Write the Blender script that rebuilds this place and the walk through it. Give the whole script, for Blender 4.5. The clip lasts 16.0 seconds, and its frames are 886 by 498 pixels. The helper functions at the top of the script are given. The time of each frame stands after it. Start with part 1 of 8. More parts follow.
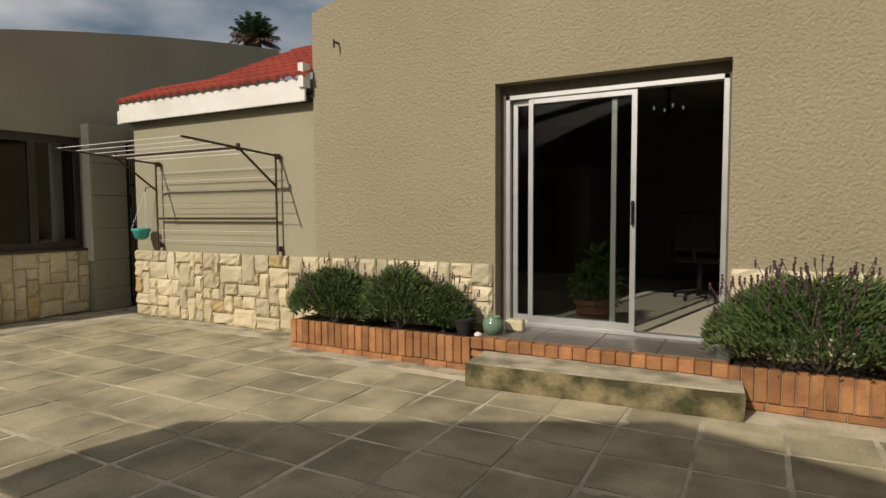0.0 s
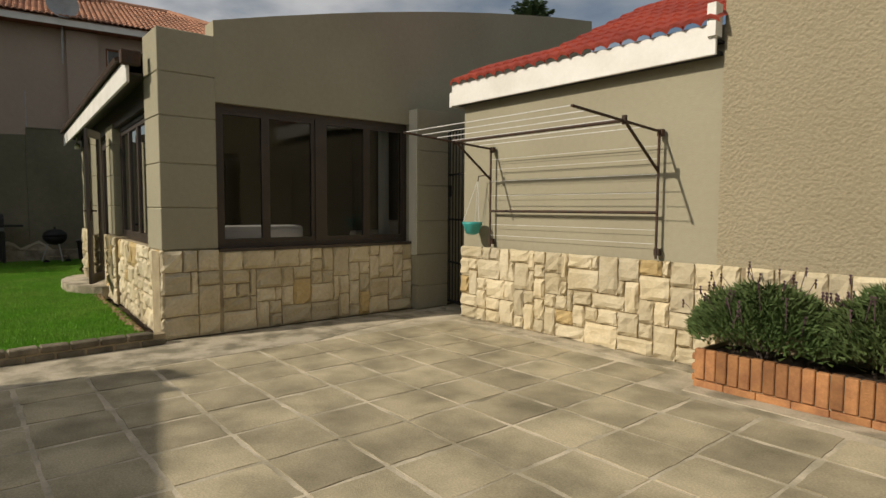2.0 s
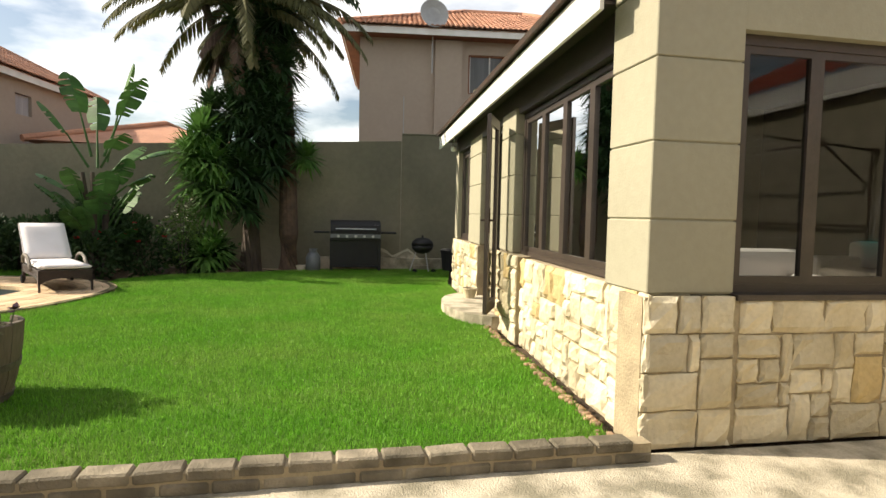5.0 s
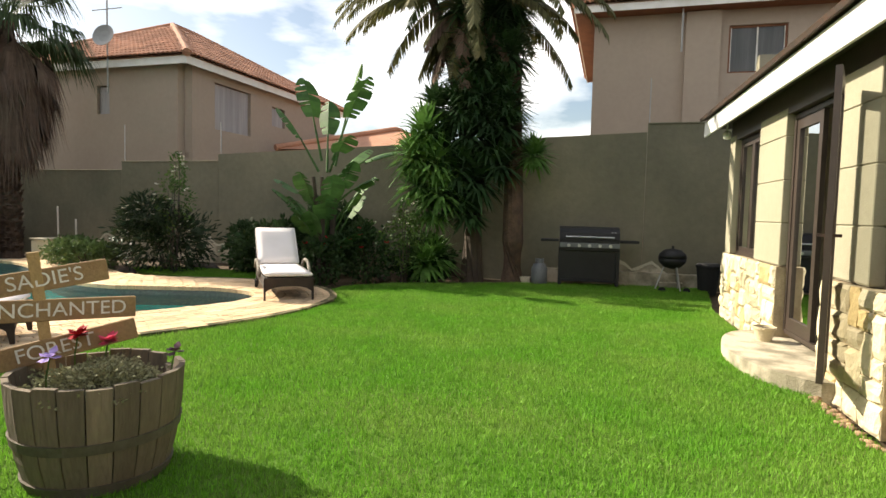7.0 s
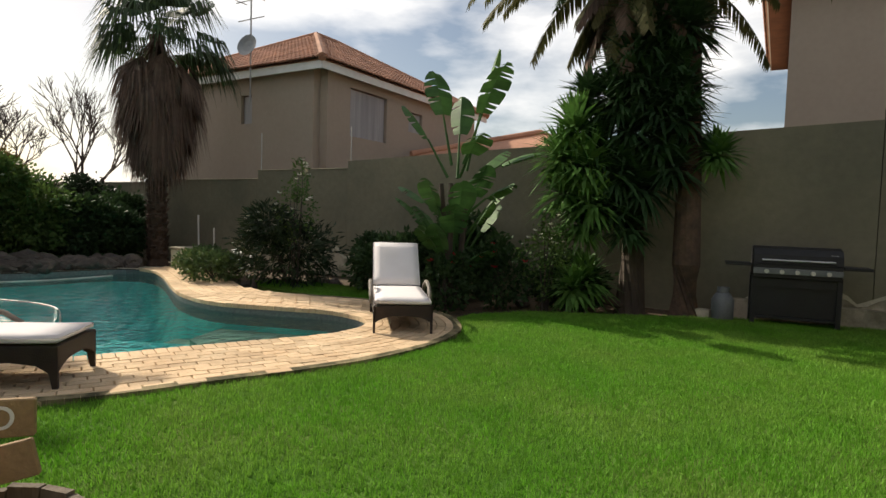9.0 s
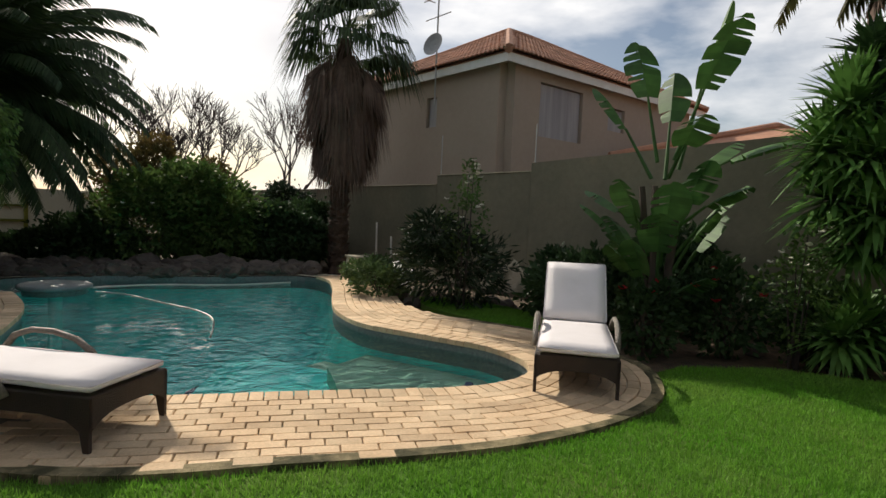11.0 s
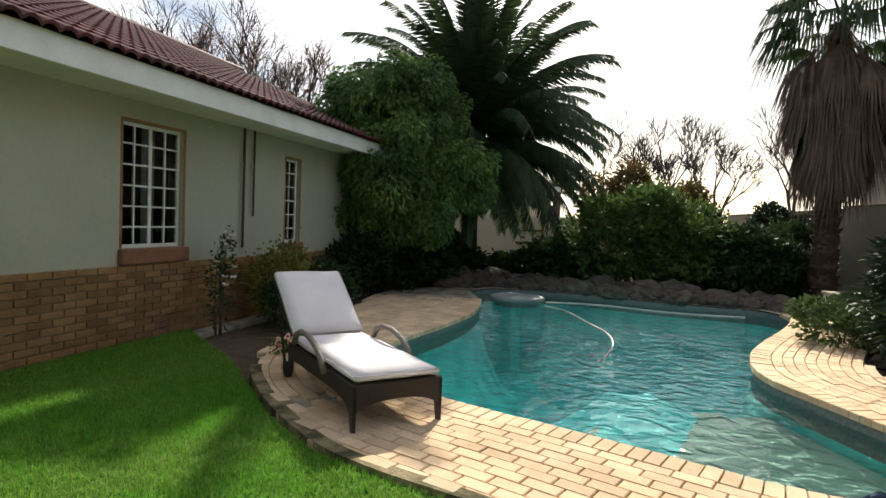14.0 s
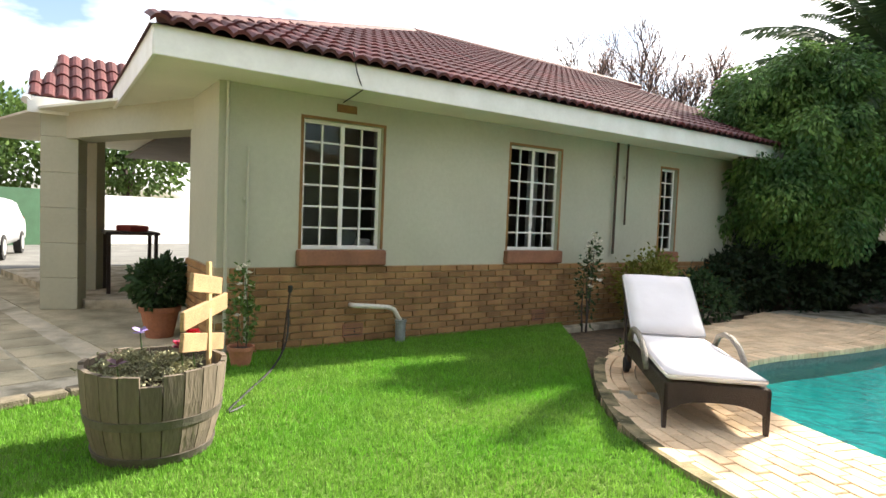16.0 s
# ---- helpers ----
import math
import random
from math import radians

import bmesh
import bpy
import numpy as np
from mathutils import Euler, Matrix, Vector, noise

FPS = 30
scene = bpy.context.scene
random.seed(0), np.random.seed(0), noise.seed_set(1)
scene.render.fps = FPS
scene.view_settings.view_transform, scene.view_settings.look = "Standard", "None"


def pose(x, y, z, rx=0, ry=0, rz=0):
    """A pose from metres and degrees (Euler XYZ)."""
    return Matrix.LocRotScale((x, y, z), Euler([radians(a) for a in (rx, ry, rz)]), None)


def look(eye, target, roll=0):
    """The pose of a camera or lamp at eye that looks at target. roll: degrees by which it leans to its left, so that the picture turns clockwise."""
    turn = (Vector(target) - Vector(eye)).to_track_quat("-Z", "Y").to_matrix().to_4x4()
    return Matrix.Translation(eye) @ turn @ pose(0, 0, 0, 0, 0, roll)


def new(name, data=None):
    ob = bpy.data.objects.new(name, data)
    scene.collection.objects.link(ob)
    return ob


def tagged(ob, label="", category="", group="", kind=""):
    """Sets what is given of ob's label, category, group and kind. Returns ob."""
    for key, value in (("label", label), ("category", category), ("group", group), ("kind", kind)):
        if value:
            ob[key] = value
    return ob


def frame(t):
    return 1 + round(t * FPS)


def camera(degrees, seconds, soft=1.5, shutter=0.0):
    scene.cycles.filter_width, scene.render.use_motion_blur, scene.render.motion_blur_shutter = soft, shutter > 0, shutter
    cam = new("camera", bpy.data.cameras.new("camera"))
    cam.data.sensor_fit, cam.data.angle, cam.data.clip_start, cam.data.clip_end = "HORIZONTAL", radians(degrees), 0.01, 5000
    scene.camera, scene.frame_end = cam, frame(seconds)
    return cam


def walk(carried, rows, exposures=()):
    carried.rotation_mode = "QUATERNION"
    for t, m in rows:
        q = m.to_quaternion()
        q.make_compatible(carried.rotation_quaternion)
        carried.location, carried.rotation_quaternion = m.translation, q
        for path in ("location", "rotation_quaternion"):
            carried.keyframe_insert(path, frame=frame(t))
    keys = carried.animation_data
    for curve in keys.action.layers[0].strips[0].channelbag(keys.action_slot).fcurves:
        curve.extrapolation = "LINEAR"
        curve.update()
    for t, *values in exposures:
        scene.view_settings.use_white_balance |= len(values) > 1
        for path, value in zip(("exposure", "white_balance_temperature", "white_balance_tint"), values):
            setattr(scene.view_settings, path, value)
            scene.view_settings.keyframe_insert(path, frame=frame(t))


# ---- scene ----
cam = camera(74.2, 16.0)
PATH = [
    (0, (8.025, -1.713, 1.325), (7.079, 0.045, 1.201), -0.3),
    (0.5, (7.59, -1.63, 1.299), (6.506, 0.045, 1.175), 0.1),
    (1, (7.1, -1.602, 1.32), (5.86, -0.038, 1.185), 0.2),
    (1.5, (6.555, -1.574, 1.36), (5.176, -0.133, 1.208), 0.2),
    (2, (6.016, -1.516, 1.299), (4.488, -0.233, 1.16), 0.3),
    (2.5, (5.45, -1.515, 1.267), (3.795, -0.4, 1.135), 0.4),
    (3, (4.864, -1.564, 1.229), (3.123, -0.587, 1.113), 0.5),
    (3.5, (4.335, -1.625, 1.214), (2.516, -0.801, 1.105), 0.8),
    (4, (3.793, -1.622, 1.239), (1.919, -0.934, 1.131), 1.0),
    (6.5, (1.726, -1.86, 1.322), (-0.262, -2.034, 1.193), 1.4),
    (7, (1.263, -1.898, 1.331), (-0.701, -2.252, 1.205), 1.4),
    (7.5, (0.817, -1.959, 1.331), (-1.109, -2.484, 1.207), 1.6),
    (8, (0.372, -2.07, 1.339), (-1.512, -2.731, 1.218), 1.6),
    (8.5, (-0.017, -2.178, 1.366), (-1.872, -2.918, 1.25), 1.6),
    (11, (-2.074, -3.009, 1.438), (-3.526, -4.38, 1.33), 2.6),
    (11.5, (-2.455, -3.094, 1.424), (-3.69, -4.663, 1.31), 2.3),
    (12, (-2.759, -3.171, 1.412), (-3.787, -4.883, 1.3), 2.2),
    (12.5, (-3.055, -3.135, 1.435), (-3.818, -4.98, 1.325), 2.2),
    (13, (-3.302, -3.011, 1.447), (-3.816, -4.941, 1.347), 2.3),
    (13.5, (-3.53, -2.948, 1.439), (-3.735, -4.935, 1.344), 2.3),
    (14, (-3.758, -2.803, 1.476), (-3.652, -4.798, 1.377), 2.4),
    (14.5, (-3.943, -2.73, 1.459), (-3.497, -4.677, 1.363), 2.4),
    (15, (-4.135, -2.662, 1.476), (-3.354, -4.5, 1.37), 2.4),
    (15.5, (-4.31, -2.624, 1.424), (-3.266, -4.327, 1.322), 2.4),
    (16, (-4.469, -2.623, 1.411), (-3.131, -4.106, 1.306), 2.3),
]
EXPOSURES = [(0, -0.42, 7000, 10), (1.5, -0.37, 7100, 10), (2.5, -0.2, 7000, 10), (3.5, 0.55, 6900, 10), (4.2, 0.8, 7000, 10), (6.3, 1.22, 7200, 10), (7.0, 1.22, 7200, 10), (8.0, 0.9, 7200, 10), (8.7, 0.55, 7100, 10), (11.0, 0.13, 6750, 10), (12.5, 0.22, 6700, 10), (13.5, 0.45, 6650, 10), (14.5, 1.17, 6650, 10), (15.3, 1.62, 6700, 10), (16.0, 1.95, 6750, 10)]
walk(cam, [(t, look(eye, at, roll)) for t, eye, at, roll in PATH], EXPOSURES)

# ---- light ----
SUN = Vector((-0.92, -4.14, 2.8)).normalized()
world = bpy.data.worlds.new("sky")
scene.world = world
world.use_nodes = True
wn = world.node_tree
wn.nodes.clear()
w_out = wn.nodes.new("ShaderNodeOutputWorld")
w_bg = wn.nodes.new("ShaderNodeBackground")
w_sky = wn.nodes.new("ShaderNodeTexSky")
w_sky.sky_type = "NISHITA"
w_sky.sun_disc = False
w_sky.sun_elevation = math.asin(SUN.z)
w_sky.sun_rotation = math.atan2(SUN.x, SUN.y)
w_sky.air_density, w_sky.dust_density, w_sky.ozone_density = 1.0, 1.6, 1.0
w_co = wn.nodes.new("ShaderNodeTexCoord")
w_map = wn.nodes.new("ShaderNodeMapping")
w_map.inputs["Scale"].default_value = (1.6, 1.6, 4.5)
w_noise = wn.nodes.new("ShaderNodeTexNoise")
w_noise.inputs["Scale"].default_value, w_noise.inputs["Detail"].default_value = 2.2, 7
w_ramp = wn.nodes.new("ShaderNodeValToRGB")
w_ramp.color_ramp.elements[0].position, w_ramp.color_ramp.elements[1].position = 0.40, 0.66
w_mix = wn.nodes.new("ShaderNodeMixRGB")
w_mix.inputs[2].default_value = (13.0, 13.1, 13.4, 1)
wn.links.new(w_co.outputs["Generated"], w_map.inputs["Vector"])
wn.links.new(w_map.outputs["Vector"], w_noise.inputs["Vector"])
wn.links.new(w_noise.outputs["Fac"], w_ramp.inputs["Fac"])
w_sep = wn.nodes.new("ShaderNodeSeparateXYZ")
w_clear = wn.nodes.new("ShaderNodeMapRange")
w_clear.inputs["From Min"].default_value, w_clear.inputs["From Max"].default_value = -0.1, 0.8
w_clear.inputs["To Min"].default_value, w_clear.inputs["To Max"].default_value = 1.0, 0.25
w_mul = wn.nodes.new("ShaderNodeMath")
w_mul.operation = "MULTIPLY"
wn.links.new(w_co.outputs["Generated"], w_sep.inputs["Vector"])
wn.links.new(w_sep.outputs["Y"], w_clear.inputs["Value"])
wn.links.new(w_ramp.outputs["Color"], w_mul.inputs[0])
wn.links.new(w_clear.outputs["Result"], w_mul.inputs[1])
wn.links.new(w_mul.outputs[0], w_mix.inputs[0])
wn.links.new(w_sky.outputs["Color"], w_mix.inputs[1])
wn.links.new(w_mix.outputs["Color"], w_bg.inputs["Color"])
w_bg.inputs["Strength"].default_value = 0.076
wn.links.new(w_bg.outputs["Background"], w_out.inputs["Surface"])

sun = new("sun", bpy.data.lights.new("sun", "SUN"))
sun.data.energy, sun.data.angle, sun.data.color = 4.2, radians(0.6), (1.0, 0.94, 0.84)
sun.matrix_world = look(SUN * 60, (0, 0, 0))

# ---- materials ----


def mat(name, col, col2=None, rough=0.75, metal=0.0, scale=3.0, fine=40.0, bump=0.15, bscale=80.0, vary=0.0, grain=0.25, spec=0.4, mixlo=0.35, mixhi=0.7, stretch=None, island=0.0):
    m = bpy.data.materials.new(name)
    m.use_nodes = True
    t = m.node_tree
    b = t.nodes["Principled BSDF"]
    L = t.links.new
    geo = t.nodes.new("ShaderNodeNewGeometry")
    vec = geo.outputs["Position"]
    if stretch:
        mp = t.nodes.new("ShaderNodeMapping")
        mp.inputs["Scale"].default_value = stretch
        L(vec, mp.inputs["Vector"])
        vec = mp.outputs["Vector"]
    n1 = t.nodes.new("ShaderNodeTexNoise")
    n1.inputs["Scale"].default_value, n1.inputs["Detail"].default_value = scale, 5
    L(vec, n1.inputs["Vector"])
    n2 = t.nodes.new("ShaderNodeTexNoise")
    n2.inputs["Scale"].default_value, n2.inputs["Detail"].default_value = fine, 3
    L(vec, n2.inputs["Vector"])
    rmp = t.nodes.new("ShaderNodeMapRange")
    rmp.inputs["From Min"].default_value, rmp.inputs["From Max"].default_value = mixlo, mixhi
    L(n1.outputs["Fac"], rmp.inputs["Value"])
    mx = t.nodes.new("ShaderNodeMixRGB")
    c2 = col2 or tuple(c * 0.8 for c in col)
    mx.inputs[1].default_value, mx.inputs[2].default_value = (*col, 1), (*c2, 1)
    L(rmp.outputs["Result"], mx.inputs[0])
    hs = t.nodes.new("ShaderNodeHueSaturation")
    L(mx.outputs["Color"], hs.inputs["Color"])
    val = t.nodes.new("ShaderNodeMath")
    val.operation = "MULTIPLY_ADD"
    val.inputs[1].default_value, val.inputs[2].default_value = grain * 2, 1 - grain
    L(n2.outputs["Fac"], val.inputs[0])
    out = val.outputs[0]
    for amount, source in ((vary, "o"), (island, "i")):
        if amount:
            r = t.nodes.new("ShaderNodeObjectInfo").outputs["Random"] if source == "o" else geo.outputs["Random Per Island"]
            r2 = t.nodes.new("ShaderNodeMath")
            r2.operation = "MULTIPLY_ADD"
            r2.inputs[1].default_value, r2.inputs[2].default_value = amount * 2, 1 - amount
            L(r, r2.inputs[0])
            mu = t.nodes.new("ShaderNodeMath")
            mu.operation = "MULTIPLY"
            L(out, mu.inputs[0])
            L(r2.outputs[0], mu.inputs[1])
            out = mu.outputs[0]
    L(out, hs.inputs["Value"])
    L(hs.outputs["Color"], b.inputs["Base Color"])
    b.inputs["Roughness"].default_value, b.inputs["Metallic"].default_value = rough, metal
    b.inputs["Specular IOR Level"].default_value = spec
    if bump:
        n3 = t.nodes.new("ShaderNodeTexNoise")
        n3.inputs["Scale"].default_value, n3.inputs["Detail"].default_value = bscale, 4
        L(vec, n3.inputs["Vector"])
        bp = t.nodes.new("ShaderNodeBump")
        bp.inputs["Strength"].default_value, bp.inputs["Distance"].default_value = bump, 0.02
        L(n3.outputs["Fac"], bp.inputs["Height"])
        L(bp.outputs["Normal"], b.inputs["Normal"])
    return m


def leafmat(name, col, col2, rough=0.62, trans=0.25, vary=0.3):
    m = mat(name, col, col2, rough=rough, scale=1.2, fine=9, bump=0, grain=0.35, island=vary, spec=0.22)
    b = m.node_tree.nodes["Principled BSDF"]
    b.inputs["Subsurface Weight"].default_value = 0.0
    b.inputs["Transmission Weight"].default_value = 0.0
    t = m.node_tree
    tr = t.nodes.new("ShaderNodeBsdfTranslucent")
    src = b.inputs["Base Color"].links[0].from_socket
    t.links.new(src, tr.inputs["Color"])
    mixs = t.nodes.new("ShaderNodeMixShader")
    mixs.inputs[0].default_value = trans
    t.links.new(b.outputs[0], mixs.inputs[1])
    t.links.new(tr.outputs[0], mixs.inputs[2])
    t.links.new(mixs.outputs[0], t.nodes["Material Output"].inputs["Surface"])
    return m


def glassmat(name, tint, ior=1.45, ripple=0.0):
    """Clear sheet: what is behind it shows through, and the gloss follows Fresnel."""
    m = bpy.data.materials.new(name)
    m.use_nodes = True
    t = m.node_tree
    t.nodes.remove(t.nodes["Principled BSDF"])
    tr, gl = t.nodes.new("ShaderNodeBsdfTransparent"), t.nodes.new("ShaderNodeBsdfGlossy")
    tr.inputs["Color"].default_value = (*tint, 1)
    gl.inputs["Roughness"].default_value = 0.02
    fr, mx = t.nodes.new("ShaderNodeFresnel"), t.nodes.new("ShaderNodeMixShader")
    fr.inputs["IOR"].default_value = ior
    t.links.new(fr.outputs[0], mx.inputs[0])
    t.links.new(tr.outputs[0], mx.inputs[1])
    t.links.new(gl.outputs[0], mx.inputs[2])
    t.links.new(mx.outputs[0], t.nodes["Material Output"].inputs["Surface"])
    if ripple:
        g, n, b = t.nodes.new("ShaderNodeNewGeometry"), t.nodes.new("ShaderNodeTexNoise"), t.nodes.new("ShaderNodeBump")
        n.inputs["Scale"].default_value, n.inputs["Detail"].default_value, n.inputs["Distortion"].default_value = 4.5, 4, 0.9
        b.inputs["Strength"].default_value, b.inputs["Distance"].default_value = ripple, 0.06
        t.links.new(g.outputs["Position"], n.inputs["Vector"])
        t.links.new(n.outputs["Fac"], b.inputs["Height"])
        t.links.new(b.outputs["Normal"], gl.inputs["Normal"])
        t.links.new(b.outputs["Normal"], fr.inputs["Normal"])
    return m


M_PLASTER = mat("khaki_plaster", (0.345, 0.30, 0.205), (0.305, 0.265, 0.178), rough=0.9, scale=0.7, fine=34, bump=0.9, bscale=40, grain=0.16, spec=0.15)
M_PLASTER_S = mat("smooth_khaki_plaster", (0.355, 0.33, 0.24), (0.315, 0.29, 0.21), rough=0.9, scale=0.8, fine=20, bump=0.12, bscale=60, grain=0.08, spec=0.15)
M_HOUSE = mat("sage_plaster", (0.45, 0.445, 0.345), (0.375, 0.37, 0.285), rough=0.9, scale=0.7, fine=20, bump=0.12, bscale=50, grain=0.07, spec=0.15)
M_BOUND = mat("weathered_boundary_plaster", (0.255, 0.23, 0.16), (0.165, 0.155, 0.11), rough=0.95, scale=0.55, fine=9, bump=0.3, bscale=18, grain=0.15, spec=0.1)
M_NEIGH = mat("pinkish_beige_plaster", (0.42, 0.345, 0.275), (0.37, 0.30, 0.24), rough=0.9, scale=0.3, fine=9, bump=0.1, grain=0.07, spec=0.15)
M_STONE = mat("cream_sandstone", (0.63, 0.555, 0.40), (0.50, 0.42, 0.27), rough=0.9, scale=2.5, fine=30, bump=0.5, bscale=30, vary=0.22, grain=0.16, spec=0.15)
M_STONE_Y = mat("ochre_sandstone", (0.58, 0.44, 0.22), (0.46, 0.34, 0.17), rough=0.9, scale=4, fine=30, bump=0.5, bscale=30, vary=0.15, grain=0.2, spec=0.15)
M_MORTAR = mat("stone_mortar", (0.40, 0.33, 0.21), (0.28, 0.22, 0.14), rough=0.95, scale=5, fine=50, bump=0.4, bscale=60)
M_SLAB = mat("concrete_slab", (0.51, 0.44, 0.30), (0.26, 0.23, 0.155), rough=0.93, scale=2.4, fine=90, bump=0.4, bscale=160, vary=0.16, grain=0.38, spec=0.15, mixlo=0.36, mixhi=0.70)
M_JOINT = mat("cement_joint", (0.66, 0.58, 0.44), (0.27, 0.24, 0.16), rough=0.95, scale=2.6, fine=60, bump=0.4)
M_CONC = mat("worn_concrete", (0.54, 0.475, 0.36), (0.25, 0.225, 0.16), rough=0.95, scale=3.4, fine=60, mixlo=0.42, mixhi=0.62, bump=0.5, bscale=90, grain=0.25, spec=0.15)
M_MOSS = mat("mossy_concrete", (0.27, 0.22, 0.125), (0.075, 0.07, 0.038), rough=0.95, scale=5.0, fine=35, bump=0.6, bscale=45, grain=0.3, mixlo=0.38, mixhi=0.58, spec=0.15)
M_BRICK_O = mat("orange_brick", (0.42, 0.205, 0.09), (0.26, 0.12, 0.06), rough=0.85, scale=7, fine=60, bump=0.3, vary=0.25, grain=0.25, spec=0.2)
M_BRICK_H = mat("tan_face_brick", (0.28, 0.16, 0.068), (0.19, 0.10, 0.046), rough=0.88, scale=5, fine=60, bump=0.3, vary=0.28, grain=0.25, spec=0.2)
M_BRICK_D = mat("sandy_paving_brick", (0.72, 0.54, 0.35), (0.55, 0.385, 0.235), rough=0.9, scale=2.5, fine=60, bump=0.4, vary=0.16, island=0.12, grain=0.22, spec=0.15)
M_BRICK_K = mat("mossy_kerb_brick", (0.30, 0.255, 0.185), (0.12, 0.105, 0.075), rough=0.95, scale=5, fine=40, bump=0.5, vary=0.25, grain=0.3, spec=0.1)
M_SILL = mat("red_brown_sill_brick", (0.25, 0.11, 0.06), (0.19, 0.085, 0.05), rough=0.8, scale=4, fine=40, bump=0.2)
M_TILE_R = mat("red_concrete_tile", (0.10, 0.019, 0.018), (0.062, 0.014, 0.013), rough=0.7, scale=2.5, fine=30, bump=0.2, vary=0.22, island=0.2, grain=0.2, spec=0.5)
M_TILE_O = mat("terracotta_roof_tile", (0.44, 0.225, 0.14), (0.33, 0.165, 0.105), rough=0.8, scale=1.2, fine=15, bump=0.2, island=0.25, grain=0.2, spec=0.3)
M_TILE_F = mat("painted_red_tile", (0.36, 0.06, 0.035), (0.26, 0.042, 0.03), rough=0.7, scale=2.5, fine=30, bump=0.2, island=0.15, grain=0.15, spec=0.4)
M_WHITE = mat("white_fascia_paint", (0.80, 0.79, 0.75), (0.70, 0.685, 0.63), rough=0.6, scale=3, fine=30, bump=0.05, grain=0.06)
M_SOFFIT = mat("cream_soffit_paint", (0.70, 0.68, 0.56), (0.62, 0.60, 0.49), rough=0.8, scale=1.5, bump=0.04, grain=0.05)
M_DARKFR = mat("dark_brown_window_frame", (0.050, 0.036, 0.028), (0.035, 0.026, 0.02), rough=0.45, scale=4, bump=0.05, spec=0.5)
M_ALU = mat("brushed_aluminium", (0.56, 0.56, 0.55), (0.48, 0.48, 0.48), rough=0.38, metal=0.6, scale=5, fine=80, bump=0.05, grain=0.06)
M_STEELW = mat("white_steel_window", (0.72, 0.71, 0.66), (0.60, 0.58, 0.52), rough=0.55, scale=6, fine=40, bump=0.05, grain=0.1)
# black for steelwork, also for sheets that stand in for deep shade
M_BLACK = mat("black_steel_and_shade", (0.016, 0.016, 0.017), (0.011, 0.011, 0.012), rough=0.55, metal=0.0, scale=5, bump=0.08)
M_RUST = mat("rusty_dark_steel", (0.055, 0.042, 0.033), (0.085, 0.045, 0.028), rough=0.7, metal=0.3, scale=12, bump=0.15)
M_CORD = mat("white_cord", (0.72, 0.72, 0.70), rough=0.7, bump=0)
M_TEAL = mat("teal_plastic", (0.045, 0.36, 0.34), (0.04, 0.30, 0.29), rough=0.4, bump=0.03, grain=0.08)
M_CLAY = mat("terracotta_clay", (0.36, 0.15, 0.08), (0.28, 0.12, 0.07), rough=0.85, scale=8, bump=0.15)
M_CELADON = mat("celadon_glaze", (0.16, 0.26, 0.18), (0.12, 0.20, 0.14), rough=0.2, scale=6, bump=0.03)
M_SOIL = mat("dark_soil", (0.055, 0.037, 0.024), (0.033, 0.023, 0.016), rough=1.0, scale=12, fine=70, bump=0.9, bscale=60, grain=0.4)
M_LITTER = mat("leaf_litter", (0.13, 0.085, 0.05), (0.06, 0.045, 0.028), rough=1.0, scale=9, fine=50, bump=0.9, bscale=45, grain=0.4)
M_TURF = mat("turf_base", (0.07, 0.17, 0.022), (0.12, 0.18, 0.04), rough=1.0, scale=1.1, fine=60, bump=0.8, bscale=90, grain=0.4, spec=0.1)
M_GRASS = leafmat("grass_blade", (0.125, 0.33, 0.028), (0.19, 0.35, 0.055), rough=0.6, trans=0.35, vary=0.3)
M_LAV = leafmat("lavender_leaf", (0.075, 0.13, 0.040), (0.12, 0.16, 0.06), rough=0.7, trans=0.15)
M_LAVF = leafmat("lavender_flower", (0.10, 0.055, 0.075), (0.07, 0.045, 0.045), rough=0.8, trans=0.1)
M_LEAF = leafmat("mid_green_leaf", (0.060, 0.115, 0.030), (0.11, 0.17, 0.04), trans=0.3)
M_LEAFD = leafmat("dark_green_leaf", (0.030, 0.060, 0.022), (0.045, 0.085, 0.028), trans=0.2)
M_FIG = leafmat("bright_fig_leaf", (0.066, 0.138, 0.044), (0.21, 0.33, 0.08), rough=0.45, trans=0.4, vary=0.45)
# near-black leaf with the deep shade below the fig put into its colour
M_SHADE = leafmat("shade_dark_leaf", (0.018, 0.034, 0.014), (0.03, 0.05, 0.02), rough=0.5, trans=0.12)
M_FROND = leafmat("olive_palm_leaflet", (0.085, 0.092, 0.034), (0.13, 0.115, 0.05), rough=0.65, trans=0.2)
M_PALM = leafmat("palm_leaflet", (0.034, 0.060, 0.026), (0.055, 0.085, 0.032), rough=0.6, trans=0.2)
# shaded and sunlit copies of the same yucca leaf
M_YUCCA_SHADED = leafmat("shaded_yucca_blade", (0.028, 0.062, 0.024), (0.045, 0.095, 0.032), rough=0.55, trans=0.15)
M_YUCCA_SUNLIT = leafmat("sunlit_yucca_blade", (0.085, 0.19, 0.045), (0.13, 0.26, 0.06), rough=0.5, trans=0.25)
M_SUCC = leafmat("pale_succulent_leaf", (0.30, 0.29, 0.17), (0.17, 0.19, 0.085), rough=0.7, trans=0.1, vary=0.45)
M_DRY = leafmat("dry_pinkish_leaf", (0.36, 0.23, 0.18), (0.25, 0.17, 0.12), rough=0.8, trans=0.25)
M_STREL = leafmat("banana_leaf", (0.038, 0.095, 0.028), (0.075, 0.16, 0.038), rough=0.6, trans=0.12, vary=0.2)
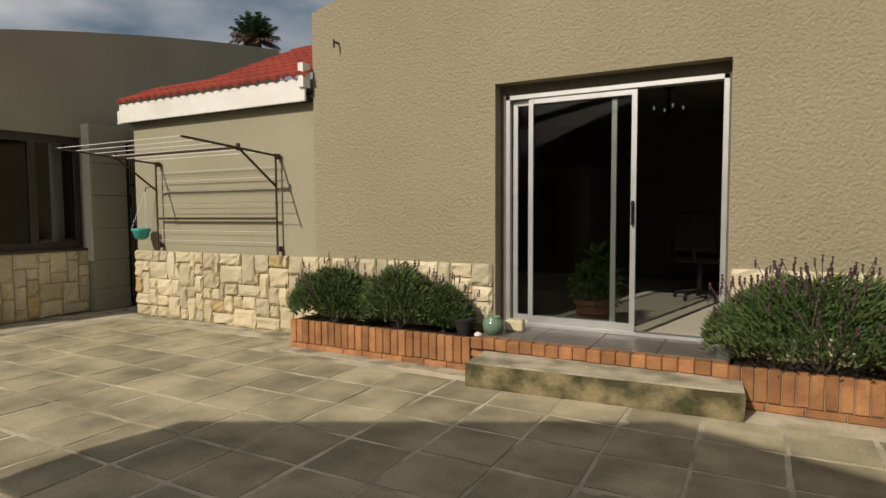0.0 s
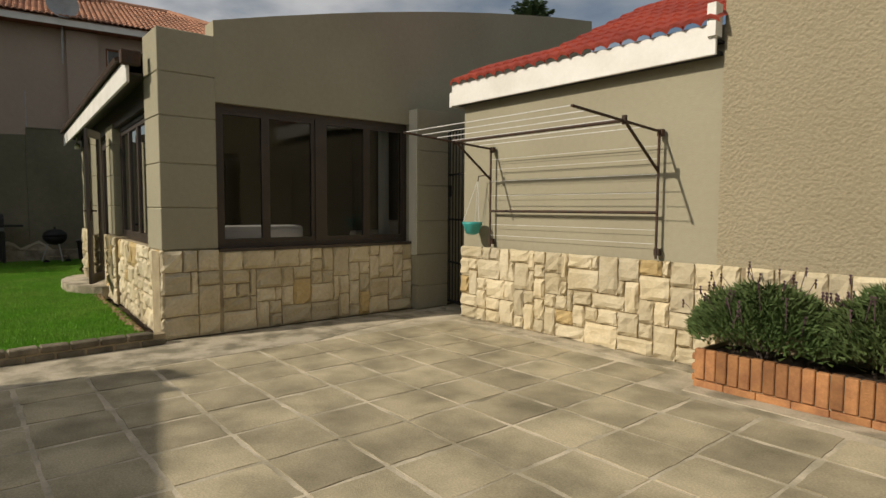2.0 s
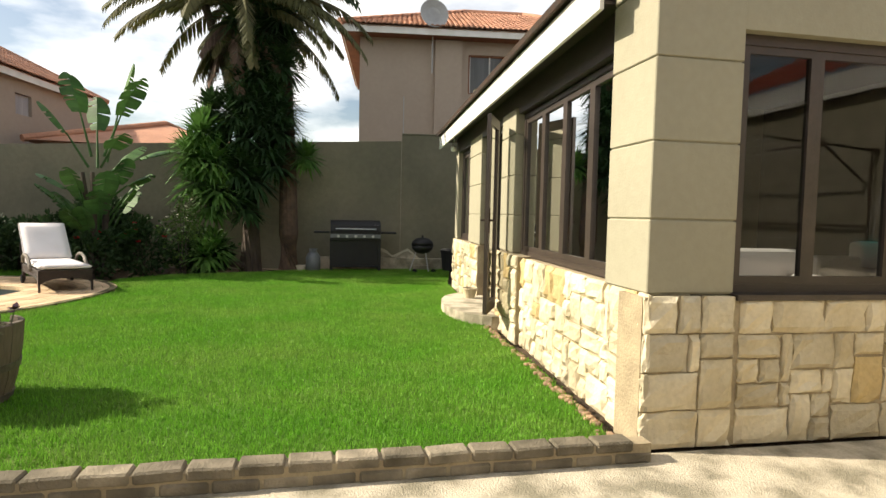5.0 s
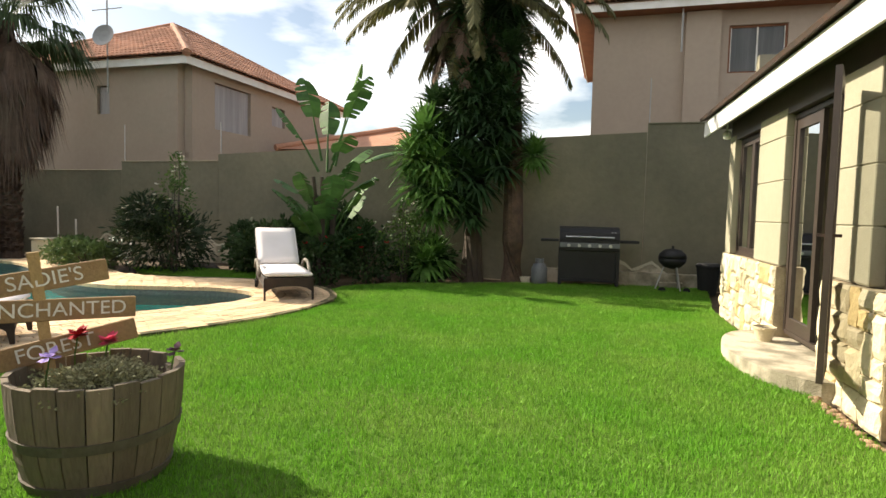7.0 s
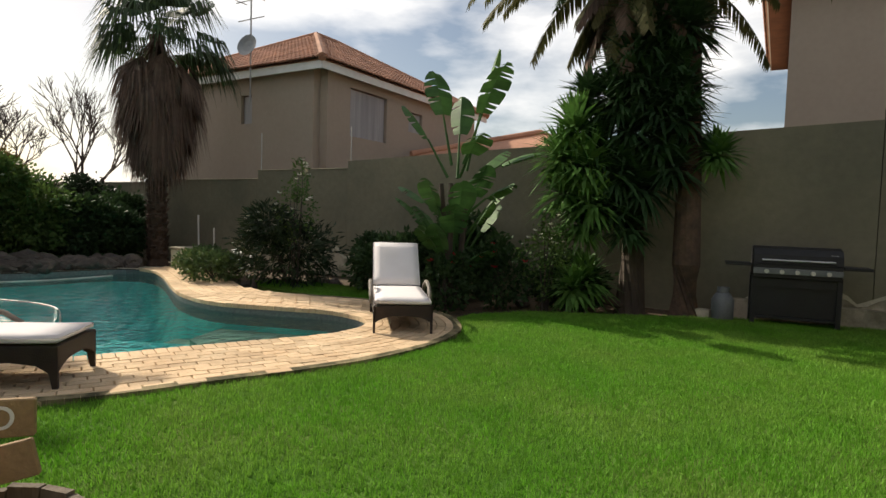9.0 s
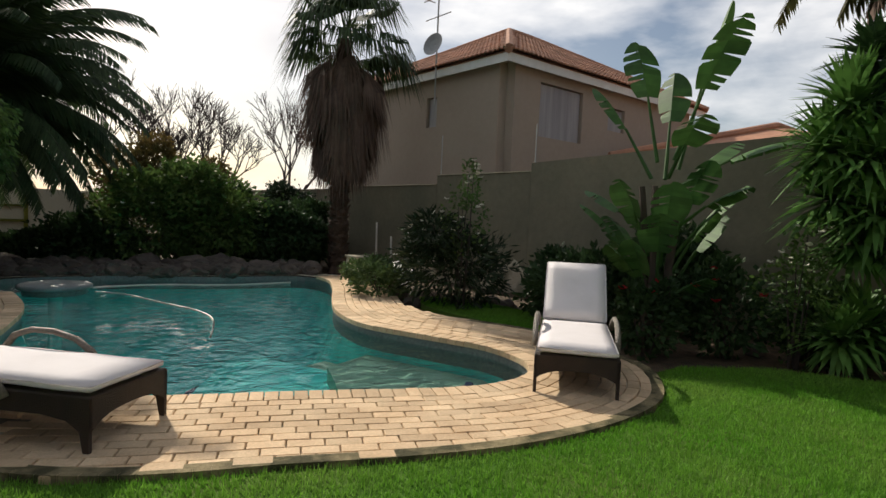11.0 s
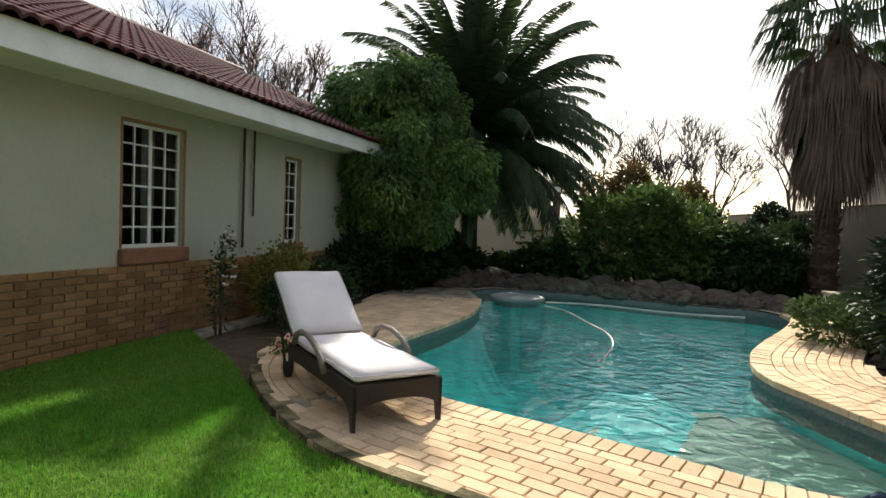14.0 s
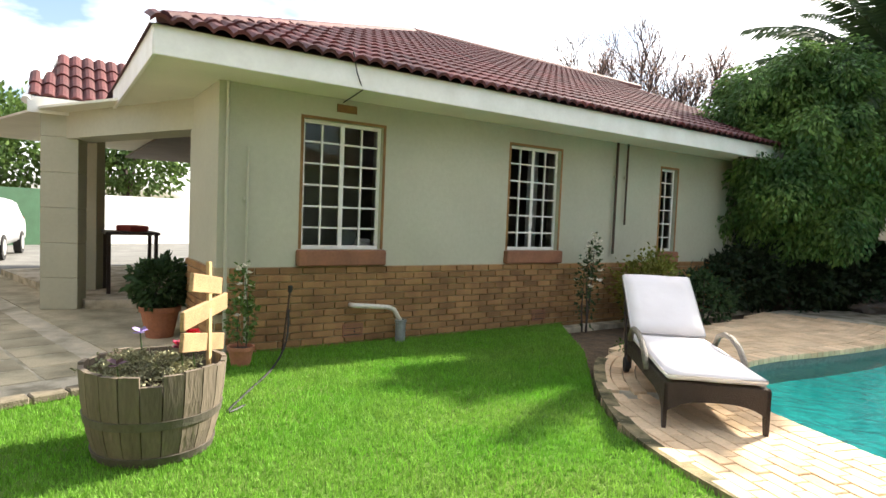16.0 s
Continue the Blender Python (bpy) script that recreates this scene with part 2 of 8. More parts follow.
M_DEADP = leafmat("dead_palm_frond", (0.18, 0.125, 0.095), (0.11, 0.075, 0.058), rough=0.9, trans=0.12)
M_AUT = leafmat("rusty_shrub_leaf", (0.16, 0.11, 0.035), (0.10, 0.10, 0.035), trans=0.3)
M_YELLEAF = leafmat("yellow_green_leaf", (0.26, 0.24, 0.045), (0.13, 0.16, 0.035), trans=0.3)
M_PETALW = leafmat("white_petal", (0.80, 0.78, 0.68), (0.74, 0.68, 0.58), trans=0.3, vary=0.1)
M_PETALR = leafmat("red_petal", (0.55, 0.02, 0.035), (0.42, 0.015, 0.03), trans=0.3, vary=0.1)
M_PETALP = leafmat("pink_petal", (0.75, 0.12, 0.22), (0.62, 0.08, 0.17), trans=0.3, vary=0.1)
M_PETALV = leafmat("lilac_petal", (0.45, 0.34, 0.72), (0.36, 0.26, 0.62), trans=0.3, vary=0.1)
M_BARK = mat("grey_brown_bark", (0.09, 0.068, 0.05), (0.05, 0.038, 0.03), rough=0.95, scale=6, fine=30, bump=0.9, bscale=22, stretch=(1, 1, 0.35))
M_BARKP = mat("palm_bark", (0.12, 0.075, 0.05), (0.06, 0.04, 0.03), rough=0.95, scale=7, fine=30, bump=1.0, bscale=18)
M_TWIG = mat("bare_twig", (0.075, 0.058, 0.05), (0.05, 0.04, 0.034), rough=0.95, bump=0.2)
M_BARREL = mat("silvered_oak_stave", (0.175, 0.14, 0.10), (0.10, 0.08, 0.058), rough=0.9, scale=5, fine=60, bump=0.5, bscale=40, vary=0.15, grain=0.3, stretch=(1, 1, 0.2))
M_HOOP = mat("dull_steel_hoop", (0.14, 0.125, 0.105), (0.10, 0.085, 0.065), rough=0.7, metal=0.5, scale=9, bump=0.2)
M_PLANK = mat("sign_plank", (0.33, 0.22, 0.11), (0.22, 0.135, 0.07), rough=0.85, scale=4, fine=60, bump=0.3, vary=0.12, grain=0.25)
M_PLANKC = mat("bare_pine_post", (0.46, 0.32, 0.15), (0.36, 0.24, 0.11), rough=0.85, scale=4, fine=60, bump=0.3, grain=0.2)
M_CHALK = mat("white_lettering", (0.78, 0.76, 0.70), rough=0.9, bump=0)
M_RATTAN = mat("dark_brown_rattan", (0.050, 0.032, 0.023), (0.032, 0.021, 0.016), rough=0.5, scale=8, fine=120, bump=0.9, bscale=130, grain=0.3)
M_RATTANL = mat("silvery_rattan_arm", (0.30, 0.26, 0.21), (0.18, 0.15, 0.12), rough=0.5, scale=60, fine=140, bump=0.9, bscale=130)
M_CUSH = mat("off_white_cushion", (0.80, 0.755, 0.745), (0.74, 0.695, 0.68), rough=0.95, scale=3, fine=180, bump=0.12, bscale=12, grain=0.05, spec=0.1)
# turquoise plaster; its two-tone mottling stands in for sun caustics
M_BASIN = mat("turquoise_plaster_caustics", (0.15, 0.92, 0.83), (0.045, 0.62, 0.58), rough=0.8, scale=2.2, fine=9, bump=0.1, grain=0.12)
M_SHALLOW = mat("pale_pool_step", (0.42, 0.60, 0.45), (0.28, 0.44, 0.33), rough=0.8, scale=1.6, fine=9, bump=0.1, grain=0.12)
M_POOLTILE = mat("grey_mosaic_tile", (0.22, 0.24, 0.23), (0.14, 0.155, 0.155), rough=0.35, scale=30, fine=40, bump=0.1)
M_ROCK = mat("dark_rockery_stone", (0.15, 0.12, 0.095), (0.085, 0.07, 0.06), rough=0.95, scale=4, fine=30, bump=0.8, bscale=18, vary=0.25)
M_RUBBLE = mat("brown_rubble", (0.34, 0.22, 0.13), (0.20, 0.13, 0.08), rough=0.95, scale=9, fine=50, bump=0.4, island=0.3)
M_DRIVE = mat("grey_drive_paving", (0.20, 0.195, 0.18), (0.13, 0.13, 0.12), rough=0.95, scale=1.5, fine=60, bump=0.3, grain=0.2, spec=0.15)
# dark tone for room insides: their dimness is put into the colour
M_DARKIN = mat("interior_dim_tone", (0.16, 0.135, 0.11), (0.13, 0.11, 0.09), rough=0.9, bump=0.02)
M_CARPET = mat("cream_floor_tile", (0.62, 0.57, 0.46), (0.55, 0.50, 0.40), rough=0.7, scale=2, bump=0.05)
M_GREYTILE = mat("grey_slate_tile", (0.17, 0.15, 0.13), (0.125, 0.11, 0.095), rough=0.5, scale=4, fine=40, bump=0.1)
M_RED = mat("dark_red_cloth", (0.30, 0.045, 0.035), rough=0.9)
M_CREAMWALL = mat("cream_garden_wall", (0.62, 0.58, 0.44), (0.52, 0.48, 0.36), rough=0.9, scale=0.6, bump=0.1)
M_WHITEWALL = mat("white_garden_wall", (0.80, 0.79, 0.74), (0.72, 0.71, 0.66), rough=0.9, scale=0.6, bump=0.08)
M_GREENGATE = mat("green_sheet_metal", (0.06, 0.14, 0.075), (0.05, 0.115, 0.06), rough=0.55, bump=0.05)
M_CAR = mat("silver_car_paint", (0.62, 0.63, 0.65), (0.58, 0.59, 0.61), rough=0.28, metal=0.35, bump=0, grain=0.02, spec=0.6)
M_RUBBER = mat("black_rubber", (0.02, 0.02, 0.02), rough=0.8, bump=0.1)
M_DARKGL = mat("dark_car_glass", (0.02, 0.022, 0.025), rough=0.06, bump=0, spec=0.7)
M_GREYPL = mat("grey_plastic_lid", (0.27, 0.30, 0.29), (0.21, 0.24, 0.235), rough=0.5, bump=0.05)
M_PVC = mat("dirty_white_pvc", (0.68, 0.64, 0.57), (0.52, 0.48, 0.42), rough=0.5, bump=0.05)
M_SHEET = mat("pale_sheet_roof", (0.62, 0.63, 0.64), rough=0.5, bump=0.03)
M_CURTAIN = mat("pale_curtain", (0.72, 0.72, 0.70), (0.62, 0.62, 0.60), rough=0.95, scale=8, bump=0.1, stretch=(1, 1, 0.05))
M_NET = mat("grey_net_curtain", (0.42, 0.40, 0.40), (0.30, 0.29, 0.29), rough=0.95, scale=5, bump=0.1, stretch=(1, 1, 0.05))
M_DISH = mat("grey_satellite_dish", (0.40, 0.40, 0.39), rough=0.5, bump=0)
M_BLUEGAS = mat("grey_gas_bottle", (0.16, 0.17, 0.18), rough=0.5, bump=0.05)
M_BULB = bpy.data.materials.new("lamp_bulb")
M_BULB.use_nodes = True
M_BULB.node_tree.nodes["Principled BSDF"].inputs["Emission Color"].default_value = (1, 0.93, 0.8, 1)
M_BULB.node_tree.nodes["Principled BSDF"].inputs["Emission Strength"].default_value = 0.15
M_GLASS = glassmat("window_glass", (0.62, 0.64, 0.63))
M_WATER = glassmat("pool_water", (0.88, 1.0, 0.99), 1.33, 0.75)

# ---- building tools ----


def part(name, bm, material, parent=None, label="", m=None, smooth=False):
    if isinstance(bm, bpy.types.Mesh):
        me = bm
    else:
        me = bpy.data.meshes.new(name)
        bm.normal_update()
        bm.to_mesh(me)
        bm.free()
        if smooth:
            me.polygons.foreach_set("use_smooth", [True] * len(me.polygons))
    if material and not me.materials:
        me.materials.append(material)
    ob = new(name, me)
    if parent:
        ob.parent = parent
    if m is not None:
        ob.matrix_local = m
    if label:
        ob["label"] = label
    return ob


def thing(name, m, label, category, group="", kind=""):
    ob = new(name)
    ob.empty_display_size = 0.1
    ob.matrix_world = m
    return tagged(ob, label, category, group, kind)


def line(p, d, z=0.0):
    """A frame at p whose x runs along d on the plan."""
    return Matrix.Translation((p[0], p[1], z)) @ Matrix.Rotation(math.atan2(d[1], d[0]), 4, "Z")


def box(bm, x0, x1, y0, y1, z0, z1, bev=0.0, m=None):
    r = bmesh.ops.create_cube(bm, size=1.0)
    vs = r["verts"]
    t = Matrix.Translation(((x0 + x1) / 2, (y0 + y1) / 2, (z0 + z1) / 2)) @ Matrix.Diagonal((abs(x1 - x0), abs(y1 - y0), abs(z1 - z0), 1))
    bmesh.ops.transform(bm, matrix=(m @ t) if m is not None else t, verts=vs)
    if bev:
        es = list({e for v in vs for e in v.link_edges})
        bmesh.ops.bevel(bm, geom=es, offset=bev, segments=2 if bev > 0.012 else 1, affect="EDGES", profile=0.5)
    return bm


def boxes(*rows, bev=0.0):
    bm = bmesh.new()
    for r in rows:
        box(bm, *r[:6], bev=bev)
    return bm


def cyl(bm, a, b, r0, r1=None, n=10, caps=True):
    a, b = Vector(a), Vector(b)
    d = b - a
    m = Matrix.Translation((a + b) / 2) @ d.to_track_quat("Z", "Y").to_matrix().to_4x4()
    bmesh.ops.create_cone(bm, cap_ends=caps, segments=n, radius1=r0, radius2=r0 if r1 is None else r1, depth=d.length, matrix=m)
    return bm


def rod(a, b, r, n=8, r1=None):
    return cyl(bmesh.new(), a, b, r, r1, n)


def tube(points, r, n=8):
    """A bent pipe through points."""
    bm = bmesh.new()
    rings = []
    P = [Vector(p) for p in points]
    rs = r if isinstance(r, (list, tuple)) else [r] * len(P)
    for i, p in enumerate(P):
        d = (P[min(i + 1, len(P) - 1)] - P[max(i - 1, 0)]).normalized()
        q = d.to_track_quat("Z", "Y")
        rings.append([bm.verts.new(p + q @ Vector((rs[i] * math.cos(a), rs[i] * math.sin(a), 0))) for a in (k * math.tau / n for k in range(n))])
    for A, B in zip(rings, rings[1:]):
        for k in range(n):
            bm.faces.new((A[k], A[(k + 1) % n], B[(k + 1) % n], B[k]))
    bm.faces.new(rings[0][::-1])
    bm.faces.new(rings[-1])
    return bm


def lathe(profile, n=24, cap=True):
    bm = bmesh.new()
    rings = [[bm.verts.new((r * math.cos(k * math.tau / n), r * math.sin(k * math.tau / n), z)) for k in range(n)] for r, z in profile]
    for A, B in zip(rings, rings[1:]):
        for k in range(n):
            bm.faces.new((A[k], A[(k + 1) % n], B[(k + 1) % n], B[k]))
    if cap:
        bm.faces.new(rings[0][::-1])
        bm.faces.new(rings[-1])
    return bm


def prism(outline, z0, z1):
    bm = bmesh.new()
    lo = [bm.verts.new((x, y, z0)) for x, y in outline]
    hi = [bm.verts.new((x, y, z1)) for x, y in outline]
    n = len(outline)
    for k in range(n):
        bm.faces.new((lo[k], lo[(k + 1) % n], hi[(k + 1) % n], hi[k]))
    bm.faces.new(lo[::-1])
    bm.faces.new(hi)
    bmesh.ops.recalc_face_normals(bm, faces=bm.faces)
    return bm


class Soup:
    """Many small loose faces in one mesh."""

    def __init__(self):
        self.v, self.f = [], []

    def face(self, *pts):
        n = len(self.v)
        self.v.extend([tuple(p) for p in pts])
        self.f.append(tuple(range(n, n + len(pts))))

    def mesh(self, name):
        me = bpy.data.meshes.new(name)
        me.from_pydata(self.v, [], self.f)
        me.update()
        return me


def wall(name, m, length, height, thick, holes, material, parent=None, y0=0.0):
    """A wall along x with openings (x0, x1, z0, z1); thick goes towards +y."""
    bm = bmesh.new()
    xs = sorted({0.0, length, *[h[0] for h in holes], *[h[1] for h in holes]})
    for a, b in zip(xs, xs[1:]):
        cut = sorted((h[2], h[3]) for h in holes if h[0] < (a + b) / 2 < h[1])
        z = 0.0
        for lo, hi in cut + [(height, height)]:
            if lo > z + 1e-4:
                box(bm, a, b, y0, y0 + thick, z, lo)
            z = hi
    bmesh.ops.remove_doubles(bm, verts=bm.verts, dist=1e-4)
    inner = [f for f in bm.faces if sum(1 for e in f.edges if len(e.link_faces) > 2) == 4]
    bmesh.ops.delete(bm, geom=inner, context="FACES")
    return part(name, bm, material, parent, m=m)


def inside(x, y, poly):
    c, j = False, len(poly) - 1
    for i in range(len(poly)):
        if (poly[i][1] > y) != (poly[j][1] > y) and x < (poly[j][0] - poly[i][0]) * (y - poly[i][1]) / (poly[j][1] - poly[i][1]) + poly[i][0]:
            c = not c
        j = i
    return c


def smooth_line(pts, closed=True, per=6):
    out, n = [], len(pts)
    for i in range(n if closed else n - 1):
        p0, p1, p2, p3 = (Vector(pts[(i + k) % n] if closed else pts[min(max(i + k, 0), n - 1)]) for k in (-1, 0, 1, 2))
        for k in range(per):
            t = k / per
            out.append(tuple(0.5 * (2 * p1 + (p2 - p0) * t + (2 * p0 - 5 * p1 + 4 * p2 - p3) * t * t + (3 * p1 - p0 - 3 * p2 + p3) * t ** 3)))
    if not closed:
        out.append(tuple(pts[-1]))
    return out


def stone_mesh(w, h, d, rng):
    """One roughly dressed stone, front towards -y, from (0, 0) to (w, h)."""
    bm = bmesh.new()
    g = 0.006
    xs = [g, g + w * 0.12, w * 0.5, w - g - w * 0.12, w - g]
    zs = [g, g + h * 0.15, h * 0.5, h - g - h * 0.15, h - g]
    V = [[bm.verts.new((x + rng.uniform(-.004, .004), -(d * (0.45 if i in (0, 4) or k in (0, 4) else 1.0) + rng.uniform(-.4, .4) * d), z + rng.uniform(-.004, .004))) for k, z in enumerate(zs)] for i, x in enumerate(xs)]
    for i in range(4):
        for k in range(4):
            bm.faces.new((V[i][k], V[i + 1][k], V[i + 1][k + 1], V[i][k + 1]))
    rim = [V[i][0] for i in range(5)] + [V[4][k] for k in range(1, 5)] + [V[i][4] for i in (3, 2, 1, 0)] + [V[0][k] for k in (3, 2, 1)]
    back = [bm.verts.new((v.co.x, 0.004, v.co.z)) for v in rim]
    n = len(rim)
    for k in range(n):
        bm.faces.new((rim[(k + 1) % n], rim[k], back[k], back[(k + 1) % n]))
    return bm


def ashlar(parent, width, height, rng, m, cell=0.072, d=0.03):
    """Random-sized stones over a rectangle, each a part of its own."""
    nx, nz = max(2, round(width / cell)), max(2, round(height / cell))
    cx, cz = width / nx, height / nz
    used = [[False] * nz for _ in range(nx)]
    for k in range(nz):
        for i in range(nx):
            if used[i][k]:
                continue
            w, h = rng.choice(((2, 2), (3, 2), (4, 3), (2, 3), (3, 4), (5, 3), (4, 2), (2, 4), (5, 2), (3, 3)))
            w = next((q for q in range(1, w + 1) if i + q >= nx or used[i + q][k]), w)
            if nx - i - w == 1:
                w += 1
            h = min(h, nz - k)
            if nz - k - h == 1:
                h += 1
            w = min(w, nx - i)
            for a in range(w):
                for b in range(h):
                    used[i + a][k + b] = True
            st = part("stone", stone_mesh(w * cx, h * cz, d, rng), M_STONE_Y if rng.random() < 0.09 else M_STONE, parent)
            st.matrix_local = m @ Matrix.Translation((i * cx, 0, k * cz))


def pane(parent, x0, x1, z0, z1, y):
    s = Soup()
    s.face((x0, y, z0), (x1, y, z0), (x1, y, z1), (x0, y, z1))
    return part("pane", s.mesh("pane"), M_GLASS, parent)


# ---- the ground ----
rng = random.Random(7)
DECK_OUT = smooth_line([(-1.82, -8.0), (-2.05, -7.48), (-2.42, -6.87), (-2.88, -6.3), (-3.3, -5.98), (-3.77, -5.72), (-4.29, -5.4), (-4.93, -5.08), (-5.62, -4.89), (-6.31, -4.85), (-6.85, -4.98), (-7.47, -5.38), (-7.78, -5.95), (-8.05, -6.6), (-8.12, -7.3), (-7.95, -8.2), (-8.0, -9.1), (-8.55, -10.15), (-9.12, -11.0), (-9.75, -11.9), (-10.0, -13.0), (-9.5, -14.05), (-7.5, -14.62), (-5.8, -15.45), (-4.1, -15.75), (-3.0, -15.1), (-2.1, -14), (-1.95, -12), (-1.7, -10), (-1.66, -8.8)])
POOL = smooth_line([(-3.2, -7.62), (-3.67, -7.23), (-4.35, -6.81), (-4.98, -6.4), (-5.45, -6.1), (-5.8, -5.95), (-6.14, -5.9), (-6.48, -6.0), (-6.78, -6.3), (-6.95, -6.9), (-6.83, -7.6), (-6.66, -8.6), (-6.93, -9.5), (-7.45, -10.35), (-8.5, -11.8), (-9.08, -12.85), (-9.0, -13.8), (-7.4, -14.35), (-5.74, -15.2), (-4.3, -15.35), (-3.75, -14.6), (-3.9, -13.5), (-3.86, -12.5), (-3.72, -11.6), (-3.35, -10.5), (-2.95, -9.5), (-2.8, -8.6), (-2.92, -8.05)])
LAWN_Z, DECK_Z, WATER_Z = 0.06, 0.09, -0.05


def ground_with_pool():
    """The one sheet of ground, cut out round the pool."""
    bm = bmesh.new()
    rings, big = [], 400.0
    cx, cy = -5.6, -10.5
    for k, z in ((1.0, -0.03), (1.25, -0.03), (2.5, -0.03), (8, -0.03), (60, -0.03)):
        ring = []
        for x, y in POOL:
            ring.append(bm.verts.new((cx + (x - cx) * k * (1.02 if k == 1.0 else 1), cy + (y - cy) * k * (1.02 if k == 1.0 else 1), z)))
        rings.append(ring)
    n = len(POOL)
    for A, B in zip(rings, rings[1:]):
        for k in range(n):
            bm.faces.new((A[k], A[(k + 1) % n], B[(k + 1) % n], B[k]))
    bmesh.ops.recalc_face_normals(bm, faces=bm.faces)
    if bm.faces[0].normal.z < 0:
        bmesh.ops.reverse_faces(bm, faces=bm.faces)
    return bm


tagged(part("ground", ground_with_pool(), M_LITTER), "bare earth with dry leaf litter", "ground", kind="structure")
LAWN = [(0.0, -0.14), (-0.7, -0.09), (-1.6, -0.02), (-2.6, -0.01), (-3.4, 0.02), (-5.4, 0.22), (-7.3, 0.36), (-10.0, 0.95), (-9.75, -1.9), (-9.0, -3.6), (-8.6, -4.6), (-7.9, -5.2), (-7.4, -5.25), (-6.85, -4.9), (-6.31, -4.77), (-5.62, -4.81), (-4.93, -5.0), (-4.29, -5.32), (-3.77, -5.64), (-3.3, -5.9), (-2.82, -6.24), (-2.34, -6.82), (-1.97, -7.45), (-1.5, -8.2), (-0.35, -9.6), (0.15, -8.5), (0.85, -5.6), (0.25, -4.5), (0.12, -2.5)]
lawn = tagged(part("lawn", prism(LAWN, -0.02, LAWN_Z), M_TURF), "mown green lawn beside the pool", "lawn", kind="structure")
GRASSBED = smooth_line([(-8.25, -7.0), (-8.15, -8.2), (-8.35, -9.2), (-8.9, -9.9), (-9.4, -9.5), (-9.3, -8.0), (-9.0, -6.9)])
part("grass_strip", prism(GRASSBED, -0.02, LAWN_Z + 0.02), M_TURF, lawn)

# paving under the courtyard, joints showing between the slabs
tagged(part("courtyard_bed", boxes((0.02, 10.9, -5.2, 7.2, -0.08, -0.004)), M_JOINT), "pale cement joints of the courtyard paving", "paving", kind="structure")
strip = thing("concrete_strip", Matrix(), "cracked pale concrete strip along the courtyard paving", "paving", kind="structure")
part("apron", prism([(0.14, -4.6), (0.90, -4.6), (0.90, 1.2), (0.72, 1.65), (0.45, 3.2), (0.02, 3.6), (0.02, 0.0), (0.14, -0.02)], -0.05, 0.0), M_CONC, strip)
part("front_apron", boxes((0.95, 3.95, 2.95, 3.2, -0.05, 0.002), (3.95, 6.0, 2.48, 2.66, -0.05, 0.002)), M_CONC, strip)


def kerb():
    k = thing("lawn_kerb", line((0.07, 0.0), (0.02, -1)), "low mossy brick kerb between lawn and courtyard", "kerb", kind="structure")
    part("kerb_bed", boxes((0.0, 4.5, -0.05, 0.05, -0.03, 0.10)), M_MORTAR, k)
    me = box(bmesh.new(), -0.105, 0.105, -0.06, 0.06, 0.0, 0.058, bev=0.01)
    low = bpy.data.meshes.new("kerb_brick")
    me.to_mesh(low)
    low.materials.append(M_BRICK_K)
    for row, z in ((0, -0.005), (1, 0.062)):
        x = 0.105 + 0.11 * row
        while x < 4.45:
            part("kerb_brick", low, None, k, m=pose(x, rng.uniform(-.006, .006), z, 0, rng.uniform(-1.5, 1.5), rng.uniform(-2, 2)))
            x += 0.222


kerb()

# ---- sunny wall with the sliding door ----
WALL_A = line((0.79, 3.2), (1, 0))
wa = thing("wall_north", WALL_A, "khaki textured plaster wall above a sandstone plinth", "wall", kind="structure")
wall("plaster_low", Matrix(), 3.05, 2.75, 0.22, [], M_PLASTER_S, wa)


def tall_wall():
    bm = bmesh.new()
    top = [(3.05, 3.42), (4.0, 3.66), (5.14, 3.95), (7.04, 4.3), (9, 4.5), (11, 4.6)]
    d0, d1, z0, z1 = 5.14, 7.04, 0.0, 2.465

    def slab(xa, xb, za, ta, tb):
        v = [bm.verts.new((x, y, z)) for y in (-0.02, 0.22) for x, z in ((xa, za), (xb, za), (xb, tb), (xa, ta))]
        for f in ((0, 1, 2, 3), (7, 6, 5, 4), (0, 4, 5, 1), (1, 5, 6, 2), (2, 6, 7, 3), (3, 7, 4, 0)):
            bm.faces.new([v[i] for i in f])
    for (xa, ta), (xb, tb) in zip(top, top[1:]):
        slab(xa, xb, z1 if abs(xa - d0) < 1e-6 else 0.0, ta, tb)
    bmesh.ops.remove_doubles(bm, verts=bm.verts, dist=1e-4)
    bmesh.ops.recalc_face_normals(bm, faces=bm.faces)
    return bm


part("plaster_tall", tall_wall(), M_PLASTER, wa)
part("plinth_mortar", boxes((0.0, 5.12, -0.03, -0.0205, 0.0, 0.85), (7.06, 11, -0.03, -0.0205, 0, 0.88)), M_MORTAR, wa)
ashlar(wa, 3.25, 0.86, rng, Matrix.Translation((0, -0.03, 0)), d=0.035)
ashlar(wa, 1.84, 0.56, rng, Matrix.Translation((3.28, -0.03, 0.30)), d=0.035)
ashlar(wa, 0.9, 0.60, rng, Matrix.Translation((7.06, -0.03, 0.30)), d=0.035)
ashlar(wa, 0.3, 0.86, rng, Matrix.Translation((-0.004, 0.30, 0)) @ Matrix.Rotation(radians(-90), 4, "Z"), d=0.03)
part("return_wall", boxes((0.0, 0.2, 0.22, 5.0, 0, 2.75)), M_PLASTER_S, wa)
hook = thing("wall_hook", pose(4.19, 3.16, 3.06), "small dark iron hook high on the plaster", "hook")
part("stem", rod((0, 0.04, 0), (0, -0.06, 0), 0.012), M_RUST, hook)
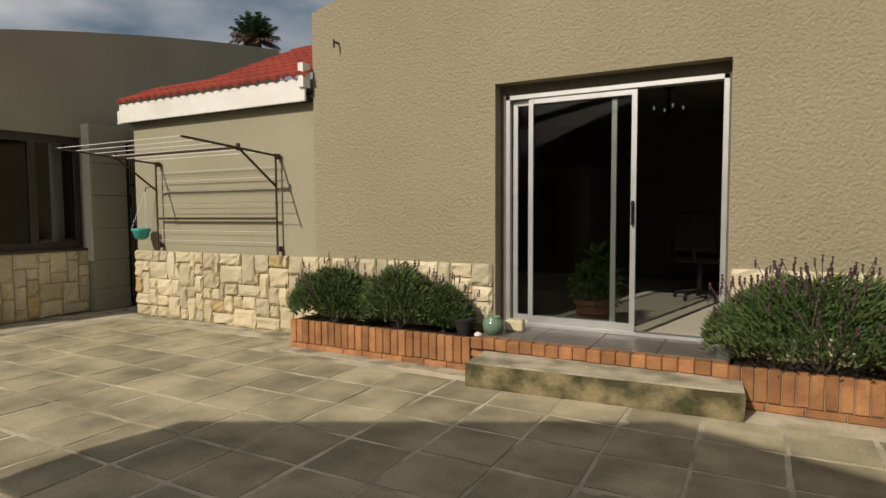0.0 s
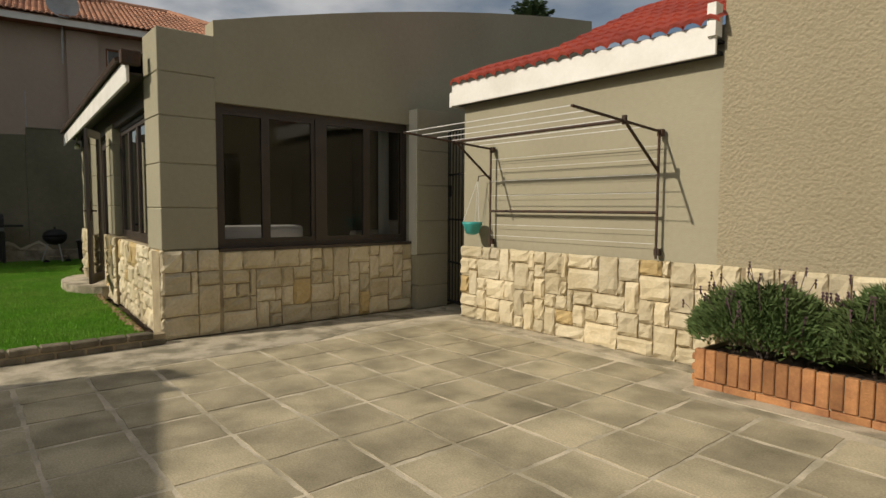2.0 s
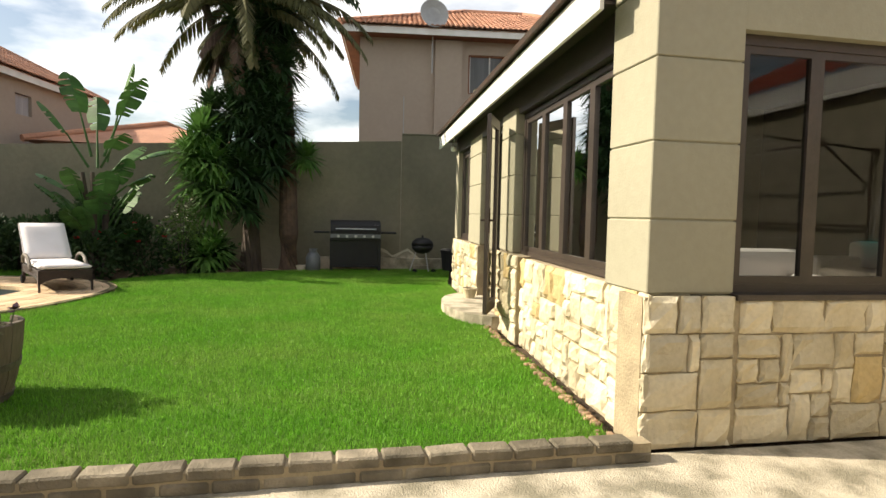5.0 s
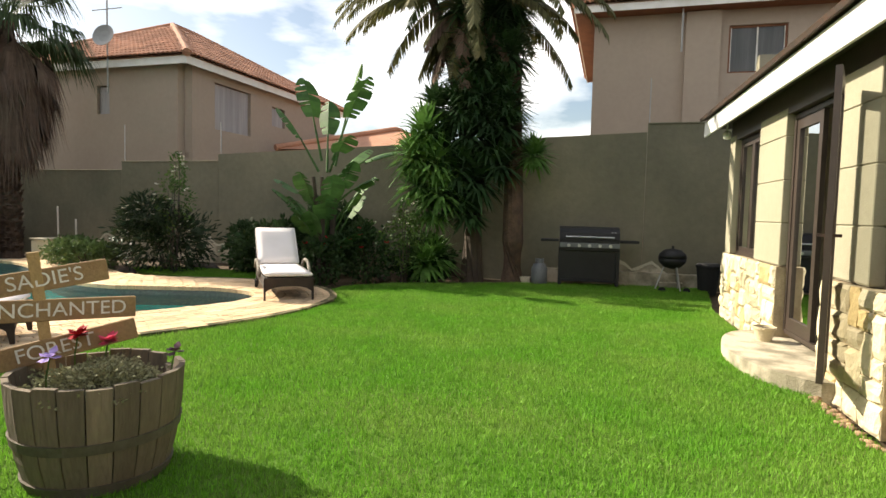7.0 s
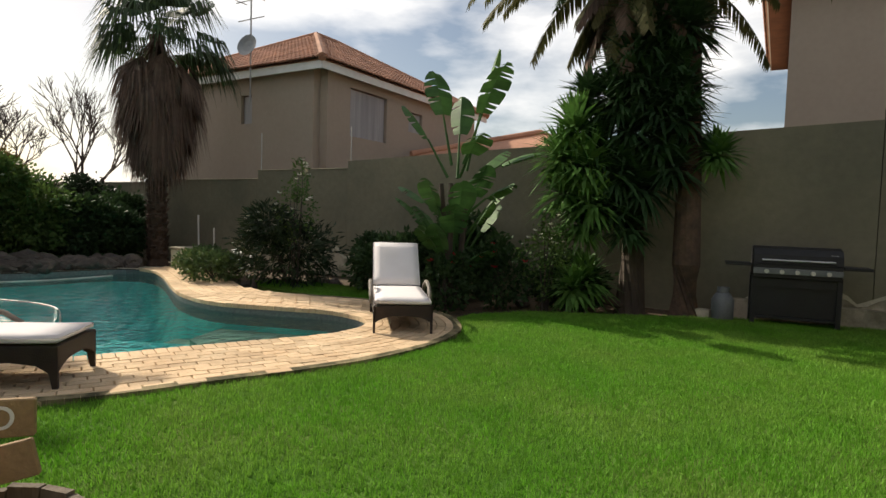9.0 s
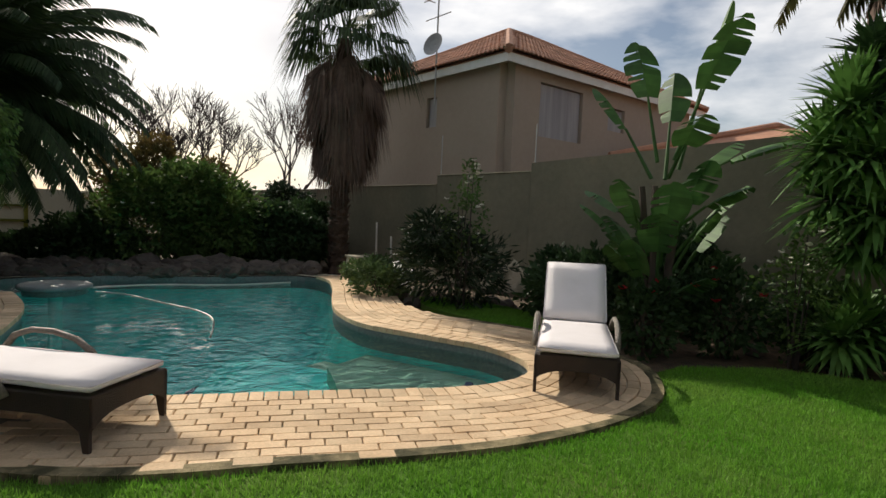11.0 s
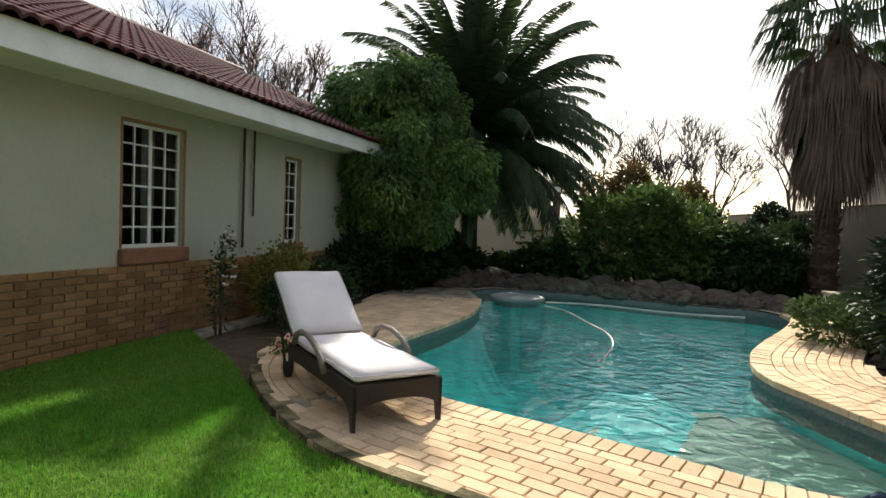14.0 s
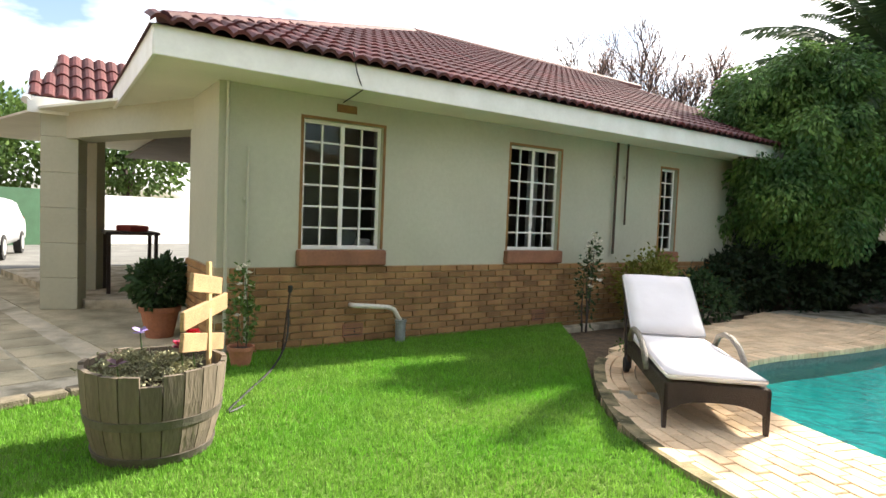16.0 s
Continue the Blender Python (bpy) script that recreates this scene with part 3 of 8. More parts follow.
part("tip", rod((0, -0.06, 0.02), (0, -0.06, -0.06), 0.010), M_RUST, hook)


def fascia_roof():
    r = thing("low_tiled_roof", pose(0, 3.1, -0.06), "painted red tiles above a white fascia board", "roof", kind="structure")
    part("fascia_board", boxes((0.70, 3.82, -0.03, 0.0, 2.56, 2.80), bev=0.004), M_WHITE, r)
    part("fascia_cap", boxes((3.76, 3.83, -0.06, 0.05, 2.70, 2.95)), M_WHITE, r)
    # black soffit: the shade under the eave is put into its colour
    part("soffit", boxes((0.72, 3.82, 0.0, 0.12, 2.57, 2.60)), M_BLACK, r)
    part("verge_board", boxes((0.66, 0.70, -0.03, 3.2, 2.55, 2.72)), M_WHITE, r, m=pose(0, 0, 0))
    me = tile_mesh(0.30, 0.36)
    me.materials.append(M_TILE_F)
    for row in range(8):
        for k in range(11):
            if row < 2 or k > 3:
                part("tile", me, None, r, m=pose(0.86 + k * 0.285, -0.06 + row * 0.28, 2.80 + row * 0.134, 25.6, 0, 0))


def tile_mesh(w, l):
    """A double-roman roof tile: x across, y up the slope."""
    me = bpy.data.meshes.new("tile")
    bm = bmesh.new()
    prof = [(-0.5, 0.0), (-0.38, 0.035), (-0.25, 0.045), (-0.12, 0.03), (0.0, 0.0), (0.12, 0.035), (0.25, 0.045), (0.38, 0.03), (0.5, 0.0)]
    A = [bm.verts.new((x * w, 0, z + 0.02)) for x, z in prof]
    B = [bm.verts.new((x * w, l, z - 0.005)) for x, z in prof]
    C = [bm.verts.new((x * w, 0, z - 0.012)) for x, z in prof]
    for i in range(len(prof) - 1):
        bm.faces.new((A[i], A[i + 1], B[i + 1], B[i]))
        bm.faces.new((C[i], C[i + 1], A[i + 1], A[i]))
    bm.to_mesh(me)
    bm.free()
    return me


fascia_roof()
# black deck below the tiles, coloured like the unlit roof space
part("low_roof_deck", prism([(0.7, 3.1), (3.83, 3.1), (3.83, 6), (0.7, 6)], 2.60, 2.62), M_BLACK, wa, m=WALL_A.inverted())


def planter(x0, x1, name, label):
    p = thing(name, pose(0, 0, 0), label, "planter", "brick planters", kind="structure")
    part("core", boxes((x0 + 0.02, x1 - 0.02, 2.685, 3.165, 0.0, 0.235)), M_SOIL, p)
    sold = bpy.data.meshes.new("soldier_brick")
    b = box(bmesh.new(), -0.036, 0.036, -0.02, 0.03, 0.055, 0.278, bev=0.006)
    b.to_mesh(sold)
    sold.materials.append(M_BRICK_O)
    flat = bpy.data.meshes.new("base_brick")
    b = box(bmesh.new(), -0.108, 0.108, -0.03, 0.03, 0.0, 0.05, bev=0.005)
    b.to_mesh(flat)
    flat.materials.append(M_BRICK_O)
    n = round((x1 - x0) / 0.079)
    for i in range(n):
        part("brick", sold, None, p, m=pose(x0 + (i + 0.5) * (x1 - x0) / n, 2.66 + rng.uniform(-.003, .003), rng.uniform(-.004, .004)))
    n = round((x1 - x0) / 0.222)
    for i in range(n):
        part("brick", flat, None, p, m=pose(x0 + (i + 0.5) * (x1 - x0) / n, 2.665, 0))
    part("mortar", boxes((x0 + 0.005, x1 - 0.005, 2.66, 2.684, 0.0, 0.27)), M_MORTAR, p)
    return p


pl = planter(3.95, 5.93, "brick_planter", "orange soldier-brick planter box with dark soil")
for i in range(6):
    part("brick", bpy.data.meshes["base_brick"], None, pl, m=pose(3.945, 2.79 + (i % 2) * 0.2, 0.03 + (i // 2) * 0.078, 0, 0, 90))
part("end_mortar", boxes((3.955, 3.97, 2.68, 3.16, 0, 0.27)), M_MORTAR, pl)
planter(7.87, 10.8, "brick_planter", "orange soldier-brick planter box with dark soil")


def door_platform():
    p = thing("door_platform", pose(0, 0, 0), "grey tiled doorway platform edged with orange bricks", "platform", kind="structure")
    part("slab", boxes((5.93, 7.87, 2.69, 3.35, 0.0, 0.272)), M_MORTAR, p)
    for i in range(4):
        part("tile", boxes((5.95 + i * 0.48, 5.95 + i * 0.48 + 0.474, 2.77, 3.36, 0.272, 0.284), bev=0.002), M_GREYTILE, p)
    hdr = bpy.data.meshes.new("header_brick")
    b = box(bmesh.new(), -0.052, 0.052, -0.05, 0.06, 0.19, 0.285, bev=0.008)
    b.to_mesh(hdr)
    hdr.materials.append(M_BRICK_O)
    for i in range(18):
        part("brick", hdr, None, p, m=pose(5.985 + i * 0.108, 2.70 + rng.uniform(-.004, .004), rng.uniform(-.004, .003)))
    for i in range(9):
        part("brick", bpy.data.meshes["base_brick"], None, p, m=pose(6.03 + i * 0.216, 2.70, 0.12))


door_platform()


def concrete_step():
    bm = bmesh.new()
    box(bm, -0.95, 0.95, -0.20, 0.20, 0.0, 0.175)
    bmesh.ops.subdivide_edges(bm, edges=bm.edges, cuts=9, use_grid_fill=True)
    for v in bm.verts:
        v.co += Vector((noise.noise(v.co * 7) * 0.006, noise.noise(v.co * 7 + Vector((9, 0, 0))) * 0.008, noise.noise(v.co * 6 + Vector((0, 9, 0))) * 0.006 if v.co.z > 0.1 else 0))
    ob = part("doorstep", bm, M_MOSS, m=pose(7.02, 2.50, 0, 0, 0, 3.5))
    bm = box(bmesh.new(), -0.945, 0.945, -0.185, 0.20, 0.172, 0.186)
    bmesh.ops.subdivide_edges(bm, edges=bm.edges, cuts=9, use_grid_fill=True)
    for v in bm.verts:
        v.co += Vector((noise.noise(v.co * 7) * 0.006, noise.noise(v.co * 9 + Vector((3, 0, 0))) * 0.016, noise.noise(v.co * 6) * 0.003))
    part("worn_tread", bm, M_CONC, ob)
    tagged(ob, "mossy worn concrete doorstep below the sliding door", "step")


concrete_step()


def sliding_door():
    d = thing("door_1", pose(5.93, 3.31, 0.285), "aluminium sliding glass door standing half open", "sliding door", kind="structure")
    part("door_frame", boxes((0.05, 0.09, 0, 0.09, 0, 2.09), (1.84, 1.88, 0, 0.09, 0, 2.09), (0.05, 1.88, 0, 0.09, 2.05, 2.09), (0.05, 1.88, 0, 0.09, 0, 0.03), bev=0.002), M_ALU, d)
    # filler in a dark tone: the lintel's shadow is in its colour
    part("jamb_filler", boxes((0.0, 0.05, 0.0, 0.06, 0, 2.18), (1.88, 1.90, 0, 0.06, 0, 2.18), (0.05, 1.88, 0, 0.06, 2.09, 2.18)), M_DARKIN, d)
    for name, xa, xb, y in (("fixed_leaf", 0.10, 1.03, 0.055), ("sliding_leaf", 0.26, 1.20, 0.015)):
        leaf = part(name, boxes((xa, xa + 0.045, y, y + 0.03, 0.03, 2.05), (xb - 0.045, xb, y, y + 0.03, 0.03, 2.05), (xa + 0.045, xb - 0.045, y, y + 0.03, 0.03, 0.10), (xa + 0.045, xb - 0.045, y, y + 0.03, 2.0, 2.05), bev=0.002), M_ALU, d)
        pane(leaf, xa + 0.045, xb - 0.045, 0.10, 2.0, y + 0.015)
    part("door_handle", boxes((1.165, 1.185, -0.02, 0.012, 0.93, 1.13), (1.170, 1.180, -0.035, -0.015, 0.96, 1.10), bev=0.003), M_BLACK, d, "black pull handle")


sliding_door()

# the room behind the sliding door
room = thing("study_room", pose(0, 0, 0), "dim room behind the sliding door", "room", kind="structure")
part("floor", boxes((4.2, 10.2, 3.42, 8.0, 0.10, 0.272)), M_CARPET, room)
# walls and ceiling toned dark so the room reads as unlit
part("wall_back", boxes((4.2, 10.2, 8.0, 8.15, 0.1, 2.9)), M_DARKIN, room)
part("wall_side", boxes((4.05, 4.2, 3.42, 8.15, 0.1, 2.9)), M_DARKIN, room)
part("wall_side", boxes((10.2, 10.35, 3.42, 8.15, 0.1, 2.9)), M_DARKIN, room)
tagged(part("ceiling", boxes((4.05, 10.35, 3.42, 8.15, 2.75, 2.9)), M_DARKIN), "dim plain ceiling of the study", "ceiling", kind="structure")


def office_chair():
    c = thing("office_chair", pose(7.42, 5.9, 0.272, 0, 0, 170), "black office chair on a five-star base", "chair")
    part("seat", box(bmesh.new(), -0.24, 0.24, -0.24, 0.24, 0.45, 0.53, bev=0.03), M_RUBBER, c)
    part("backrest", box(bmesh.new(), -0.23, 0.23, 0.22, 0.28, 0.60, 1.05, bev=0.03), M_RUBBER, c)
    part("back_bar", rod((0, 0.22, 0.46), (0, 0.27, 0.66), 0.02), M_BLACK, c)
    part("column", rod((0, 0, 0.10), (0, 0, 0.46), 0.03), M_BLACK, c)
    for s in (-1, 1):
        part("armrest", tube([(s * 0.24, 0.2, 0.50), (s * 0.31, 0.15, 0.52), (s * 0.31, 0.1, 0.70), (s * 0.30, -0.15, 0.71)], 0.014), M_BLACK, c)
    for k in range(5):
        a = k * math.tau / 5
        leg = part("leg", rod((0, 0, 0.11), (0.28 * math.cos(a), 0.28 * math.sin(a), 0.07), 0.022, r1=0.014), M_BLACK, c)
        part("castor", rod((0.28 * math.cos(a) - .015, 0.28 * math.sin(a), 0.03), (0.28 * math.cos(a) + .015, 0.28 * math.sin(a), 0.03), 0.03, 10), M_BLACK, leg)


office_chair()


def chandelier():
    c = thing("chandelier", pose(7.1, 5.4, 2.75), "small dark branched ceiling lamp, lit", "ceiling lamp")
    part("rose", rod((0, 0, 0), (0, 0, -0.05), 0.06, 12), M_BLACK, c)
    part("stem", rod((0, 0, -0.04), (0, 0, -0.28), 0.012), M_BLACK, c)
    for k in range(4):
        a = k * math.tau / 4 + 0.4
        x, y = 0.16 * math.cos(a), 0.16 * math.sin(a)
        part("arm", tube([(0, 0, -0.28), (x * .6, y * .6, -0.34), (x, y, -0.28)], 0.008), M_BLACK, c)
        part("bulb", lathe([(0.005, -0.28), (0.012, -0.265), (0.013, -0.25), (0.005, -0.235)], 8), M_BULB, c, m=pose(x, y, 0))


chandelier()


def wash_line():
    w = thing("washing_line", pose(1.31, 3.2, 0), "folding wall washing line of dark steel with white cords", "washing line")
    for x in (0.0, 2.03):
        part("post", rod((x, -0.075, 0.87), (x, -0.075, 1.98), 0.012), M_RUST, w)
        part("arm", rod((x, -0.075, 1.96), (x, -1.27, 2.04), 0.012), M_RUST, w)
        part("strut", rod((x, -0.075, 1.62), (x, -0.60, 2.0), 0.013), M_RUST, w)
        for z in (0.90, 1.92):
            part("bracket", boxes((x - 0.025, x + 0.025, -0.075, -0.02, z, z + 0.06), bev=0.004), M_RUST, w)
        part("tip_knuckle", rod((x, -0.60, 1.97), (x, -0.60, 2.04), 0.022), M_RUST, w)
    part("wall_rail", rod((0, -0.075, 1.27), (2.03, -0.075, 1.27), 0.014), M_RUST, w)
    part("cross_bar", rod((0, -0.60, 2.0), (2.03, -0.60, 2.0), 0.015), M_RUST, w)
    for k in range(6):
        y = -1.25 + k * 0.2
        part("cord", rod((0, y, 2.045 - k * 0.012), (2.03, y, 2.045 - k * 0.012), 0.004, 5), M_CORD, w)
    for z in (1.84, 1.73, 1.60, 1.44, 1.12, 1.0):
        part("cord", rod((0, -0.075, z), (2.03, -0.075, z), 0.0022, 5), M_CORD, w, "slack grey cord")


wash_line()


def basket():
    b = thing("hanging_pot", pose(1.13, 3.02, 0), "teal plastic hanging flower pot", "flower pot")
    part("bowl", lathe([(0.03, 1.00), (0.075, 1.02), (0.10, 1.10), (0.115, 1.12), (0.115, 1.145), (0.10, 1.145), (0.085, 1.06), (0.01, 1.04)], 20), M_TEAL, b, smooth=True)
    for k in range(3):
        a = k * math.tau / 3
        part("wire", rod((0.108 * math.cos(a), 0.108 * math.sin(a), 1.14), (0.02, 0.06, 1.62), 0.0035, 5), M_CORD, b)
    part("hook", tube([(0.02, 0.06, 1.6), (0.03, 0.06, 1.66), (0.12, 0.08, 1.67), (0.18, 0.10, 1.66)], 0.006), M_RUST, b)


basket()

# ---- shaded wall with the big window, and the sunroom ----
WALL_B = line((0, 0), (0, 1))
wb = thing("wall_west", WALL_B, "shaded khaki plaster wall above a sandstone plinth", "wall", kind="structure")
part("plinth_core", boxes((0, 3.02, 0.03, 0.30, 0, 0.86)), M_MORTAR, wb)
ashlar(wb, 0.57, 0.87, rng, Matrix.Translation((0, 0.03, 0)), d=0.03)
ashlar(wb, 2.42, 0.86, rng, Matrix.Translation((0.60, 0.035, 0)), d=0.03)


def shaded_wall():
    bm = bmesh.new()
    f = lambda y: 3.0 + 0.29 * y - 0.012 * y * y
    cuts = (0.57, 1.2, 1.9, 2.5, 3.03, 3.6, 4.4, 5.2, 6.0, 6.8)
    for a, b in zip(cuts, cuts[1:]):
        za = 2.36 if b <= 3.04 else 0.0
        v = [bm.verts.new((x, y, z)) for y in (0.06, 0.30) for x, z in ((a, za), (b, za), (b, f(b)), (a, f(a)))]
        for q in ((0, 1, 2, 3), (7, 6, 5, 4), (0, 4, 5, 1), (1, 5, 6, 2), (2, 6, 7, 3), (3, 7, 4, 0)):
            bm.faces.new([v[i] for i in q])
    bmesh.ops.remove_doubles(bm, verts=bm.verts, dist=1e-4)
    bmesh.ops.delete(bm, geom=[q for q in bm.faces if all(len(e.link_faces) > 2 for e in q.edges)], context="FACES")
    bmesh.ops.recalc_face_normals(bm, faces=bm.faces)
    return bm


part("plaster", shaded_wall(), M_PLASTER_S, wb)
BANDS = (0.87, 1.285, 1.715, 2.17, 2.585, 3.0)


def banded_column(parent, x0, x1, y0, y1, z_list):
    for a, b in zip(z_list, z_list[1:]):
        part("column_block", box(bmesh.new(), x0, x1, y0, y1, a + 0.008, b, bev=0.006), M_PLASTER_S, parent)
    part("column_core", boxes((x0 + 0.012, x1 - 0.012, y0 + 0.012, y1 - 0.012, z_list[0], z_list[-1] - 0.01)), M_PLASTER_S, parent)


banded_column(wb, 0.03, 0.57, 0.045, 0.55, BANDS)
# thin cream strip down the pier's south edge
part("edge_strip", boxes((3.008, 3.018, -0.10, 0.06, 0.70, 2.54)), M_SOFFIT, wb, "thin pale strip along the edge of the pier")
banded_column(wb, 3.02, 3.52, -0.12, 0.32, (0.0, 0.30, 0.70, 1.13, 1.58, 2.02, 2.54))


def big_window():
    w = thing("window_1", WALL_B @ pose(0.57, 0.13, 0.86), "dark-framed four-pane aluminium window in the shaded wall", "window", kind="structure")
    W, H = 2.47, 1.50
    part("window_frame", boxes((0, W, 0, 0.06, 0, 0.06), (0, W, 0, 0.06, H - 0.06, H), (0, 0.06, 0, 0.06, 0.06, H - 0.06), (W - 0.06, W, 0, 0.06, 0.06, H - 0.06), (1.15, 1.26, -0.005, 0.065, 0.06, H - 0.06)), M_DARKFR, w)
    part("window_sill", boxes((0.0, W, -0.13, 0.0, -0.02, 0.012)), M_DARKFR, w)
    for a, b in ((0.06, 0.56), (0.56, 1.15), (1.26, 1.85), (1.85, W - 0.06)):
        s = part("sash", boxes((a, a + 0.045, 0.01, 0.05, 0.06, H - 0.06), (b - 0.045, b, 0.01, 0.05, 0.06, H - 0.06), (a + 0.045, b - 0.045, 0.01, 0.05, 0.06, 0.105), (a + 0.045, b - 0.045, 0.01, 0.05, H - 0.105, H - 0.06)), M_DARKFR, w)
        pane(s, a + 0.045, b - 0.045, 0.105, H - 0.105, 0.03)


big_window()


def garden_gate():
    d = Vector((0.79 - 0.02, 3.32 - 3.56, 0))
    g = thing("security_gate", line((0.03, 3.56), d.xy), "closed black steel bar gate in the passage", "gate")
    L = d.length - 0.04
    part("gate_frame", boxes((0, 0.03, 0, 0.03, 0.06, 2.32), (L - 0.03, L, 0, 0.03, 0.06, 2.32), (0.03, L - 0.03, 0, 0.03, 2.29, 2.32), (0.03, L - 0.03, 0, 0.03, 0.06, 0.09)), M_BLACK, g)
    for z in (0.58, 1.14, 1.72):
        part("rail", boxes((0.03, L - 0.03, 0.008, 0.022, z, z + 0.025)), M_BLACK, g)
    for k in range(1, 8):
        part("bar", rod((L * k / 8, 0.015, 0.08), (L * k / 8, 0.015, 2.30), 0.008, 6), M_BLACK, g)
    part("lock", boxes((0.0, 0.07, -0.02, 0.05, 1.45, 1.60)), M_BLACK, g)


garden_gate()
passage = tagged(part("passage_end", boxes((0.0, 0.79, 6.8, 6.95, 0, 2.6)), M_PLASTER_S), "plaster wall closing the narrow passage", "wall", kind="structure")

# garden side of the sunroom; +y points out to the lawn
VER = line((0, 0), (-1, 0.058))
vs = thing("wall_south", VER, "sunlit sunroom wall of khaki plaster on sandstone", "wall", kind="structure")
Mv = Matrix.Rotation(math.pi, 4, "Z")


def vstones(s0, s1, y, z0, z1):
    part("plinth_core", boxes((max(s0, 0.07), s1, y - 0.30, y - 0.03, z0, z1 - 0.01)), M_MORTAR, vs)
    ashlar(vs, s1 - s0, z1 - z0, rng, Matrix.Translation((s1, y - 0.035, z0)) @ Mv, d=0.03)


vstones(0.0, 2.64, 0.0, 0.0, 0.88)
vstones(2.66, 3.70, 0.05, 0.0, 0.90)
vstones(5.0, 7.30, 0.0, 0.0, 0.88)
banded_column(vs, 3.08, 3.68, -0.32, -0.03, (0.90, 1.30, 1.72, 2.15, 2.42))
banded_column(vs, 5.02, 5.90, -0.32, -0.05, (0.88, 1.30, 1.72, 2.15, 2.42))
part("end_pier", boxes((7.02, 7.30, -0.32, -0.05, 0.88, 2.42)), M_PLASTER_S, vs)
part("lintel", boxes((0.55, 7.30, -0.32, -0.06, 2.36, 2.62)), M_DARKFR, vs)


def ver_window(s0, s1, n, name, label):
    w = thing(name, VER @ pose(s0, -0.18, 0.88), label, "window", kind="structure")
    W, H = s1 - s0, 1.47
    part("window_frame", boxes((0, W, 0, 0.06, 0, 0.05), (0, W, 0, 0.06, H - 0.05, H), (0, 0.05, 0, 0.06, 0.05, H - 0.05), (W - 0.05, W, 0, 0.06, 0.05, H - 0.05)), M_DARKFR, w)
    for k in range(n):
        a, b = 0.05 + (W - 0.1) * k / n, 0.05 + (W - 0.1) * (k + 1) / n
        s = part("sash", boxes((a, a + 0.05, 0.01, 0.05, 0.05, H - 0.05), (b - 0.05, b, 0.01, 0.05, 0.05, H - 0.05), (a + 0.05, b - 0.05, 0.01, 0.05, 0.05, 0.10), (a + 0.05, b - 0.05, 0.01, 0.05, H - 0.10, H - 0.05)), M_DARKFR, w)
        pane(s, a + 0.05, b - 0.05, 0.10, H - 0.10, 0.03)


ver_window(0.56, 3.06, 4, "window_2", "dark-framed sunroom window facing the lawn")
ver_window(5.90, 7.02, 2, "window_3", "narrow dark-framed sunroom window")


def french_door():
    d = thing("door_2", VER @ pose(3.70, -0.15, 0.25), "dark-framed glass garden door, one leaf swung open", "glass door", kind="structure")
    W, H = 1.31, 2.10
    part("door_frame", boxes((0, 0.05, -0.03, 0.03, 0, H), (W - 0.05, W, -0.03, 0.03, 0, H), (0.05, W - 0.05, -0.03, 0.03, H - 0.05, H), (0.05, W - 0.05, -0.03, 0.03, -0.02, 0.02)), M_DARKFR, d)
    shut = part("door_leaf", boxes((0.62, 0.70, -0.02, 0.02, 0.02, H - 0.05), (W - 0.13, W - 0.05, -0.02, 0.02, 0.02, H - 0.05), (0.70, W - 0.13, -0.02, 0.02, 0.02, 0.14), (0.70, W - 0.13, -0.02, 0.02, H - 0.15, H - 0.05)), M_DARKFR, d)
    pane(shut, 0.70, W - 0.13, 0.14, H - 0.15, 0)
    leaf = part("door_leaf", boxes((-0.02, 0.02, 0.10, 0.18, 0.02, H - 0.03), (-0.02, 0.02, 0.58, 0.66, 0.02, H - 0.03), (-0.02, 0.02, 0.18, 0.58, 0.02, 0.14), (-0.02, 0.02, 0.18, 0.58, H - 0.13, H - 0.03)), M_DARKFR, d, m=pose(-0.22, 0.20, 0.0, 0, 0, 68))
    s = Soup()
    s.face((0, 0.18, 0.14), (0, 0.58, 0.14), (0, 0.58, H - 0.13), (0, 0.18, H - 0.13))
    part("pane", s.mesh("pane"), M_GLASS, leaf)
    part("door_handle", boxes((-0.06, 0.06, 0.61, 0.63, 0.98, 1.0), (-0.07, -0.05, 0.55, 0.63, 0.98, 1.0), (0.05, 0.07, 0.55, 0.63, 0.98, 1.0), (-0.024, 0.024, 0.59, 0.65, 0.86, 1.12)), M_RUST, leaf, "steel lever handle")


french_door()
stp = [(3.30, -0.02)] + [(4.3 - 1.02 * math.cos(a), 0.02 + 0.52 * math.sin(a)) for a in (k * math.pi / 16 for k in range(1, 16))] + [(5.32, -0.02), (5.0, -0.2), (3.70, -0.2)]
tagged(part("garden_step", prism(stp, 0.0, 0.175), M_CONC, m=VER), "half-round concrete step at the garden door", "step")


def sunroom_roof():
    r = thing("sunroom_roof", VER, "low dark sunroom roof with a white fascia board", "roof", kind="structure")
    part("fascia_board", boxes((0.34, 7.86, 0.16, 0.19, 2.50, 2.72), bev=0.004), M_WHITE, r)
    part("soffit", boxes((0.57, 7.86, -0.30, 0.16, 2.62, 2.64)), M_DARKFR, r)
    part("roof_sheet", boxes((0.57, 7.89, -3.8, 0.26, -0.02, 0.02)), M_RUST, r, m=pose(0, 0.0, 2.82, 16 * -1, 0, 0))
    part("gutter_end", boxes((0.29, 0.38, 0.06, 0.24, 2.66, 2.80), bev=0.01), M_RUST, r, "weathered timber eave end")


sunroom_roof()
spot = thing("spot_lamp", VER @ pose(7.2, 0.02, 2.44), "small white outdoor spot lamp under the eave", "lamp")
part("arm", rod((0, 0, 0.18), (0, 0, 0.05), 0.012), M_WHITE, spot)
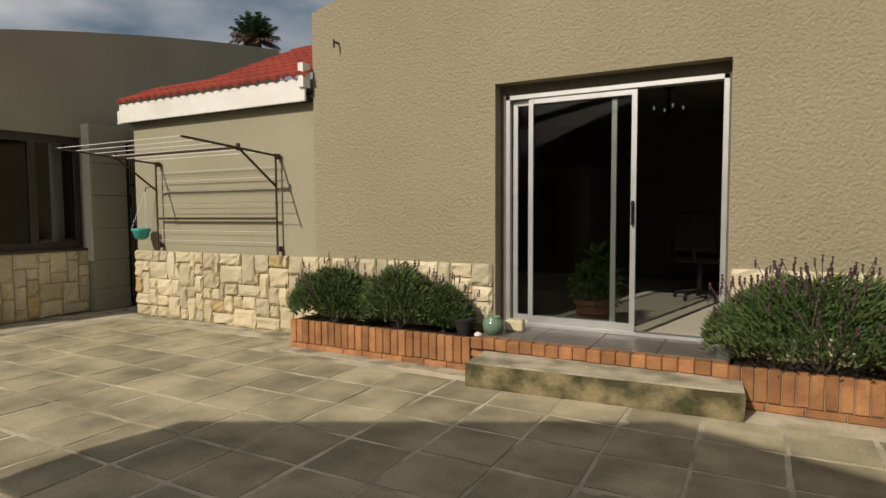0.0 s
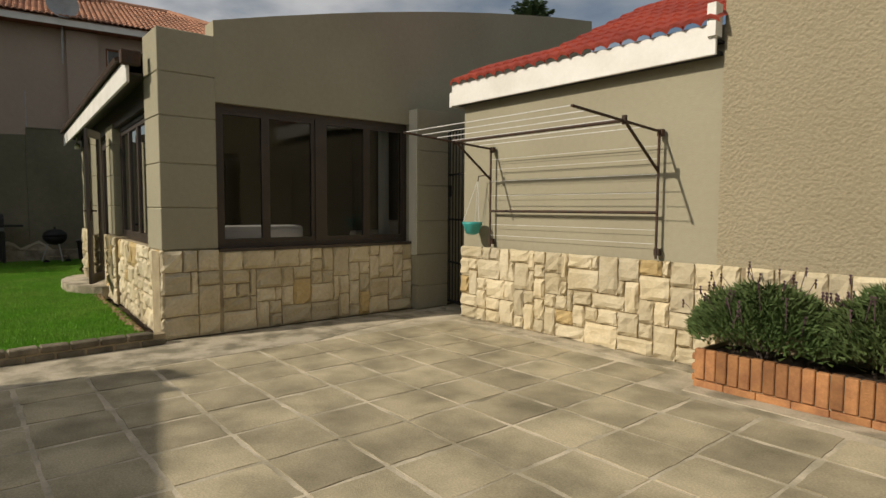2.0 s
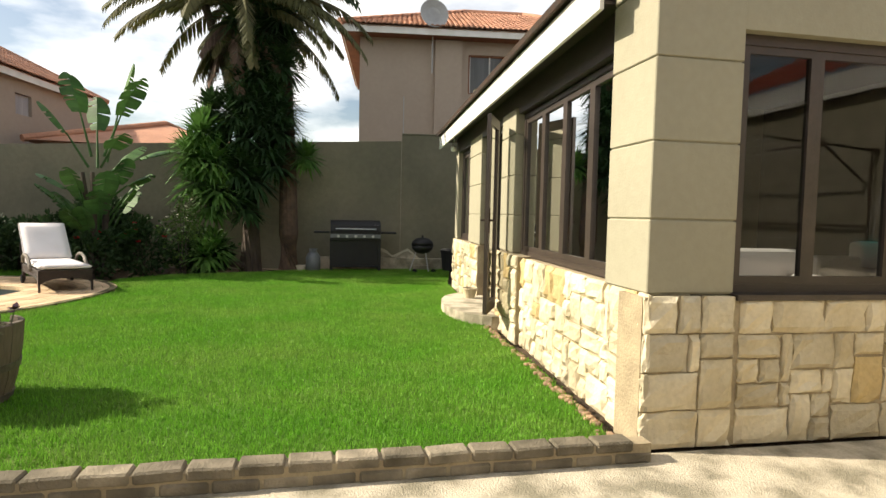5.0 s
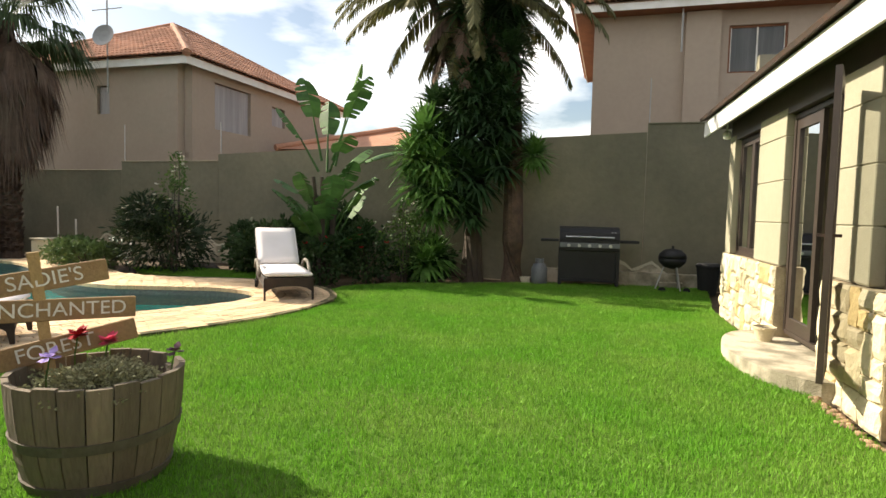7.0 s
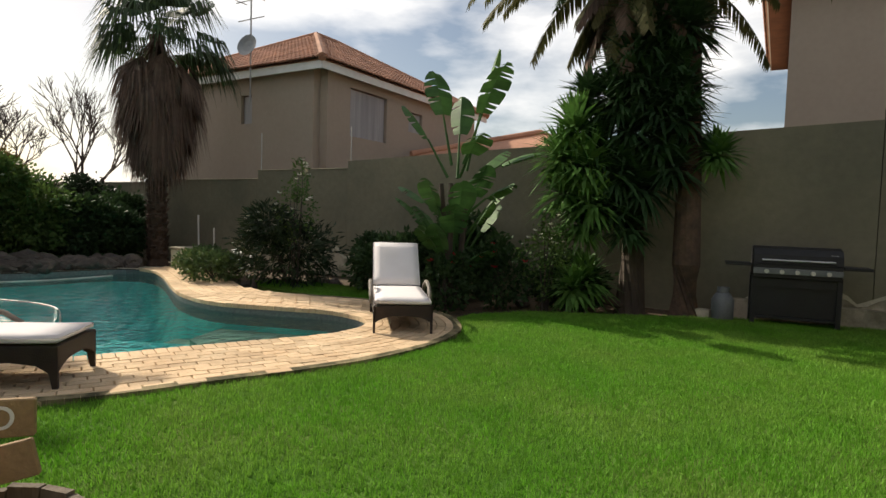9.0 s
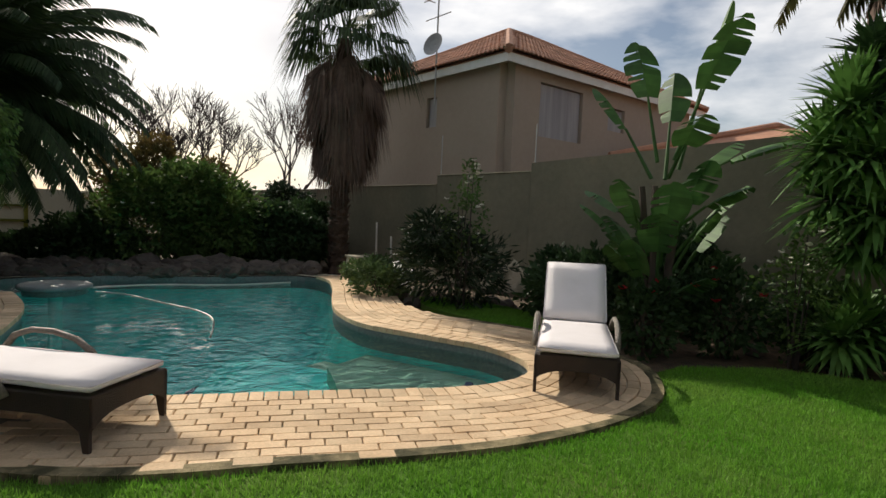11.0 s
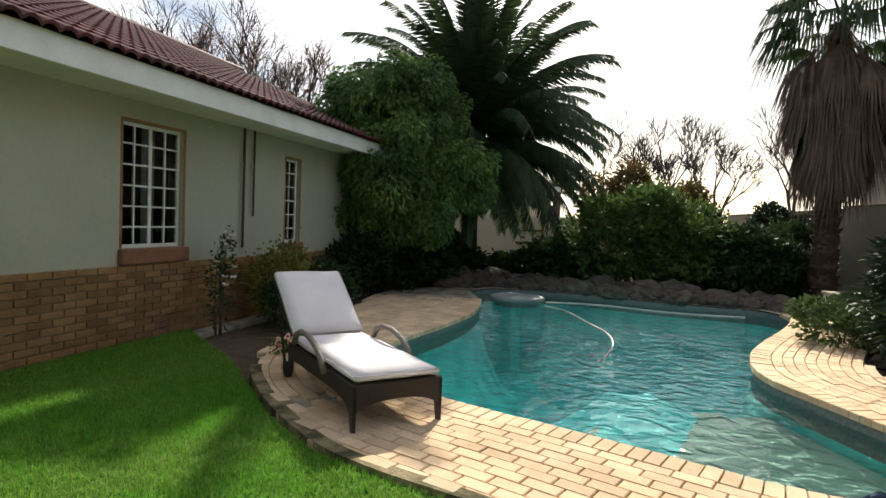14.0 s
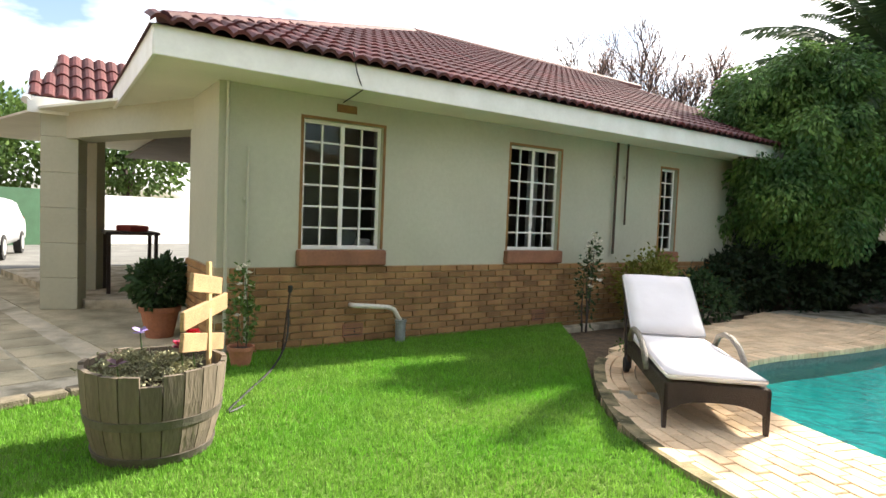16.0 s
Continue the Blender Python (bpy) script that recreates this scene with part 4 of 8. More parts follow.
part("head", lathe([(0.02, -0.05), (0.045, -0.04), (0.05, 0.03), (0.03, 0.06)], 14), M_WHITE, spot, smooth=True)
# inside the sunroom
sr = thing("sunroom", pose(0, 0, 0), "dim sunroom with pale furniture inside", "room", kind="structure")
part("floor", boxes((-7.2, -0.3, 0.7, 6.5, 0.05, 0.22)), M_CARPET, sr)
# back wall and slab carry the sunroom's dimness in their colour
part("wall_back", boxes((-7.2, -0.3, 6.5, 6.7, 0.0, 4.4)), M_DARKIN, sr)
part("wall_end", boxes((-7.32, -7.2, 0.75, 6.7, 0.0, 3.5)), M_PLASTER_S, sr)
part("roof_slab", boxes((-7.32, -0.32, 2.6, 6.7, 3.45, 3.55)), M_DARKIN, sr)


def sofa(x, y, rz):
    s = thing("sofa", pose(x, y, 0.22, 0, 0, rz), "pale cream sofa with a cushion behind the window", "sofa", "sunroom sofas")
    part("base", box(bmesh.new(), -0.9, 0.9, -0.4, 0.4, 0.08, 0.42, bev=0.05), M_CUSH, s)
    part("backrest", box(bmesh.new(), -0.9, 0.9, 0.22, 0.45, 0.4, 0.85, bev=0.06), M_CUSH, s)
    for k in (-1, 1):
        part("armrest", box(bmesh.new(), k * 0.8 - 0.12, k * 0.8 + 0.12, -0.42, 0.42, 0.1, 0.66, bev=0.05), M_CUSH, s)
        part("seat_cushion", box(bmesh.new(), k * 0.34 - 0.33, k * 0.34 + 0.33, -0.42, 0.22, 0.42, 0.54, bev=0.05), M_CUSH, s)


sofa(-0.95, 1.2, 90)
sofa(-2.6, 4.6, 0)
cur = thing("curtain", pose(-0.42, 2.86, 0.3), "narrow pale curtain gathered beside the window", "curtain")
bmc = bmesh.new()
cv = [[bmc.verts.new((0.03 * math.sin(k * 2.1), k * 0.018 - 0.08, z)) for k in range(10)] for z in (0.0, 2.0)]
for k in range(9):
    bmc.faces.new((cv[0][k], cv[0][k + 1], cv[1][k + 1], cv[1][k]))
part("drape", bmc, M_CURTAIN, cur)
part("rod", rod((0, -0.12, 2.0), (0, 0.12, 2.0), 0.012), M_BLACK, cur)
# ---- the pool ----
def pool():
    p = thing("swimming_pool", pose(0, 0, 0), "kidney-shaped turquoise swimming pool with clear rippled water", "pool", kind="structure")
    n = len(POOL)
    c = Vector((-5.6, -10.5))
    bm = bmesh.new()
    top = [bm.verts.new((x, y, DECK_Z - 0.05)) for x, y in POOL]
    mid = [bm.verts.new((x, y, -0.21)) for x, y in POOL]
    for k in range(n):
        bm.faces.new((top[k], top[(k + 1) % n], mid[(k + 1) % n], mid[k]))
    part("tile_band", bm, M_POOLTILE, p)
    bm = bmesh.new()
    rings = []
    for f, z in ((1.0, -0.21), (0.985, -0.37), (0.93, -0.75), (0.78, -1.25), (0.5, -1.7), (0.2, -1.8)):
        rings.append([bm.verts.new((c.x + (x - c.x) * f, c.y + (y - c.y) * f, max(z, -0.45 - 0.35 * max(0.0, -y - 6.6)) if z < -0.4 else z)) for x, y in POOL])
    for A, B in zip(rings, rings[1:]):
        for k in range(n):
            bm.faces.new((A[k], A[(k + 1) % n], B[(k + 1) % n], B[k]))
    bm.faces.new(rings[-1])
    part("basin", bm, M_BASIN, p, smooth=True)
    part("shallow_step", prism([(-5.2, -6.35), (-5.8, -6.0), (-6.14, -5.95), (-6.46, -6.05), (-6.72, -6.33), (-6.9, -6.9), (-6.78, -7.6), (-6.62, -8.5), (-5.9, -8.3), (-5.3, -7.2)], -0.6, -0.28), M_SHALLOW, p)
    part("shallow_step", prism([(-4.4, -6.85), (-5.2, -6.4), (-5.4, -7.2), (-6.0, -8.4), (-6.6, -8.6), (-6.5, -9.2), (-5.3, -8.9), (-4.6, -7.9)], -0.7, -0.48), M_SHALLOW, p)
    w = [(c.x + (x - c.x) * 0.999, c.y + (y - c.y) * 0.999) for x, y in POOL]
    s = Soup()
    s.face(*[(x, y, WATER_Z) for x, y in (w if sum((w[i - 1][0] * w[i][1] - w[i][0] * w[i - 1][1]) for i in range(n)) > 0 else w[::-1])])
    tagged(part("pool_water", s.mesh("pool_water"), M_WATER), "clear turquoise pool water with small ripples", "water", kind="structure")


pool()


def deck():
    d = thing("pool_deck", pose(0, 0, 0), "sandy brick paving curving round the pool", "paving", kind="structure")
    n = len(POOL)
    bm = bmesh.new()
    c = Vector((-5.6, -10.5))
    # bedding slab between the pool's edge and the outer edge
    outer = []
    for x, y in POOL:
        a = Vector((x, y)) - c
        outer.append(a)
    o = DECK_OUT
    m = len(o)
    lo = [bm.verts.new((x, y, DECK_Z - 0.03)) for x, y in o]
    ob = [bm.verts.new((x, y, -0.05)) for x, y in o]
    for k in range(m):
        bm.faces.new((lo[k], lo[(k + 1) % m], ob[(k + 1) % m], ob[k]))
    inn = [bm.verts.new((x, y, DECK_Z - 0.03)) for x, y in POOL]
    eo = [bm.edges.get((lo[k], lo[(k + 1) % m])) for k in range(m)]
    ei = [bm.edges.new((inn[k], inn[(k + 1) % n])) for k in range(n)]
    bmesh.ops.triangle_fill(bm, use_beauty=True, edges=eo + ei)
    bmesh.ops.recalc_face_normals(bm, faces=bm.faces)
    part("bedding", bm, M_CONC, d)
    # rows of bricks that follow the pool's edge
    P = [Vector(p) for p in POOL]
    area = sum(P[i - 1].x * P[i].y - P[i].x * P[i - 1].y for i in range(n))
    sgn = 1 if area > 0 else -1
    N = []
    for i in range(n):
        t = (P[(i + 1) % n] - P[i - 1]).normalized()
        N.append(Vector((t.y, -t.x)) * sgn)
    for _ in range(6):
        N = [(N[i - 1] + 2 * N[i] + N[(i + 1) % n]).normalized() for i in range(n)]

    def along(r):
        pts = [P[i] + N[i] * r for i in range(n)]
        acc = [0.0]
        for i in range(n):
            acc.append(acc[-1] + (pts[(i + 1) % n] - pts[i]).length)
        return pts, acc

    def at(r, f):
        u = f * n % n
        i = int(u)
        a = u - i
        return P[i].lerp(P[(i + 1) % n], a) + N[i].lerp(N[(i + 1) % n], a).normalized() * r

    near, rest = [], Soup()
    r = -0.03
    row = 0
    r_max = 2.6
    while r < r_max:
        depth = 0.215 if row == 0 else 0.108
        length = 0.105 if row == 0 else 0.222
        pts, acc = along(r + depth / 2)
        total = acc[-1]
        s = 0.5 * length * (row % 2)
        i = 0
        while s < total - length * 0.5:
            fa, fb = [], []
            q = []
            for pos in (s + 0.004, s + length - 0.004):
                pos = pos % total
                while acc[i + 1] < pos and i < n - 1:
                    i += 1
                while acc[i] > pos:
                    i -= 1
                q.append((i + (pos - acc[i]) / max(1e-6, acc[i + 1] - acc[i])) / n)
            if q[1] > q[0]:
                quad = [at(r + 0.004, q[0]), at(r + 0.004, q[1]), at(r + depth - 0.004, q[1]), at(r + depth - 0.004, q[0])]
                cen = sum(quad, Vector((0, 0))) / 4
                wide = (quad[0] - quad[1]).length
                if inside(cen.x, cen.y, DECK_OUT) and (row == 0 or not inside(cen.x, cen.y, POOL)) and wide > 0.03 and -13.3 < cen.y < -4.0 and (r < 1.35 or cen.y > -7.5 or cen.x > -4):
                    near.append((quad, rng.uniform(-.003, .003)))
            s += length
        r += depth
        row += 1
    near.sort(key=lambda b: -b[0][0].y)
    for k, (quad, dz) in enumerate(near):
        z0, z1 = DECK_Z - 0.06, DECK_Z + dz
        cc = sum(quad, Vector((0, 0))) / 4
        ins = [v + (cc - v).normalized() * 0.006 for v in quad]
        V = [(*v, z0) for v in quad] + [(*v, z1 - 0.006) for v in quad] + [(*v, z1) for v in ins]
        F = [(0, 1, 5, 4), (1, 2, 6, 5), (2, 3, 7, 6), (3, 0, 4, 7), (4, 5, 9, 8), (5, 6, 10, 9), (6, 7, 11, 10), (7, 4, 8, 11), (8, 9, 10, 11)]
        if sgn > 0:
            F = [f[::-1] for f in F]
        if k < 300:
            me = bpy.data.meshes.new("paving_brick")
            me.from_pydata(V, [], F)
            part("paving_brick", me, M_BRICK_D, d)
        else:
            o0 = len(rest.v)
            rest.v += V
            rest.f += [tuple(i + o0 for i in f) for f in F]
    part("paving_bricks", rest.mesh("paving_bricks"), M_BRICK_D, d)["kind"] = "stuff"
    # upright edging along the lawn
    rim = [Vector(p) for p in DECK_OUT if p[1] > -8.1 and p[0] < -1.6]
    eb = bmesh.new()
    for a, b in zip(rim, rim[1:]):
        if (a - b).length > 1.0:
            continue
        t = (b - a)
        q = Vector((t.y, -t.x)).normalized() * 0.05
        v = [eb.verts.new((*p, z)) for z in (-0.03, DECK_Z + 0.002) for p in (a - q, b - q, b + q, a + q)]
        for f in ((0, 1, 2, 3), (7, 6, 5, 4), (0, 4, 5, 1), (2, 6, 7, 3)):
            eb.faces.new([v[i] for i in f])
    part("edge_beam", eb, M_MOSS, d)


deck()


def lounger(x, y, rz, label, lean=38):
    """Foot end at y = 0, head towards +y."""
    l = thing("sun_lounger", pose(x, y, DECK_Z, 0, 0, rz) @ Matrix.Diagonal((1, 1, 0.89, 1)), label, "sun lounger", "pool loungers")
    W = 0.33
    for s in (-1, 1):
        bm = bmesh.new()
        prof = [(0.0, 0.0), (0.035, 0.0), (0.06, 0.13), (0.14, 0.19), (0.30, 0.215), (1.44, 0.20), (1.44, 0.32), (0.0, 0.33)]
        xa, xb = s * W - s * 0.025, s * W
        A = [bm.verts.new((xa, yy, z)) for yy, z in prof]
        B = [bm.verts.new((xb, yy, z)) for yy, z in prof]
        for k in range(len(prof)):
            bm.faces.new((A[k], A[(k + 1) % len(prof)], B[(k + 1) % len(prof)], B[k]))
        bm.faces.new(A[::-1])
        bm.faces.new(B)
        bmesh.ops.recalc_face_normals(bm, faces=bm.faces)
        part("side_panel", bm, M_RATTAN, l)
        part("armrest", tube([(s * 0.345, 0.50, 0.30), (s * 0.352, 0.56, 0.40), (s * 0.355, 0.68, 0.485), (s * 0.355, 0.85, 0.53), (s * 0.355, 1.02, 0.53), (s * 0.35, 1.15, 0.48), (s * 0.345, 1.22, 0.38)], 0.024), M_RATTANL, l, smooth=True)
        part("rear_leg", box(bmesh.new(), s * 0.31 - 0.02, s * 0.31 + 0.02, 1.40, 1.44, 0.05, 0.33, bev=0.005), M_RATTAN, l)
        part("wheel", cyl(bmesh.new(), (s * 0.345, 1.46, 0.075), (s * 0.305, 1.46, 0.075), 0.075, n=18), M_RUBBER, l)
        part("back_prop", rod((s * 0.30, 1.85, 0.66), (s * 0.30, 1.60, 0.0), 0.014), M_RATTAN, l)
    bm = bmesh.new()
    for k in range(13):
        x0, x1 = -W + 2 * W * k / 13, -W + 2 * W * (k + 1) / 13
        f = lambda q: 0.215 - 0.10 * (abs(q) / W) ** 3
        v = [bm.verts.new((xx, yy, z)) for yy in (0.0, 0.025) for xx, z in ((x0, f(x0)), (x1, f(x1)), (x1, 0.33), (x0, 0.33))]
        for q in ((0, 1, 2, 3), (7, 6, 5, 4), (0, 4, 5, 1)):
            bm.faces.new([v[i] for i in q])
    bmesh.ops.remove_doubles(bm, verts=bm.verts, dist=1e-4)
    part("foot_panel", bm, M_RATTAN, l)
    part("seat_deck", box(bmesh.new(), -W, W, 0.0, 1.42, 0.322, 0.345, bev=0.008), M_RATTAN, l)
    part("back_panel", box(bmesh.new(), -W + 0.02, W - 0.02, 0.0, 0.82, -0.02, 0.02, bev=0.008), M_RATTAN, l, m=pose(0, 1.38, 0.345, lean, 0, 0))

    def pad(length, w=0.315, t=0.075):
        bm = bmesh.new()
        box(bm, -w, w, 0, length, 0, t)
        bmesh.ops.subdivide_edges(bm, edges=[e for e in bm.edges], cuts=5, use_grid_fill=True)
        for v in bm.verts:
            e = max(abs(v.co.x) / w, abs(v.co.y / length * 2 - 1))
            v.co.z = t / 2 + (v.co.z - t / 2) * (1.08 - 0.45 * e ** 8) + noise.noise(v.co * 4 + Vector((x, y, 0))) * 0.008
        bmesh.ops.bevel(bm, geom=[e for e in bm.edges if e.is_manifold and e.calc_face_angle(0) > 0.9], offset=0.016, segments=2, affect="EDGES")
        return bm
    part("seat_cushion", pad(1.42), M_CUSH, l, m=pose(0, 0.005, 0.347), smooth=True)
    part("back_cushion", pad(0.84), M_CUSH, l, m=pose(0, 1.38, 0.39, lean, 0, 0), smooth=True)


lounger(-3.305, -6.625, -146.0, "brown rattan sun lounger with cushions facing the lawn")
lounger(-6.10, -5.32, 121.9, "brown rattan sun lounger with cushions by the garden bed", 46)

# small things in and round the pool
isl = thing("pool_island", pose(-4.6, -13.85, 0), "round grey-capped plinth standing in the pool", "plinth")
part("pillar", lathe([(0.10, -1.3), (0.10, -0.10), (0.30, -0.07)], 20), M_BASIN, isl)
part("rim", lathe([(0.30, -0.07), (0.44, -0.06), (0.46, 0.02), (0.48, 0.03)], 28), M_POOLTILE, isl)
part("cap", lathe([(0.5, 0.03), (0.52, 0.05), (0.52, 0.09), (0.48, 0.11), (0.01, 0.115)], 28), M_GREYPL, isl, smooth=True)
hose = thing("pool_hose", pose(0, 0, 0), "pale floating pool cleaner hose", "hose")
part("pipe", tube(smooth_line([(-5.1, -13.6, -0.03), (-5.4, -13.2, -0.035), (-5.6, -12.0, -0.045), (-5.7, -11.2, -0.04), (-5.62, -10.5, -0.06), (-5.4, -10.1, -0.2)], closed=False), 0.014, 7), M_PVC, hose, smooth=True)
part("pipe", tube(smooth_line([(-5.15, -13.9, 0.0), (-6.2, -14.1, -0.03), (-7.4, -13.6, -0.04), (-8.6, -13.4, -0.03)], closed=False), 0.02, 7), M_PVC, hose, smooth=True)
br = thing("pool_brush", pose(-6.35, -6.65, -0.27, 0, 0, 35), "dark blue pool brush lying on the shallow step", "pool brush")
part("head", box(bmesh.new(), -0.28, 0.12, -0.04, 0.04, 0.0, 0.05, bev=0.01), mat("dark_blue_plastic", (0.02, 0.035, 0.11), rough=0.5), br)
part("pole_end", rod((0.12, 0, 0.03), (0.36, 0.02, 0.16), 0.016), M_PVC, br)
cl = thing("pool_cleaner", pose(-5.3, -10.1, -0.95), "dark blue pool cleaner on the basin floor", "pool cleaner")
part("body", lathe([(0.02, 0), (0.18, 0.01), (0.2, 0.06), (0.06, 0.14)], 16), bpy.data.materials["dark_blue_plastic"], cl)

# ---- main house with brick base ----
HOUSE = line((0.644, -5.201), (-0.239, -0.971))
hs = thing("main_house", HOUSE, "sage plastered house with brick base and red tiled roof", "house")
# local x runs along the pool wall, -y looks out to the lawn
W1, W2, W3 = (0.80, 1.68), (3.46, 4.32), (6.46, 6.86)
wall("wall", pose(0, 0, 0), 9.2, 2.60, 0.22, [(*W1, 1.05, 2.34), (*W2, 1.05, 2.35), (*W3, 1.04, 2.30)], M_HOUSE, hs)
part("wall", boxes((-0.0, 0.22, 0.22, 1.25, 0.0, 2.60)), M_HOUSE, hs)
part("wall", boxes((0.22, 1.9, 1.03, 1.25, 0.0, 2.60), (1.7, 1.9, 1.25, 10.0, 0.0, 2.60)), M_HOUSE, hs)
part("doorway_frame", boxes((1.66, 1.70, 1.9, 2.0, 0.0, 2.1), (1.66, 1.70, 2.8, 2.9, 0.0, 2.1), (1.66, 1.70, 2.0, 2.8, 2.0, 2.1)), M_DARKFR, hs)
part("wall", boxes((9.2, 9.4, 0.0, 10.0, 0.0, 2.60)), M_HOUSE, hs)
# house insides toned dark, standing in for unlit rooms
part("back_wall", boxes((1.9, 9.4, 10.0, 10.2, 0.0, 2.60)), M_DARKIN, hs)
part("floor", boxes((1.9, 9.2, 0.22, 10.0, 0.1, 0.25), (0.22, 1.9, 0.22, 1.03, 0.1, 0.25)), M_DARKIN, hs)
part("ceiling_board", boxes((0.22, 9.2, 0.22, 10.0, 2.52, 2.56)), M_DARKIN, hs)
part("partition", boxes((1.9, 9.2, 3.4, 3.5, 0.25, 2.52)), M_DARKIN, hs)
part("brick_bed", boxes((-0.012, 9.2, -0.012, 0.0, 0.0, 0.875), (-0.012, 0.0, 0.0, 1.25, 0.0, 0.875)), M_MORTAR, hs)
part("soffit", boxes((-0.60, 9.6, -0.60, -0.002, 2.575, 2.595), (-0.60, -0.002, -0.002, 2.2, 2.575, 2.595)), M_SOFFIT, hs)
part("fascia_board", boxes((-0.62, 9.6, -0.63, -0.60, 2.56, 2.79), (-0.63, -0.60, -0.60, 2.6, 2.56, 2.79), bev=0.004), M_WHITE, hs)
part("plinth_edge", boxes((-0.05, 9.2, -0.22, -0.02, -0.03, 0.035)), M_CONC, hs)


def steel_window(name, x0, x1, z0, z1, cols, rows, label):
    w = thing(name, HOUSE @ pose(x0, 0.06, z0), label, "window", "steel cottage windows", kind="structure")
    W, H = x1 - x0, z1 - z0
    part("window_frame", boxes((0, W, 0, 0.04, 0, 0.035), (0, W, 0, 0.04, H - 0.035, H), (0, 0.035, 0, 0.04, 0.035, H - 0.035), (W - 0.035, W, 0, 0.04, 0.035, H - 0.035)), M_STEELW, w)
    mid = W * 0.5 if cols > 2 else W
    for k in range(1, cols):
        t = 0.022 if k == cols // 2 and cols > 2 else 0.009
        part("glazing_bar", boxes((W * k / cols - t, W * k / cols + t, 0.005, 0.035, 0.035, H - 0.035)), M_STEELW, w)
    for k in range(1, rows):
        part("glazing_bar", boxes((0.035, W - 0.035, 0.008, 0.032, H * k / rows - 0.009, H * k / rows + 0.009)), M_STEELW, w)
    pane(w, 0.035, W - 0.035, 0.035, H - 0.035, 0.02)
    part("window_sill", box(bmesh.new(), -0.05, W + 0.05, -0.13, -0.002, -0.17, -0.005, bev=0.02), M_SILL, w, "rounded red-brown brick sill")
    part("reveal", boxes((-0.03, 0.0, -0.064, -0.058, 0, H), (W, W + 0.03, -0.064, -0.058, 0, H), (-0.03, W + 0.03, -0.064, -0.058, H, H + 0.03)), M_BRICK_H, w)


steel_window("window_4", *W1, 1.05, 2.34, 4, 6, "white steel cottage window with small panes")
steel_window("window_5", *W2, 1.05, 2.35, 4, 6, "white steel cottage window with pale curtains")
steel_window("window_6", *W3, 1.04, 2.30, 2, 6, "narrow white steel cottage window")
for x0, x1 in ((3.52, 3.72), (4.06, 4.26)):
    c = thing("curtain", HOUSE @ pose(x0, 0.35, 0.95), "pale curtain drawn beside the window", "curtain", "house curtains")
    b = bmesh.new()
    A = [[b.verts.new(((x1 - x0) * k / 11, 0.025 * math.sin(k * 1.9), z)) for k in range(12)] for z in (0, 1.55)]
    for k in range(11):
        b.faces.new((A[0][k], A[0][k + 1], A[1][k + 1], A[1][k]))
    part("drape", b, M_CURTAIN, c)
pl8 = thing("wall_plate", HOUSE @ pose(1.36, 0.15, 1.05), "pale round plate leaning behind the window", "plate")
part("disc", lathe([(0.01, 0), (0.10, 0.0), (0.115, 0.012), (0.01, 0.008)], 20), M_GREYPL, pl8, m=pose(0, 0.03, 0.118, 80, 0, 0))
bag = tagged(part("white_bag", box(bmesh.new(), 0, 0.2, 0, 0.1, 0, 0.11, bev=0.04), M_CUSH, m=HOUSE @ pose(1.46, 0.12, 1.05, 0, 0, 8)), "small white bundle on the window ledge", "bundle")

# brick courses below the plaster
def house_bricks():
    me = bpy.data.meshes.new("face_brick")
    b = box(bmesh.new(), -0.112, 0.112, -0.018, 0.004, 0.0, 0.062, bev=0.004)
    b.to_mesh(me)
    me.materials.append(M_BRICK_H)
    rest = Soup()
    n = 0
    for row in range(12):
        z = 0.012 + row * 0.0722
        for side, length in ((0, 9.1), (1, 1.2)):
            x = 0.112 + (0.117 if row % 2 else 0.0)
            while x < length:
                m = pose(x, -0.012, z) if side == 0 else pose(-0.012, x, z, 0, 0, -90)
                if side == 0 and x < 6.2 and n < 300:
                    n += 1
                    part("brick", me, None, hs, m=m)
                else:
                    o = len(rest.v)
                    rest.v += [tuple(m @ v.co) for v in me.vertices]
                    rest.f += [tuple(i + o for i in p.vertices) for p in me.polygons]
                x += 0.234
    part("bricks", rest.mesh("bricks"), M_BRICK_H, hs)["kind"] = "stuff"


def tiled_slope(parent, m, nx, ny, w, l, keep, material, limit=300):
    """Rows of tiles on a slope; keep(x, y) says whether a tile lies on it."""
    me = tile_mesh(w, l * 1.16)
    me.materials.append(material)
    rest, n = Soup(), 0
    for r in range(ny):
        for k in range(nx):
            x, y = (k + 0.5) * w, r * l
            if not keep(x, y):
                continue
            t = m @ pose(x, y, 0.0)
            if n < limit:
                n += 1
                part("tile", me, None, parent, m=t)
            else:
                o = len(rest.v)
                rest.v += [tuple(t @ v.co) for v in me.vertices]
                rest.f += [tuple(i + o for i in p.vertices) for p in me.polygons]
    if rest.v:
        part("tiles", rest.mesh("tiles"), material, parent)["kind"] = "stuff"


PITCH = 23.0
roof = part("roof", Soup().mesh("roof"), None, hs)


